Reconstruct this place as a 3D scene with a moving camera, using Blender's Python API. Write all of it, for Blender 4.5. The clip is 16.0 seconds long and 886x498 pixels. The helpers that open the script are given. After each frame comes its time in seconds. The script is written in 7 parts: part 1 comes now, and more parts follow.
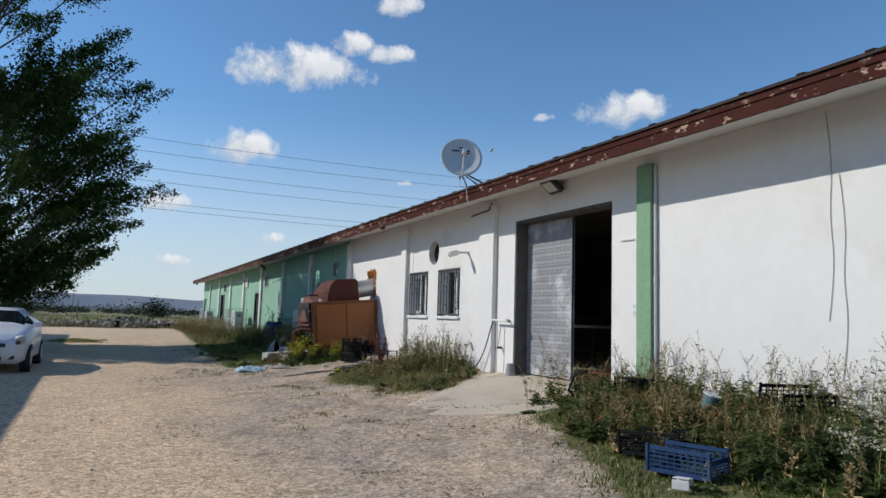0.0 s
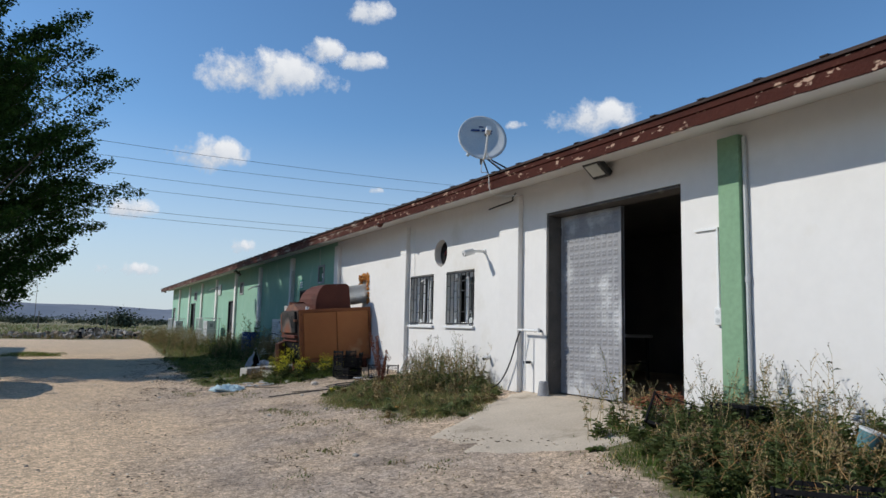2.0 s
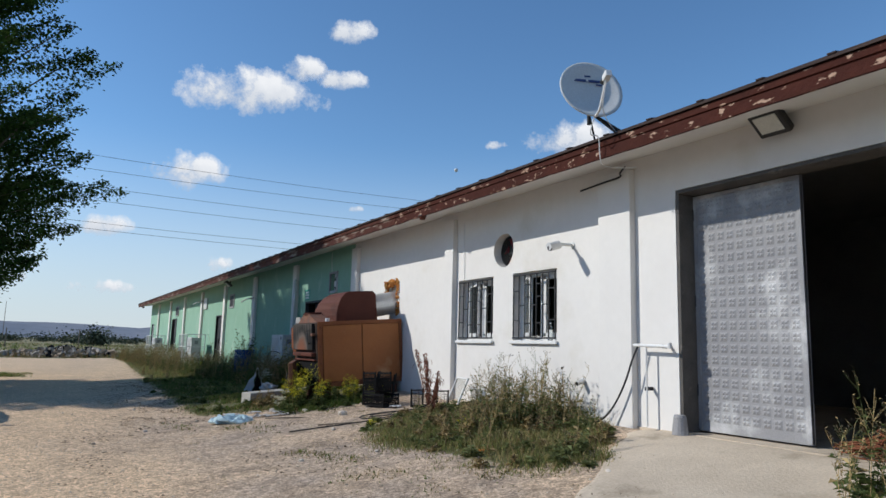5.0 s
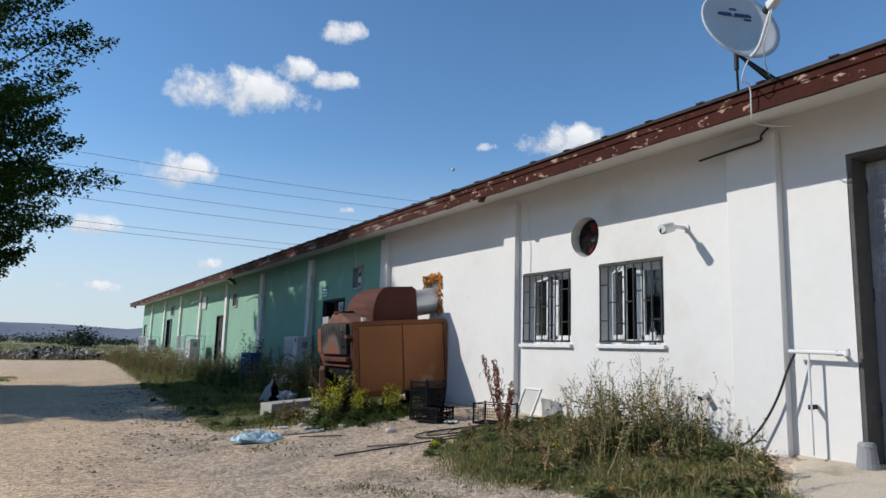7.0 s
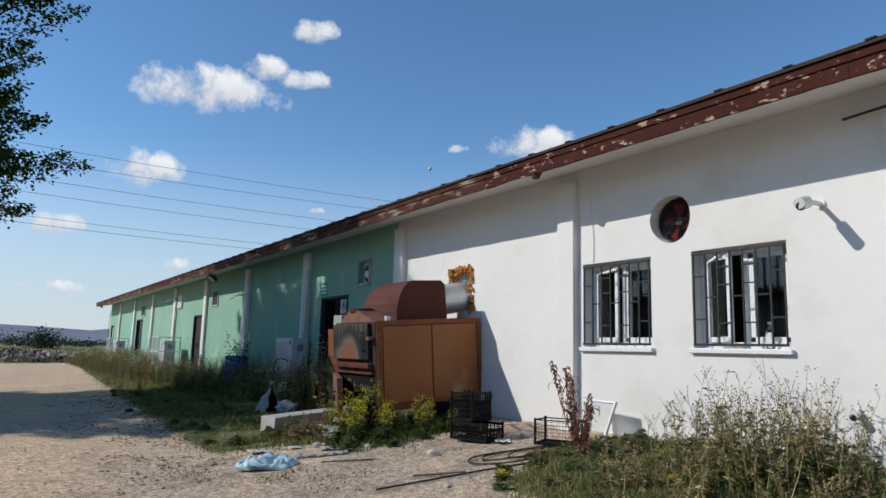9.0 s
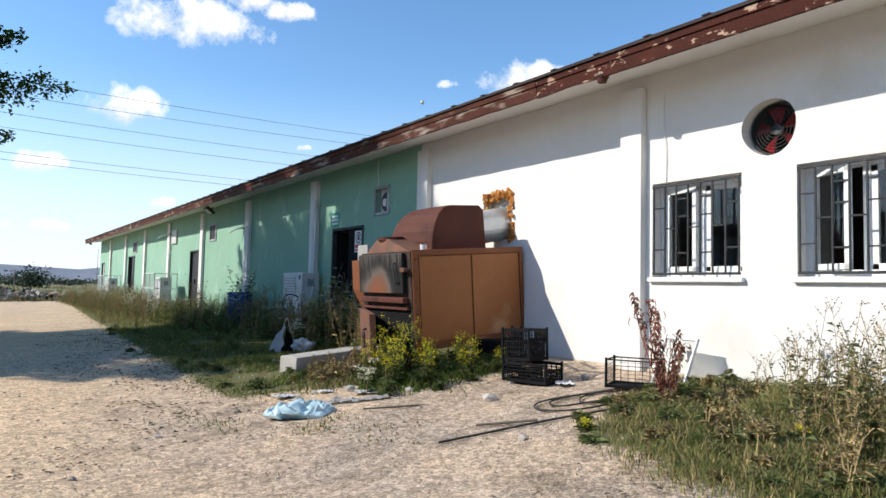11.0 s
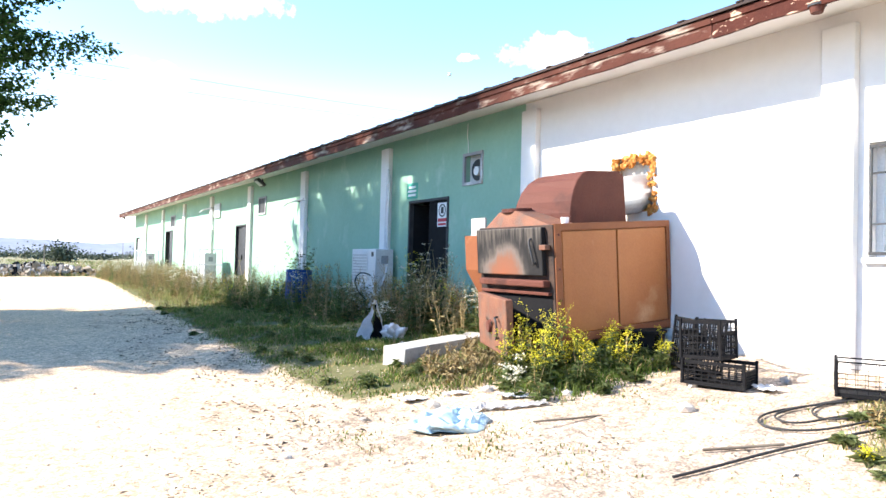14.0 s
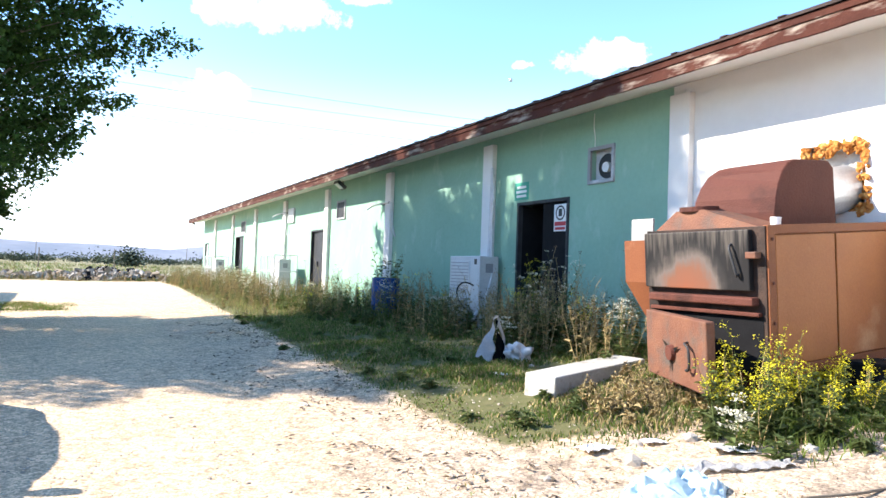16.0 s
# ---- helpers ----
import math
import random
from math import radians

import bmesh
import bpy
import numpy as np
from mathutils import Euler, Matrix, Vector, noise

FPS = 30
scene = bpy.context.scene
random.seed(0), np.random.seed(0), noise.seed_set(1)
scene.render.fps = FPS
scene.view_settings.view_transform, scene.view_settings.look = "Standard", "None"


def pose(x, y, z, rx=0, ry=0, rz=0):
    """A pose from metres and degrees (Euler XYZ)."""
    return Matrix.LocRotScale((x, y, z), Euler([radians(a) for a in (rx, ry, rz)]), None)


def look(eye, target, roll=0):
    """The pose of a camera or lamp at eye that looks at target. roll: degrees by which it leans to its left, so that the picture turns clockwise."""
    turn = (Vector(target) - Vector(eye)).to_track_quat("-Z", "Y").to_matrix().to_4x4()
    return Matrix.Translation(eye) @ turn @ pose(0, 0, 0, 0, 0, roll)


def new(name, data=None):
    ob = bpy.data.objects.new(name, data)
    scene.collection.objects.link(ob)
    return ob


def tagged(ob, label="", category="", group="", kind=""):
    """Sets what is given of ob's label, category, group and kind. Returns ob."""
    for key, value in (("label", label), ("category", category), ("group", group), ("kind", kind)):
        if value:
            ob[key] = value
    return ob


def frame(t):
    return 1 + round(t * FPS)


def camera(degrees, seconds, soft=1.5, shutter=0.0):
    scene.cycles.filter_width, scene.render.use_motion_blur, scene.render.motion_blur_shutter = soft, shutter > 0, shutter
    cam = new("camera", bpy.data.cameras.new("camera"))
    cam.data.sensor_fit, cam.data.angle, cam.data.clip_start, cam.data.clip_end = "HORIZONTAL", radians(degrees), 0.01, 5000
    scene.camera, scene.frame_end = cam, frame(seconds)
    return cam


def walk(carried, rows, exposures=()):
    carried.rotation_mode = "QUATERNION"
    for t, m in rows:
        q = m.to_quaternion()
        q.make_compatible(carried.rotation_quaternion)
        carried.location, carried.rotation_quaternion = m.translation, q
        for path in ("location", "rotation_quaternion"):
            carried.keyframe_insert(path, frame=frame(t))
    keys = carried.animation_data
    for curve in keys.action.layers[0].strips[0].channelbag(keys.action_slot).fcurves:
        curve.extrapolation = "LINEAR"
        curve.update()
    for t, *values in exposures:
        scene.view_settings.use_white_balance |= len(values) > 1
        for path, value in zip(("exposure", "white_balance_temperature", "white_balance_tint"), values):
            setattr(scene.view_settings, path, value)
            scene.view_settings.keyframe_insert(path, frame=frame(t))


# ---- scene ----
cam = camera(66.5, 16.0)
PATH = [
    (0, (0.994, 1.466, 1.349), (1.865, 3.254, 1.557), 1.8),
    (0.5, (1.079, 1.917, 1.371), (2.033, 3.662, 1.579), 1.3),
    (1, (1.084, 2.421, 1.375), (2.031, 4.169, 1.594), 1.1),
    (1.5, (1.122, 2.874, 1.383), (2.071, 4.621, 1.605), 1.2),
    (2, (1.199, 3.402, 1.377), (2.141, 5.151, 1.608), 1.3),
    (2.5, (1.21, 3.879, 1.383), (2.144, 5.631, 1.621), 1.4),
    (3, (1.335, 4.383, 1.362), (2.276, 6.131, 1.601), 1.3),
    (3.5, (1.301, 4.867, 1.352), (2.24, 6.615, 1.602), 1.5),
    (3.7, (1.304, 5.023, 1.337), (2.234, 6.773, 1.603), 1.8),
    (5.8, (1.278, 7.043, 1.283), (2.297, 8.739, 1.575), 1.4),
    (6, (1.247, 7.226, 1.287), (2.265, 8.922, 1.581), 1.5),
    (6.5, (1.243, 7.691, 1.285), (2.259, 9.387, 1.584), 1.6),
    (7, (1.27, 8.202, 1.299), (2.286, 9.899, 1.594), 1.6),
    (7.5, (1.254, 8.654, 1.288), (2.296, 10.333, 1.591), 1.7),
    (8, (1.317, 9.158, 1.301), (2.389, 10.82, 1.597), 1.4),
    (8.2, (1.314, 9.338, 1.309), (2.386, 11.0, 1.605), 1.5),
    (10.3, (1.314, 10.82, 1.279), (2.439, 12.444, 1.586), 1.4),
    (10.5, (1.288, 10.903, 1.267), (2.418, 12.532, 1.531), 1.6),
    (11, (1.378, 11.242, 1.242), (2.509, 12.887, 1.362), 1.3),
    (11.5, (1.333, 11.536, 1.261), (2.319, 13.275, 1.323), 1.5),
    (12, (1.235, 11.742, 1.295), (2.241, 13.47, 1.357), 1.6),
    (12.5, (1.248, 12.016, 1.29), (2.317, 13.706, 1.35), 1.4),
    (13, (1.249, 12.316, 1.283), (2.317, 14.006, 1.34), 1.4),
    (13.5, (1.121, 12.623, 1.279), (2.192, 14.311, 1.339), 1.6),
    (14, (1.07, 12.968, 1.268), (2.157, 14.646, 1.314), 1.5),
    (14.5, (1.077, 13.385, 1.283), (2.157, 15.068, 1.326), 1.5),
    (15, (0.993, 13.737, 1.261), (1.985, 15.473, 1.314), 1.9),
    (15.5, (0.947, 14.088, 1.241), (1.942, 15.822, 1.296), 2.0),
    (16, (0.943, 14.515, 1.26), (1.894, 16.273, 1.324), 2.0),
]
EXPOSURES = [(0.0, -0.1, 6250, 10), (3.0, -0.1, 6250, 10), (5.8, 0.0, 6250, 10), (7.5, 0.0, 6250, 10), (8.2, -0.06, 6250, 10), (10.1, 0.0, 6250, 10), (10.4, 0.26, 6400, 10), (10.8, 0.45, 6500, 10), (11.0, 0.6, 6550, 10), (11.2, 0.95, 6600, 10), (11.5, 1.68, 6650, 13), (11.9, 2.1, 6650, 13), (15.2, 2.1, 6650, 13), (15.7, 1.96, 6650, 13), (16.0, 1.85, 6650, 13)]
walk(cam, [(t, look(eye, target, roll)) for t, eye, target, roll in PATH], EXPOSURES)

# ---- world and sun ----
SUN_WAY = Vector((1.0, -0.55, -0.75)).normalized()
world = bpy.data.worlds.new("sky")
scene.world = world
world.use_nodes = True
wt = world.node_tree
sky = wt.nodes.new("ShaderNodeTexSky")
sky.sky_type, sky.sun_disc = "NISHITA", False
sky.sun_elevation = math.asin(-SUN_WAY.z)
sky.sun_rotation = math.atan2(-SUN_WAY.x, -SUN_WAY.y)
sky.altitude, sky.air_density, sky.dust_density, sky.ozone_density = 900, 1.05, 0.1, 2.8
bg = wt.nodes["Background"]
bg.inputs["Strength"].default_value = 0.128
clear = wt.nodes.new("ShaderNodeHueSaturation")
clear.inputs["Hue"].default_value, clear.inputs["Saturation"].default_value = 0.5, 1.1
wt.links.new(sky.outputs["Color"], clear.inputs["Color"])
# pale haze all round the horizon
sky_co, sky_up = wt.nodes.new("ShaderNodeTexCoord"), wt.nodes.new("ShaderNodeSeparateXYZ")
wt.links.new(sky_co.outputs["Generated"], sky_up.inputs["Vector"])
veil = wt.nodes.new("ShaderNodeMapRange")
veil.interpolation_type = "SMOOTHSTEP"
veil.inputs["From Min"].default_value, veil.inputs["From Max"].default_value = 0.0, 0.3
veil.inputs["To Min"].default_value, veil.inputs["To Max"].default_value = 0.85, 0.0
wt.links.new(sky_up.outputs["Z"], veil.inputs["Value"])
tint = wt.nodes.new("ShaderNodeMix")
tint.data_type, tint.blend_type = "RGBA", "MULTIPLY"
tint.inputs["Factor"].default_value, tint.inputs["B"].default_value = 1.0, (1.05, 1.12, 1.12, 1)
wt.links.new(clear.outputs["Color"], tint.inputs["A"])
haze = wt.nodes.new("ShaderNodeMix")
haze.data_type = "RGBA"
haze.inputs["B"].default_value = (4.6, 5.1, 5.6, 1)
wt.links.new(tint.outputs["Result"], haze.inputs["A"])
wt.links.new(veil.outputs["Result"], haze.inputs["Factor"])
wt.links.new(haze.outputs["Result"], bg.inputs["Color"])
sun = new("sun", bpy.data.lights.new("sun", "SUN"))
sun.data.energy, sun.data.angle, sun.data.color = 3.65, radians(0.53), (1.0, 0.95, 0.86)
sun.matrix_world = look((-40, 22, 32), Vector((-40, 22, 32)) + SUN_WAY)


# ---- materials ----
def surface(name, base, other, scale=3.0, rough=0.8, bump=0.2, grain=60.0, metal=0.0, third=None, patch=0.9, cover=(0.55, 0.62), spread=1.0, per="", spec=0.4, vary=0.18, along=1.0):
    """A worn surface: base and other mixed by broad noise, a finer grain in value and relief, and patches of a third colour, drawn out along y where along is under 1."""
    m = bpy.data.materials.new(name)
    m.use_nodes = True
    nt = m.node_tree
    n, link = nt.nodes, nt.links.new
    bs = n["Principled BSDF"]
    co = n.new("ShaderNodeTexCoord")
    big = n.new("ShaderNodeTexNoise")
    big.inputs["Scale"].default_value, big.inputs["Detail"].default_value, big.inputs["Roughness"].default_value = scale, 6, 0.62
    link(co.outputs["Object"], big.inputs["Vector"])
    ramp = n.new("ShaderNodeMapRange")
    ramp.inputs["From Min"].default_value, ramp.inputs["From Max"].default_value = 0.5 - 0.2 * spread, 0.5 + 0.2 * spread
    link(big.outputs["Fac"], ramp.inputs["Value"])
    mix = n.new("ShaderNodeMix")
    mix.data_type = "RGBA"
    mix.inputs["A"].default_value, mix.inputs["B"].default_value = (*base, 1), (*other, 1)
    link(ramp.outputs["Result"], mix.inputs["Factor"])
    out = mix.outputs["Result"]
    fine = n.new("ShaderNodeTexNoise")
    fine.inputs["Scale"].default_value, fine.inputs["Detail"].default_value = grain, 4
    link(co.outputs["Object"], fine.inputs["Vector"])
    if third:
        spot = n.new("ShaderNodeTexNoise")
        spot.inputs["Scale"].default_value, spot.inputs["Detail"].default_value, spot.inputs["Roughness"].default_value = patch, 8, 0.6
        draw = n.new("ShaderNodeMapping")
        draw.inputs["Scale"].default_value = (1, along, 1)
        link(co.outputs["Object"], draw.inputs["Vector"])
        link(draw.outputs["Vector"], spot.inputs["Vector"])
        edge = n.new("ShaderNodeMapRange")
        edge.inputs["From Min"].default_value, edge.inputs["From Max"].default_value = cover
        link(spot.outputs["Fac"], edge.inputs["Value"])
        mix2 = n.new("ShaderNodeMix")
        mix2.data_type = "RGBA"
        mix2.inputs["B"].default_value = (*third, 1)
        link(out, mix2.inputs["A"])
        link(edge.outputs["Result"], mix2.inputs["Factor"])
        out = mix2.outputs["Result"]
    hsv = n.new("ShaderNodeHueSaturation")
    val = n.new("ShaderNodeMapRange")
    val.inputs["To Min"].default_value, val.inputs["To Max"].default_value = 1 - vary, 1 + vary
    link(fine.outputs["Fac"], val.inputs["Value"])
    link(out, hsv.inputs["Color"])
    if per:
        rnd = n.new("ShaderNodeNewGeometry" if per == "island" else "ShaderNodeObjectInfo")
        r2 = n.new("ShaderNodeMapRange")
        r2.inputs["To Min"].default_value, r2.inputs["To Max"].default_value = 0.6, 1.4
        link(rnd.outputs["Random Per Island" if per == "island" else "Random"], r2.inputs["Value"])
        mul = n.new("ShaderNodeMath")
        mul.operation = "MULTIPLY"
        link(val.outputs["Result"], mul.inputs[0])
        link(r2.outputs["Result"], mul.inputs[1])
        link(mul.outputs["Value"], hsv.inputs["Value"])
    else:
        link(val.outputs["Result"], hsv.inputs["Value"])
    link(hsv.outputs["Color"], bs.inputs["Base Color"])
    bs.inputs["Roughness"].default_value, bs.inputs["Metallic"].default_value = rough, metal
    bs.inputs["Specular IOR Level"].default_value = spec
    if bump:
        b = n.new("ShaderNodeBump")
        b.inputs["Strength"].default_value, b.inputs["Distance"].default_value = bump, 0.02
        add = n.new("ShaderNodeMath")
        add.operation = "ADD"
        link(fine.outputs["Fac"], add.inputs[0])
        link(big.outputs["Fac"], add.inputs[1])
        link(add.outputs["Value"], b.inputs["Height"])
        link(b.outputs["Normal"], bs.inputs["Normal"])
    return m


WHITE_WALL = surface("white_limewash", (0.7, 0.675, 0.64), (0.745, 0.725, 0.69), 0.7, 0.9, 0.07, 9, third=(0.6, 0.56, 0.48), patch=0.9, cover=(0.58, 0.82), vary=0.04, spec=0.2)
GREEN_WALL = surface("green_wall_paint", (0.22, 0.385, 0.28), (0.27, 0.45, 0.335), 0.7, 0.88, 0.2, 14, third=(0.34, 0.49, 0.39), patch=1.3, cover=(0.58, 0.72), vary=0.07, along=1.6)
GREEN_PAINT = surface("green_pilaster_paint", (0.19, 0.32, 0.19), (0.23, 0.365, 0.225), 1.5, 0.85, 0.12, 18, third=(0.68, 0.68, 0.63), patch=5, cover=(0.69, 0.71))
FASCIA = surface("red_brown_eave_paint", (0.066, 0.017, 0.01), (0.042, 0.011, 0.007), 2.5, 0.75, 0.4, 30, third=(0.42, 0.28, 0.2), patch=13.0, cover=(0.6, 0.64), spec=0.12, along=0.5)
FASCIA_WORN = surface("badly_peeled_eave_paint", (0.09, 0.03, 0.019), (0.055, 0.018, 0.012), 2.5, 0.78, 0.4, 30, third=(0.34, 0.275, 0.22), patch=7.0, cover=(0.53, 0.66), spec=0.12, along=0.22)
ROOFING = surface("dark_roof_sheet", (0.035, 0.024, 0.022), (0.06, 0.04, 0.034), 2.0, 0.8, 0.3, 40, spec=0.2)


def yard_material():
    """Trodden beige earth with stones pressed into it, greyer grit off the track and dark damp stains."""
    m = bpy.data.materials.new("dusty_gravel")
    m.use_nodes = True
    nt = m.node_tree
    n, link = nt.nodes, nt.links.new
    bs, co = n["Principled BSDF"], n.new("ShaderNodeTexCoord")

    def noi(scale, detail, rough=0.6):
        k = n.new("ShaderNodeTexNoise")
        k.inputs["Scale"].default_value, k.inputs["Detail"].default_value, k.inputs["Roughness"].default_value = scale, detail, rough
        link(co.outputs["Object"], k.inputs["Vector"])
        return k.outputs["Fac"]

    def span(v, a, b, c=0.0, d=1.0):
        k = n.new("ShaderNodeMapRange")
        for nm, w in (("From Min", a), ("From Max", b), ("To Min", c), ("To Max", d)):
            k.inputs[nm].default_value = w
        link(v, k.inputs["Value"])
        return k.outputs["Result"]

    def op(kind, p, q):
        k = n.new("ShaderNodeMath")
        k.operation = kind
        for i, v in enumerate((p, q)):
            if isinstance(v, (int, float)):
                k.inputs[i].default_value = v
            else:
                link(v, k.inputs[i])
        return k.outputs["Value"]

    def mix(fac, p, q):
        k = n.new("ShaderNodeMix")
        k.data_type = "RGBA"
        link(fac, k.inputs["Factor"])
        for nm, v in (("A", p), ("B", q)):
            if isinstance(v, tuple):
                k.inputs[nm].default_value = (*v, 1)
            else:
                link(v, k.inputs[nm])
        return k.outputs["Result"]
    grit = n.new("ShaderNodeAttribute")
    grit.attribute_name = "yard_grit"
    c = mix(span(noi(0.35, 8), 0.35, 0.65), (0.68, 0.49, 0.31), (0.58, 0.425, 0.28))
    c = mix(op("MULTIPLY", grit.outputs["Fac"], span(noi(0.8, 8, 0.65), 0.32, 0.6, 0.35, 0.95)), c, (0.375, 0.3, 0.235))
    c = mix(op("MULTIPLY", span(noi(1.3, 12, 0.74), 0.51, 0.63), span(grit.outputs["Fac"], 0, 1, 0.15, 0.65)), c, (0.16, 0.125, 0.095))
    height = noi(70, 5)
    for scale, low, high, share in ((22, 0.74, 1.28, 1.0), (70, 0.6, 1.42, 0.7)):
        v = n.new("ShaderNodeTexVoronoi")
        v.inputs["Scale"].default_value = scale
        link(co.outputs["Object"], v.inputs["Vector"])
        sep = n.new("ShaderNodeSeparateColor")
        link(v.outputs["Color"], sep.inputs["Color"])
        hsv = n.new("ShaderNodeHueSaturation")
        link(span(sep.outputs["Red"], 0, 1, low, high), hsv.inputs["Value"])
        link(c, hsv.inputs["Color"])
        c = hsv.outputs["Color"]
        stone = op("MULTIPLY", span(v.outputs["Distance"], 0.0, 0.6, 1, 0), span(sep.outputs["Green"], 0.55, 1.0))
        height = op("ADD", height, op("MULTIPLY", stone, share))
    link(c, bs.inputs["Base Color"])
    bs.inputs["Roughness"].default_value, bs.inputs["Specular IOR Level"].default_value = 0.95, 0.15
    b = n.new("ShaderNodeBump")
    b.inputs["Strength"].default_value, b.inputs["Distance"].default_value = 0.4, 0.012
    link(op("ADD", height, op("MULTIPLY", noi(9, 6, 0.65), 2.0)), b.inputs["Height"])
    link(b.outputs["Normal"], bs.inputs["Normal"])
    return m


GROUND = yard_material()


def add_turf(m, low, high):
    """Thin turf and weedy soil over the gravel, ragged by noise, where the sheet's cover says so."""
    nt = m.node_tree
    n, link = nt.nodes, nt.links.new
    bs = n["Principled BSDF"]
    src = bs.inputs["Base Color"].links[0].from_socket
    at, co = n.new("ShaderNodeAttribute"), n.new("ShaderNodeTexCoord")
    at.attribute_name = "turf_cover"
    noi, hue = n.new("ShaderNodeTexNoise"), n.new("ShaderNodeTexNoise")
    noi.inputs["Scale"].default_value, noi.inputs["Detail"].default_value, noi.inputs["Roughness"].default_value = 2.6, 9, 0.7
    hue.inputs["Scale"].default_value, hue.inputs["Detail"].default_value = 9.0, 5
    link(co.outputs["Object"], noi.inputs["Vector"])
    link(co.outputs["Object"], hue.inputs["Vector"])
    add = n.new("ShaderNodeMath")
    add.operation = "ADD"
    link(at.outputs["Fac"], add.inputs[0])
    link(noi.outputs["Fac"], add.inputs[1])
    rng = n.new("ShaderNodeMapRange")
    rng.inputs["From Min"].default_value, rng.inputs["From Max"].default_value = 0.9, 1.1
    link(add.outputs["Value"], rng.inputs["Value"])
    col, mix = n.new("ShaderNodeMix"), n.new("ShaderNodeMix")
    col.data_type = mix.data_type = "RGBA"
    col.inputs["A"].default_value, col.inputs["B"].default_value = (*low, 1), (*high, 1)
    link(hue.outputs["Fac"], col.inputs["Factor"])
    link(rng.outputs["Result"], mix.inputs["Factor"])
    link(src, mix.inputs["A"])
    link(col.outputs["Result"], mix.inputs["B"])
    link(mix.outputs["Result"], bs.inputs["Base Color"])


add_turf(GROUND, (0.062, 0.078, 0.024), (0.19, 0.165, 0.08))
FIELD = surface("dry_grass_field", (0.23, 0.19, 0.085), (0.16, 0.155, 0.06), 0.05, 0.95, 0.5, 3, third=(0.3, 0.235, 0.125), patch=0.02, cover=(0.48, 0.6))
CONCRETE = surface("worn_concrete", (0.6, 0.51, 0.4), (0.49, 0.41, 0.315), 1.3, 0.92, 0.3, 45, vary=0.28, third=(0.3, 0.245, 0.18), patch=1.9, cover=(0.54, 0.72), spec=0.2)
# the gloom indoors is put into this plaster's low base colour
GLOOM_PLASTER = surface("plaster_with_indoor_gloom", (0.16, 0.155, 0.15), (0.12, 0.118, 0.115), 1.0, 0.9, 0.2, 30)
SHEET_STEEL = surface("weathered_steel_sheet", (0.25, 0.25, 0.26), (0.31, 0.31, 0.315), 1.5, 0.6, 0.1, 60, metal=0.0, third=(0.56, 0.56, 0.56), patch=1.4, cover=(0.52, 0.66), spec=0.3)
RUST = surface("rusty_brown_steel", (0.088, 0.03, 0.022), (0.125, 0.043, 0.028), 1.3, 0.72, 0.3, 70, third=(0.055, 0.022, 0.016), patch=2.2, cover=(0.55, 0.7), spec=0.2)
LEAF_DARK = surface("poplar_leaf", (0.03, 0.066, 0.014), (0.06, 0.105, 0.022), 0.6, 0.6, 0, 20, per="island", spec=0.12)


def translucent(m, share, hue=0.49):
    """Lets light through thin leaves."""
    nt = m.node_tree
    n, link = nt.nodes, nt.links.new
    bs = n["Principled BSDF"]
    tr, ms = n.new("ShaderNodeBsdfTranslucent"), n.new("ShaderNodeMixShader")
    src = bs.inputs["Base Color"].links[0].from_socket
    gain = n.new("ShaderNodeHueSaturation")
    gain.inputs["Value"].default_value, gain.inputs["Hue"].default_value = 1.4, hue
    link(src, gain.inputs["Color"])
    link(gain.outputs["Color"], tr.inputs["Color"])
    ms.inputs["Fac"].default_value = share
    link(bs.outputs["BSDF"], ms.inputs[1])
    link(tr.outputs["BSDF"], ms.inputs[2])
    link(ms.outputs["Shader"], n["Material Output"].inputs["Surface"])


# ---- helpers for building ----
def part(name, bm, material, parent=None, label="", smooth=False):
    """Links a bmesh as one mesh object, under parent where one is given."""
    me = bpy.data.meshes.new(name)
    bm.to_mesh(me)
    bm.free()
    for mt in material if isinstance(material, (list, tuple)) else [material]:
        me.materials.append(mt)
    if smooth:
        me.shade_smooth()
    ob = new(name, me)
    if parent:
        ob.parent = parent
    return tagged(ob, label)


def thing(name, label, category, at, turn=0.0, group="", rx=0.0, ry=0.0):
    ob = new(name)
    ob.empty_display_size = 0.1
    ob.matrix_world = pose(*at, rx, ry, turn)
    return tagged(ob, label, category, group)


def add_box(bm, lo, hi, bevel=0.0, m=None, mat_index=0):
    mid = [(a + b) / 2 for a, b in zip(lo, hi)]
    made = bmesh.ops.create_cube(bm, size=1, matrix=Matrix.Translation(mid) @ Matrix.Diagonal((hi[0] - lo[0], hi[1] - lo[1], hi[2] - lo[2], 1)))
    vs = made["verts"]
    if bevel:
        es = list({e for v in vs for e in v.link_edges})
        vs = list({v for f in bmesh.ops.bevel(bm, geom=es, offset=bevel, segments=2, profile=0.5, affect="EDGES")["faces"] for v in f.verts} | {v for v in vs if v.is_valid})
    if m is not None:
        bmesh.ops.transform(bm, matrix=m, verts=vs)
    if mat_index:
        for f in {f for v in vs for f in v.link_faces}:
            f.material_index = mat_index
    return vs


def box(lo, hi, bevel=0.006, m=None):
    bm = bmesh.new()
    add_box(bm, lo, hi, bevel, m)
    return bm


def add_tube(bm, a, b, r, r2=None, sides=10, caps=True):
    a, b = Vector(a), Vector(b)
    way = b - a
    made = bmesh.ops.create_cone(bm, cap_ends=caps, segments=sides, radius1=r, radius2=r if r2 is None else r2, depth=way.length,
                                 matrix=Matrix.Translation((a + b) / 2) @ way.to_track_quat("Z", "Y").to_matrix().to_4x4())
    return made["verts"]


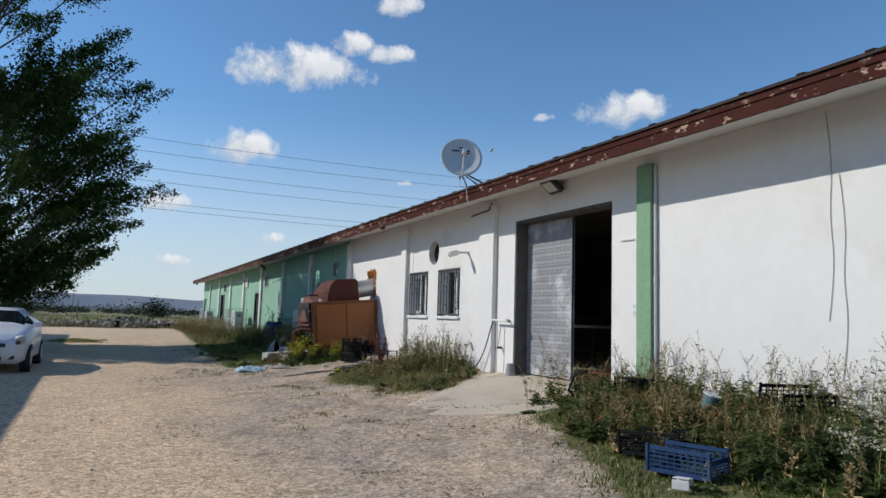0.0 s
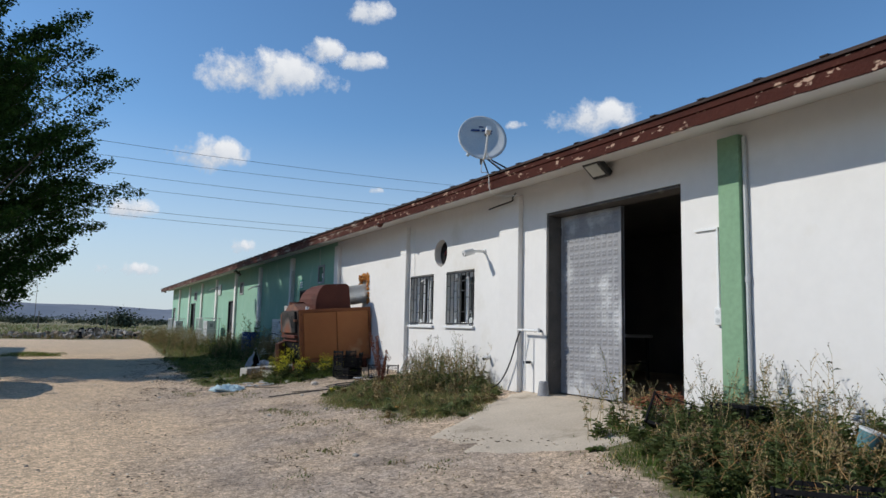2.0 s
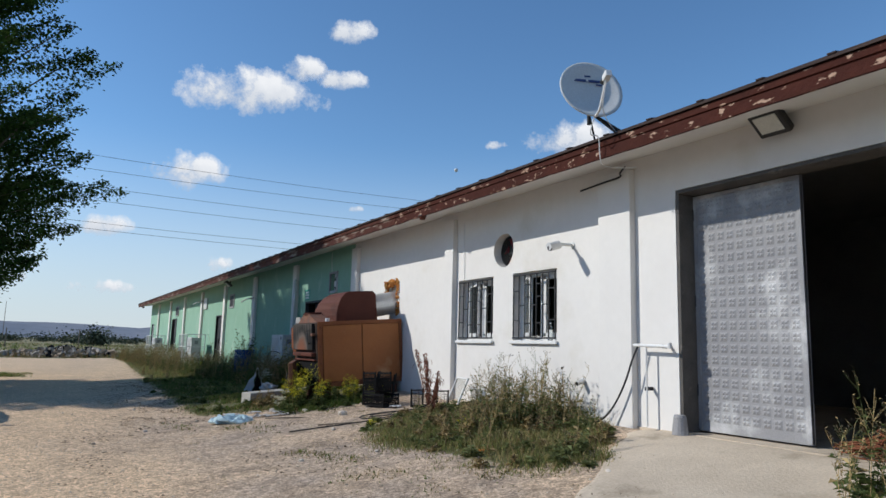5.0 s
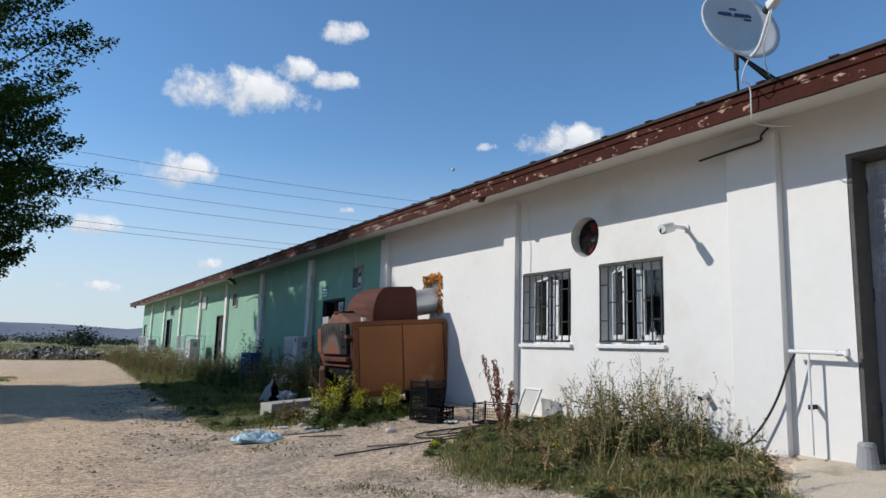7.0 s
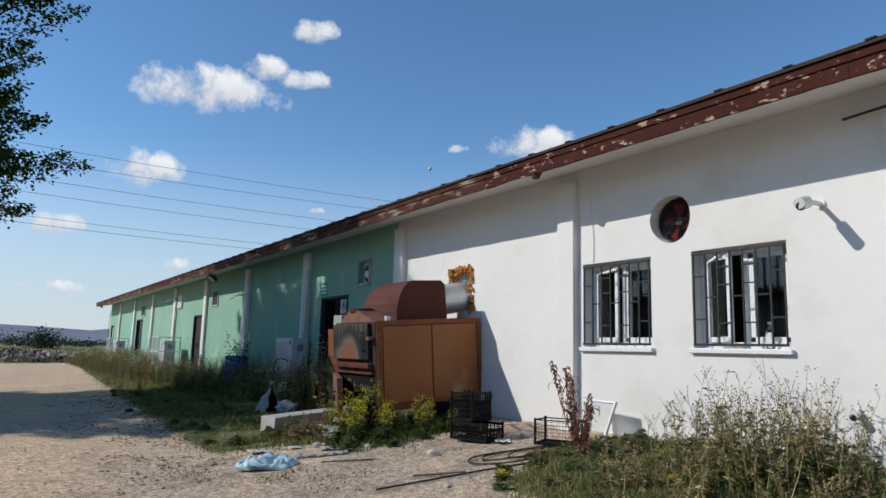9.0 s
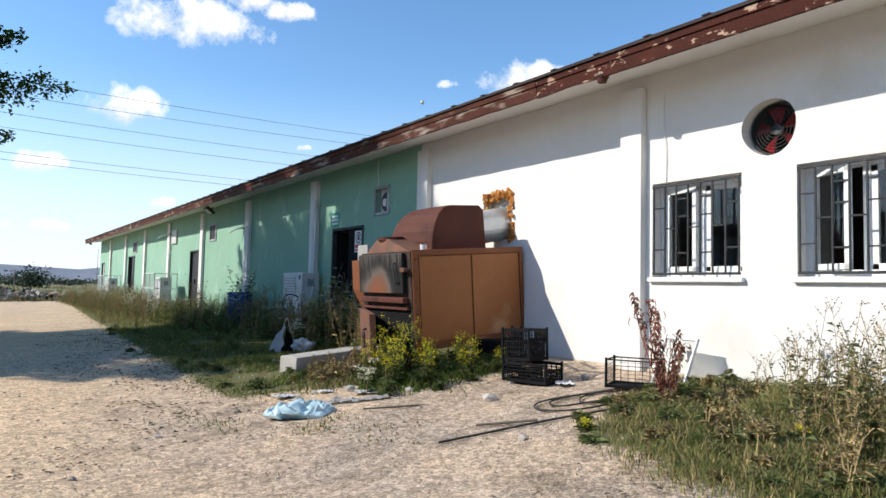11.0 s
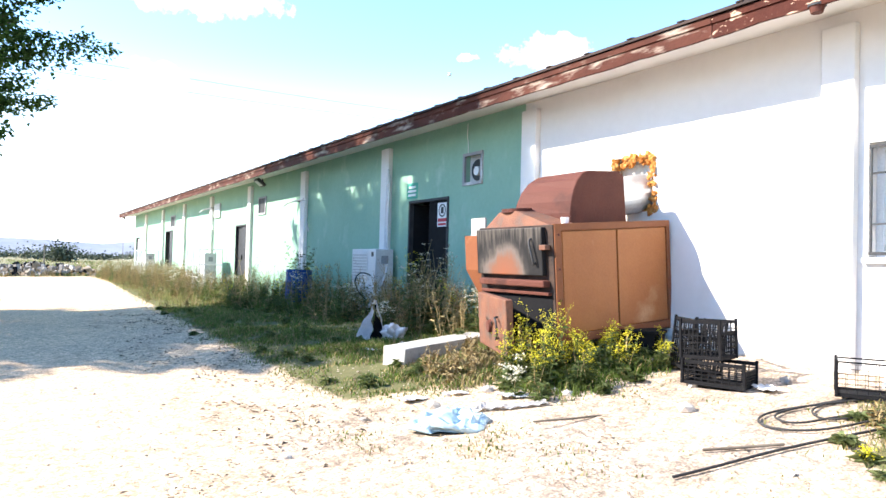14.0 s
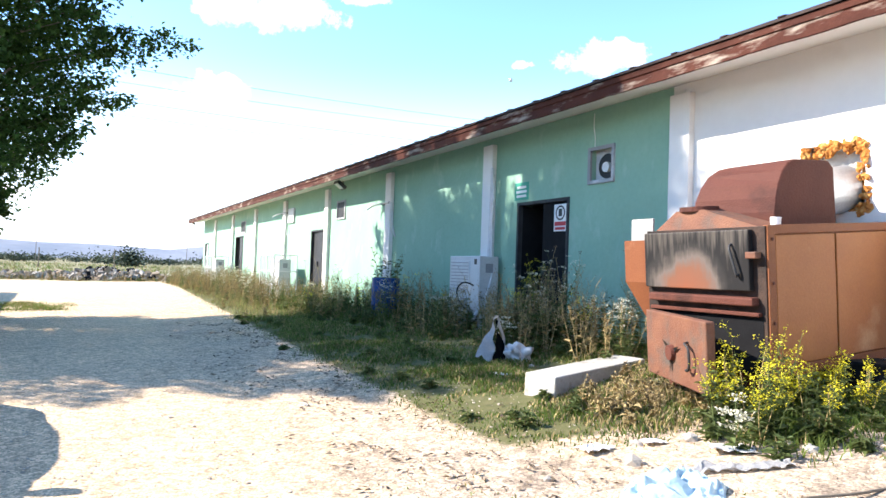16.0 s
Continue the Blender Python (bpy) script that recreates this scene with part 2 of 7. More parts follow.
def tube(a, b, r, r2=None, sides=10):
    bm = bmesh.new()
    add_tube(bm, a, b, r, r2, sides)
    return bm


def line_tube(name, points, r, material, parent=None, label="", sides=3):
    """A bent pipe, cable or hose along points."""
    cu = bpy.data.curves.new(name, "CURVE")
    cu.dimensions, cu.bevel_depth, cu.bevel_resolution, cu.use_fill_caps = "3D", r, sides, True
    sp = cu.splines.new("NURBS")
    sp.points.add(len(points) - 1)
    for p, q in zip(sp.points, points):
        p.co = (*q, 1)
    sp.use_endpoint_u, sp.order_u, sp.resolution_u = True, 3, 6
    me = bpy.data.meshes.new_from_object(bpy.data.objects.new(name, cu))
    me.materials.clear()
    me.materials.append(material)
    me.shade_smooth()
    ob = new(name, me)
    if parent:
        ob.parent = parent
    return tagged(ob, label)


def wall_along_y(name, x0, x1, y0, y1, z0, z1, holes, material, rounds=()):
    """A thick wall with openings (ya, yb, za, zb) cut through it; rounds are openings (y, z, r) inside square cells."""
    cells = list(holes) + [(y - r - 0.02, y + r + 0.02, z - r - 0.02, z + r + 0.02) for y, z, r in rounds]
    ys = sorted({y0, y1, *[h[0] for h in cells], *[h[1] for h in cells]})
    zs = sorted({z0, z1, *[h[2] for h in cells], *[h[3] for h in cells]})
    solid = lambda i, j: 0 <= i < len(ys) - 1 and 0 <= j < len(zs) - 1 and not any(h[0] <= ys[i] < h[1] and h[2] <= zs[j] < h[3] for h in cells)
    bm = bmesh.new()
    quad = lambda *p: bm.faces.new([bm.verts.new(q) for q in p])
    for i in range(len(ys) - 1):
        for j in range(len(zs) - 1):
            if not solid(i, j):
                continue
            a, b, c, d = ys[i], ys[i + 1], zs[j], zs[j + 1]
            quad((x0, a, c), (x0, a, d), (x0, b, d), (x0, b, c))
            quad((x1, a, c), (x1, b, c), (x1, b, d), (x1, a, d))
            if not solid(i - 1, j):
                quad((x0, a, c), (x1, a, c), (x1, a, d), (x0, a, d))
            if not solid(i + 1, j):
                quad((x0, b, c), (x0, b, d), (x1, b, d), (x1, b, c))
            if not solid(i, j - 1):
                quad((x0, a, c), (x0, b, c), (x1, b, c), (x1, a, c))
            if not solid(i, j + 1):
                quad((x0, a, d), (x1, a, d), (x1, b, d), (x0, b, d))
    for y, z, r in rounds:
        n, h = 32, r + 0.02
        ring, square = [], []
        for k in range(n):
            w = 2 * math.pi * k / n
            cy, cz = math.cos(w), math.sin(w)
            s = h / max(abs(cy), abs(cz))
            rr = r * (1 + 0.03 * math.sin(3 * w + 1))
            ring.append((y + rr * cy, z + rr * cz))
            square.append((y + s * cy, z + s * cz))
        for k in range(n):
            q = (k + 1) % n
            for x in (x0, x1):
                quad((x, *square[k]), (x, *square[q]), (x, *ring[q]), (x, *ring[k]))
            quad((x0, *ring[k]), (x0, *ring[q]), (x1, *ring[q]), (x1, *ring[k]))
    bmesh.ops.remove_doubles(bm, verts=bm.verts, dist=0.0005)
    bmesh.ops.recalc_face_normals(bm, faces=bm.faces)
    return tagged(part(name, bm, material), kind="structure")


def smooth_step(a, b, v):
    t = min(1.0, max(0.0, (v - a) / (b - a)))
    return t * t * (3 - 2 * t)


def ground_z(x, y):
    """Height of the ground: a flat road that rises gently to the building's foot."""
    foot = 0.45 - 0.3 * smooth_step(17, 34, y)
    s = min(1.0, max(0.0, (x - 2.4) / 4.6))
    near = 1 - smooth_step(56, 62, y)
    z = -0.08 + near * (s ** 1.3) * (foot + 0.08)
    return z + 0.015 * noise.noise((x * 0.5, y * 0.5, 0)) + 0.009 * noise.noise((x * 2.1, y * 2.1, 3)) + 0.007 * noise.noise((x * 5.3, y * 5.3, 8))


def turf(x, y):
    """Where thin turf covers the soil: beds along the wall and the verge by the green wall."""
    verge = smooth_step(3.3 + 0.055 * max(0, y - 19), 4.0 + 0.055 * max(0, y - 19), x) * smooth_step(18.0, 18.9, y)
    start = smooth_step(4.5 + 0.4 * (y - 6.5), 5.3 + 0.4 * (y - 6.5), x) * (1 - smooth_step(8.3, 9.0, y))
    mid = smooth_step(4.7 + 0.5 * max(0, 12.0 - y), 5.5 + 0.5 * max(0, 12.0 - y), x) * smooth_step(11.0 + 1.1 * max(0, x - 5.9), 11.6 + 1.1 * max(0, x - 5.9), y) * (1 - smooth_step(14.6, 15.4, y))
    return max(verge, start, mid)


# ---- ground ----
def make_ground():
    """One sheet to the horizon, fine near the walk and coarse far off."""
    def steps(lo, hi, fine_lo, fine_hi, fine):
        out = list(np.arange(fine_lo, fine_hi + 1e-6, fine))
        w, v = fine, fine_hi
        while v < hi:
            w *= 1.35
            v = min(hi, v + w)
            out.append(v)
        w, v = fine, fine_lo
        while v > lo:
            w *= 1.35
            v = max(lo, v - w)
            out.insert(0, v)
        return out
    xs, ys = steps(-2500, 2500, -3, 7.4, 0.13), steps(-300, 3500, 0, 40, 0.14)
    verts = [(x, y, ground_z(x, y) if -20 < x < 7.5 else (ground_z(7.2, y) if 7.2 <= x < 30 else -0.08)) for y in ys for x in xs]
    w = len(xs)
    faces = [(j * w + i, j * w + i + 1, (j + 1) * w + i + 1, (j + 1) * w + i) for j in range(len(ys) - 1) for i in range(w - 1)]
    me = bpy.data.meshes.new("ground")
    me.from_pydata(verts, [], faces)
    me.materials.append(GROUND)
    me.materials.append(FIELD)
    cover = me.attributes.new("turf_cover", "FLOAT", "POINT")
    cover.data.foreach_set("value", [turf(x, y) if 3 < x < 7.3 and y < 58 else 0.0 for x, y, z in verts])
    grit = me.attributes.new("yard_grit", "FLOAT", "POINT")
    grit.data.foreach_set("value", [smooth_step(1.2, 3.6, x + 0.9 * noise.noise((x * 0.5, y * 0.25, 7))) * (1 - 0.6 * smooth_step(16, 22, y)) for x, y, z in verts])
    me.shade_smooth()
    for f in me.polygons:
        if f.center.y > 59 + 3 * noise.noise((f.center.x * 0.2, f.center.y * 0.2, 0)) or f.center.x < -9 or f.center.x > 30:
            f.material_index = 1
    return tagged(new("ground", me), "dusty beige gravel yard and track rising to the wall", "ground", kind="structure")


make_ground()

# ---- the long building ----
WX, WT = 7.15, 0.3
END_Y, START_Y, SEAM = 54.2, -14.0, 20.3
wall_white = wall_along_y("wall_white", WX, WX + WT, START_Y, SEAM, -0.3, 3.66,
    [(8.78, 11.28, -0.3, 3.07), (14.79, 15.79, 1.42, 2.39), (13.29, 14.28, 1.42, 2.39), (18.05, 18.66, 1.93, 2.58)], WHITE_WALL, [(14.53, 2.765, 0.255)])
wall_green = wall_along_y("wall_green", WX, WX + WT, SEAM, END_Y, -0.3, 3.66,
    [(22.2, 23.5, -0.3, 2.39), (33.2, 34.35, -0.3, 2.33), (43.9, 45.4, -0.3, 2.45), (52.5, 53.5, -0.3, 2.3), (21.31, 21.77, 2.55, 3.0)], GREEN_WALL)
tagged(wall_white, "whitewashed plaster wall of a long low farm shed", "wall")
tagged(wall_green, "faded green painted plaster wall of a long shed", "wall")
PIL = [(7.94, 8.2, GREEN_PAINT), (11.87, 12.4, WHITE_WALL), (15.87, 16.15, WHITE_WALL), (19.98, 20.28, WHITE_WALL)] + [(y, y + 0.3, WHITE_WALL) for y in (24.17, 28.38, 32.68, 37.1, 41.4, 45.8, 50.2)] + [(3.75, 4.05, WHITE_WALL)]
for a, b, mt in PIL:
    p = part("pilaster", box((WX - 0.09, a, -0.3), (WX, b, 3.43), 0.008), mt)
    tagged(p, "shallow painted concrete pilaster on the shed wall", "pilaster", "wall pilasters", "structure")
for nm, y in (("wall_end_far", END_Y), ("wall_end_near", START_Y - 0.3)):
    tagged(part(nm, box((WX + WT, y - (0.3 if y > 0 else 0), -0.3), (19.0, y + (0 if y > 0 else 0.3), 3.66), 0), GREEN_WALL if y > 0 else WHITE_WALL), "plain gable end wall", "wall", kind="structure")
tagged(part("wall_back", box((19.0, START_Y - 0.3, -0.3), (19.3, END_Y, 3.66), 0), GLOOM_PLASTER), "plain rear wall inside the shed", "wall", kind="structure")
tagged(part("wall_partition", box((WX + WT, SEAM - 0.1, 0.0), (19.0, SEAM + 0.1, 3.66), 0), GLOOM_PLASTER), "plain inner partition wall", "wall", kind="structure")
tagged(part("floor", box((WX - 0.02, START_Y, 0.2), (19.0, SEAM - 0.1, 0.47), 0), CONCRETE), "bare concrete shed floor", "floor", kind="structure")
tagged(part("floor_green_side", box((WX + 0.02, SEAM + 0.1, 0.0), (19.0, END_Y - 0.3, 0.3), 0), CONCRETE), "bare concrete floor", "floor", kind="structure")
tagged(part("ceiling", box((WX + WT, START_Y, 3.6), (19.0, END_Y - 0.3, 3.66), 0), GLOOM_PLASTER), "flat ceiling with indoor gloom in its colour", "ceiling", kind="structure")


def make_roof():
    """A low double-pitched roof with overhanging eaves, ribs and a peeling fascia board."""
    eave_x, eave_z, ridge_x, slope = 6.42, 3.6, 13.2, 0.2
    y0, y1 = START_Y - 0.8, END_Y + 0.8
    zr = eave_z + slope * (ridge_x - eave_x)
    bm = bmesh.new()
    for xa, za, xb, zb in ((eave_x - 0.04, eave_z, ridge_x, zr), (2 * ridge_x - eave_x, eave_z, ridge_x, zr)):
        p = [(xa, y0, za), (xb, y0, zb), (xb, y1, zb), (xa, y1, za)]
        lo = [bm.verts.new(q) for q in p]
        hi = [bm.verts.new((q[0], q[1], q[2] + 0.03)) for q in p]
        bm.faces.new(lo)
        bm.faces.new(hi[::-1])
        for k in range(4):
            bm.faces.new((lo[k], hi[k], hi[(k + 1) % 4], lo[(k + 1) % 4]))
    bmesh.ops.recalc_face_normals(bm, faces=bm.faces)
    y = y0 + 0.3
    while y < y1:
        m = Matrix.Translation((eave_x - 0.05, y, eave_z + 0.03)) @ Matrix.Rotation(-math.atan(slope), 4, "Y")
        add_box(bm, (0, -0.035, 0), (6.8, 0.035, 0.012), 0, m)
        y += 0.62
    roof = tagged(part("roof", bm, ROOFING), "low pitched roof of dark ribbed sheeting", "roof", kind="structure")
    def boards(ya, yb, seed):
        """Eave boards end to end: an upper board, a proud batten over it and a chipped lower edge."""
        bm = bmesh.new()
        rr = random.Random(seed)
        y = ya
        while y < yb - 0.01:
            ye = min(yb, y + rr.uniform(3.4, 4.4))
            tip, k = rr.uniform(-0.003, 0.003), max(2, int((ye - y) / 0.12))
            rows = []
            for i in range(k + 1):
                yy = y + 0.001 + (ye - y - 0.002) * i / k
                chip = 0.012 * noise.noise((yy * 2.3, seed, 0)) + 0.03 * max(0, noise.noise((yy * 3.7, seed, 5)) - 0.2)
                prof = [(0.0, 3.592), (-0.016, 3.592), (-0.016, 3.532), (0.0, 3.526), (0.0, 3.405 + chip), (0.032, 3.405 + chip), (0.032, 3.592)]
                rows.append([bm.verts.new((eave_x + px + tip, yy, pz)) for px, pz in prof])
            for p, q in zip(rows, rows[1:]):
                for j in range(len(p)):
                    j2 = (j + 1) % len(p)
                    bm.faces.new((p[j], p[j2], q[j2], q[j]))
            bm.faces.new(rows[0])
            bm.faces.new(rows[-1][::-1])
            y = ye
        bmesh.ops.recalc_face_normals(bm, faces=bm.faces)
        return bm
    tagged(part("fascia", boards(y0, 16.8, 3), FASCIA), "red-brown eave boards with small peeling patches", "fascia", kind="structure")
    tagged(part("fascia_far", boards(16.804, y1, 4), FASCIA_WORN), "badly peeled red and white eave boards", "fascia", kind="structure")
    bm = bmesh.new()
    vs = [(eave_x + 0.036, y0, 3.45), (WX + 0.01, y0, 3.56), (WX + 0.01, y1, 3.56), (eave_x + 0.036, y1, 3.45)]
    lo = [bm.verts.new(q) for q in vs]
    hi = [bm.verts.new((q[0], q[1], q[2] + 0.03)) for q in vs]
    bm.faces.new(lo)
    bm.faces.new(hi[::-1])
    bmesh.ops.recalc_face_normals(bm, faces=bm.faces)
    tagged(part("trim", bm, WHITE_WALL), "whitewashed plaster underside of the eave", "soffit", kind="structure")


make_roof()

# ---- more materials ----
IRON = surface("dark_grey_iron_paint", (0.028, 0.029, 0.031), (0.05, 0.051, 0.054), 6, 0.6, 0.2, 80, metal=0.1, spec=0.2)
PVC = surface("white_plastic", (0.74, 0.74, 0.73), (0.68, 0.68, 0.66), 3, 0.45, 0.05, 60)
GREY_PLASTIC = surface("aged_grey_white_casing", (0.58, 0.59, 0.58), (0.5, 0.51, 0.5), 2, 0.5, 0.08, 50)
BLACK = surface("black_painted_metal", (0.022, 0.022, 0.023), (0.035, 0.034, 0.033), 3, 0.5, 0.1, 60)
RUBBER = surface("black_rubber", (0.02, 0.02, 0.021), (0.035, 0.034, 0.033), 5, 0.75, 0.15, 90)
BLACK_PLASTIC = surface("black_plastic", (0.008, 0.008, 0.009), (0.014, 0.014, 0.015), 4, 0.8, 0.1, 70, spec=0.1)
BLUE_PLASTIC = surface("blue_crate_plastic", (0.016, 0.045, 0.12), (0.028, 0.065, 0.16), 5, 0.6, 0.1, 60, third=(0.08, 0.1, 0.13), patch=6, cover=(0.55, 0.7), spec=0.25)
BARREL_BLUE = surface("blue_drum_plastic", (0.012, 0.05, 0.2), (0.02, 0.07, 0.25), 3, 0.5, 0.1, 40, third=(0.1, 0.1, 0.11), patch=4, cover=(0.62, 0.7))
RED = surface("red_fan_paint", (0.4, 0.012, 0.02), (0.3, 0.01, 0.016), 4, 0.4, 0.05, 50)
GALV = surface("galvanised_duct", (0.52, 0.54, 0.55), (0.62, 0.64, 0.65), 4, 0.38, 0.1, 40, metal=0.6)
FOAM = surface("orange_foam", (0.5, 0.2, 0.035), (0.36, 0.12, 0.025), 9, 0.9, 0.6, 50, third=(0.55, 0.32, 0.1), patch=12, cover=(0.5, 0.65))
ORANGE_STEEL = surface("orange_brown_furnace_paint", (0.225, 0.08, 0.03), (0.17, 0.056, 0.024), 1.4, 0.6, 0.15, 60, third=(0.36, 0.19, 0.11), patch=1.6, cover=(0.62, 0.78), spec=0.25)
SOOT = surface("sooty_black_steel", (0.012, 0.011, 0.01), (0.025, 0.022, 0.02), 2.5, 0.6, 0.2, 60, third=(0.1, 0.065, 0.045), patch=3.5, cover=(0.52, 0.72), spec=0.2)
BAKED = surface("baked_brown_steel", (0.04, 0.026, 0.02), (0.065, 0.036, 0.025), 5, 0.7, 0.3, 60, third=(0.015, 0.013, 0.012), patch=4, cover=(0.42, 0.7), spec=0.25)
PANEL_ORANGE = surface("faded_orange_panel_paint", (0.34, 0.132, 0.042), (0.28, 0.1, 0.033), 1.4, 0.5, 0.1, 60, third=(0.46, 0.27, 0.14), patch=1.3, cover=(0.6, 0.8), spec=0.25)
SCORCHED = surface("scorched_rust", (0.13, 0.05, 0.03), (0.2, 0.085, 0.045), 4, 0.75, 0.35, 60, third=(0.085, 0.068, 0.055), patch=3.4, cover=(0.5, 0.68))
STONE = surface("pale_stone", (0.55, 0.5, 0.43), (0.42, 0.38, 0.33), 6, 0.9, 0.4, 50, per="object")
RUBBLE = surface("rubble", (0.42, 0.375, 0.32), (0.25, 0.215, 0.18), 1.5, 0.92, 0.4, 20, per="island")
BAG = surface("pale_blue_plastic_film", (0.4, 0.56, 0.6), (0.52, 0.66, 0.7), 6, 0.4, 0.3, 40)
SACK = surface("dirty_white_sacking", (0.62, 0.61, 0.6), (0.5, 0.49, 0.48), 8, 0.8, 0.3, 60)
CAR_PAINT = surface("white_car_paint", (0.74, 0.75, 0.77), (0.71, 0.72, 0.74), 1, 0.25, 0, 60, spec=0.6)
SIGN_GREEN = surface("green_sign_plate", (0.03, 0.3, 0.2), (0.04, 0.34, 0.23), 8, 0.5, 0, 60)
SIGN_RED = surface("red_sign_plate", (0.5, 0.03, 0.04), (0.45, 0.03, 0.04), 8, 0.5, 0, 60)
TEXT_BLUE = surface("dark_blue_print", (0.04, 0.06, 0.16), (0.05, 0.07, 0.18), 8, 0.5, 0, 60)
DEAD_BROWN = surface("dead_brown_leaf", (0.12, 0.036, 0.016), (0.18, 0.065, 0.026), 8, 0.8, 0, 60, per="island")
BARK = surface("grey_brown_bark", (0.14, 0.11, 0.08), (0.2, 0.17, 0.13), 4, 0.9, 0.6, 30)
GRASS = surface("green_grass_blades", (0.07, 0.122, 0.021), (0.12, 0.165, 0.036), 0.8, 0.65, 0, 20, per="island", spec=0.2)
DRY = surface("straw_stems", (0.36, 0.27, 0.12), (0.27, 0.2, 0.09), 1.0, 0.8, 0, 20, per="island")
WEED = surface("weed_leaf", (0.072, 0.108, 0.034), (0.12, 0.145, 0.052), 1.2, 0.6, 0, 20, per="island", spec=0.2)
YELLOW = surface("yellow_petals", (0.7, 0.62, 0.03), (0.62, 0.56, 0.03), 3, 0.6, 0, 20, per="island")
CREAM = surface("cream_flower_heads", (0.66, 0.64, 0.52), (0.55, 0.53, 0.4), 3, 0.7, 0, 20, per="island")
UMBEL = surface("dark_seed_heads", (0.1, 0.075, 0.045), (0.15, 0.11, 0.07), 5, 0.85, 0, 20, per="island")
# distance haze is painted into the hills as a blue-grey base colour
HAZE_HILL = surface("hills_with_haze_colour", (0.2, 0.225, 0.265), (0.29, 0.3, 0.325), 0.004, 1.0, 0, 0.03, spec=0.0)
FAR_GREEN = surface("far_foliage", (0.05, 0.07, 0.045), (0.075, 0.09, 0.05), 0.3, 0.9, 0, 1, per="island")


for leafy in (LEAF_DARK, GRASS, WEED):
    translucent(leafy, 0.4)
for petal in (YELLOW, CREAM):
    translucent(petal, 0.3, 0.505)


def glass_material(name, tint, rough=0.03):
    m = bpy.data.materials.new(name)
    m.use_nodes = True
    b = m.node_tree.nodes["Principled BSDF"]
    b.inputs["Base Color"].default_value = (*tint, 1)
    b.inputs["Roughness"].default_value = rough
    b.inputs["Transmission Weight"].default_value = 1.0
    b.inputs["IOR"].default_value = 1.45
    return m


GLASS = glass_material("window_glass", (0.93, 0.96, 0.95))
CAR_GLASS = surface("dark_tinted_glass", (0.012, 0.014, 0.016), (0.016, 0.018, 0.02), 1, 0.06, 0, 60, spec=0.6)


# ---- setting: apron, other shed, doors and windows ----
def make_apron():
    """A worn concrete ramp in front of the big doorway, with a ragged outer edge."""
    bm = bmesh.new()
    n, m = 44, 16
    grid = []
    for i in range(n + 1):
        y = 8.45 + 3.35 * i / n
        outer = 4.85 + 0.3 * noise.noise((y * 1.1, 5, 0)) + 0.22 * noise.noise((y * 4.1, 5, 0)) + (0.9 * max(0, (9.2 - y)) ** 1.2) + 1.5 * max(0, (y - 10.4))
        row = []
        for j in range(m + 1):
            x = outer + (7.2 - outer) * (j / m) ** 1.4
            lift = (0.012 if j > 2 else 0.003 * j) if 0 < j else -0.02
            lift = lift if 0 < i < n else -0.03
            row.append(bm.verts.new((x, y + 0.12 * noise.noise((x, y, 9)), ground_z(min(x, 7.15), y) + lift)))
        grid.append(row)
    for i in range(n):
        for j in range(m):
            bm.faces.new((grid[i][j], grid[i][j + 1], grid[i + 1][j + 1], grid[i + 1][j]))
    bmesh.ops.recalc_face_normals(bm, faces=bm.faces)
    return tagged(part("pavement", bm, CONCRETE, smooth=True), "worn pale concrete ramp before the big doorway", "ramp", kind="structure")


make_apron()

other = [part("wall_opposite", box((-7.4, -30, -0.2), (-0.6, 30, 3.1), 0), WHITE_WALL), part("roof_opposite", box((-8.0, -30.5, 3.1), (0.0, 30.4, 3.37), 0.02), ROOFING)]
for ob in other:
    ob.matrix_world = pose(-4.6, 15.6, 0, 0, 0, 1.56)
tagged(other[0], "plain whitewashed wall of the opposite shed", "wall", kind="structure")
tagged(other[1], "flat dark roof of the opposite shed", "roof", kind="structure")


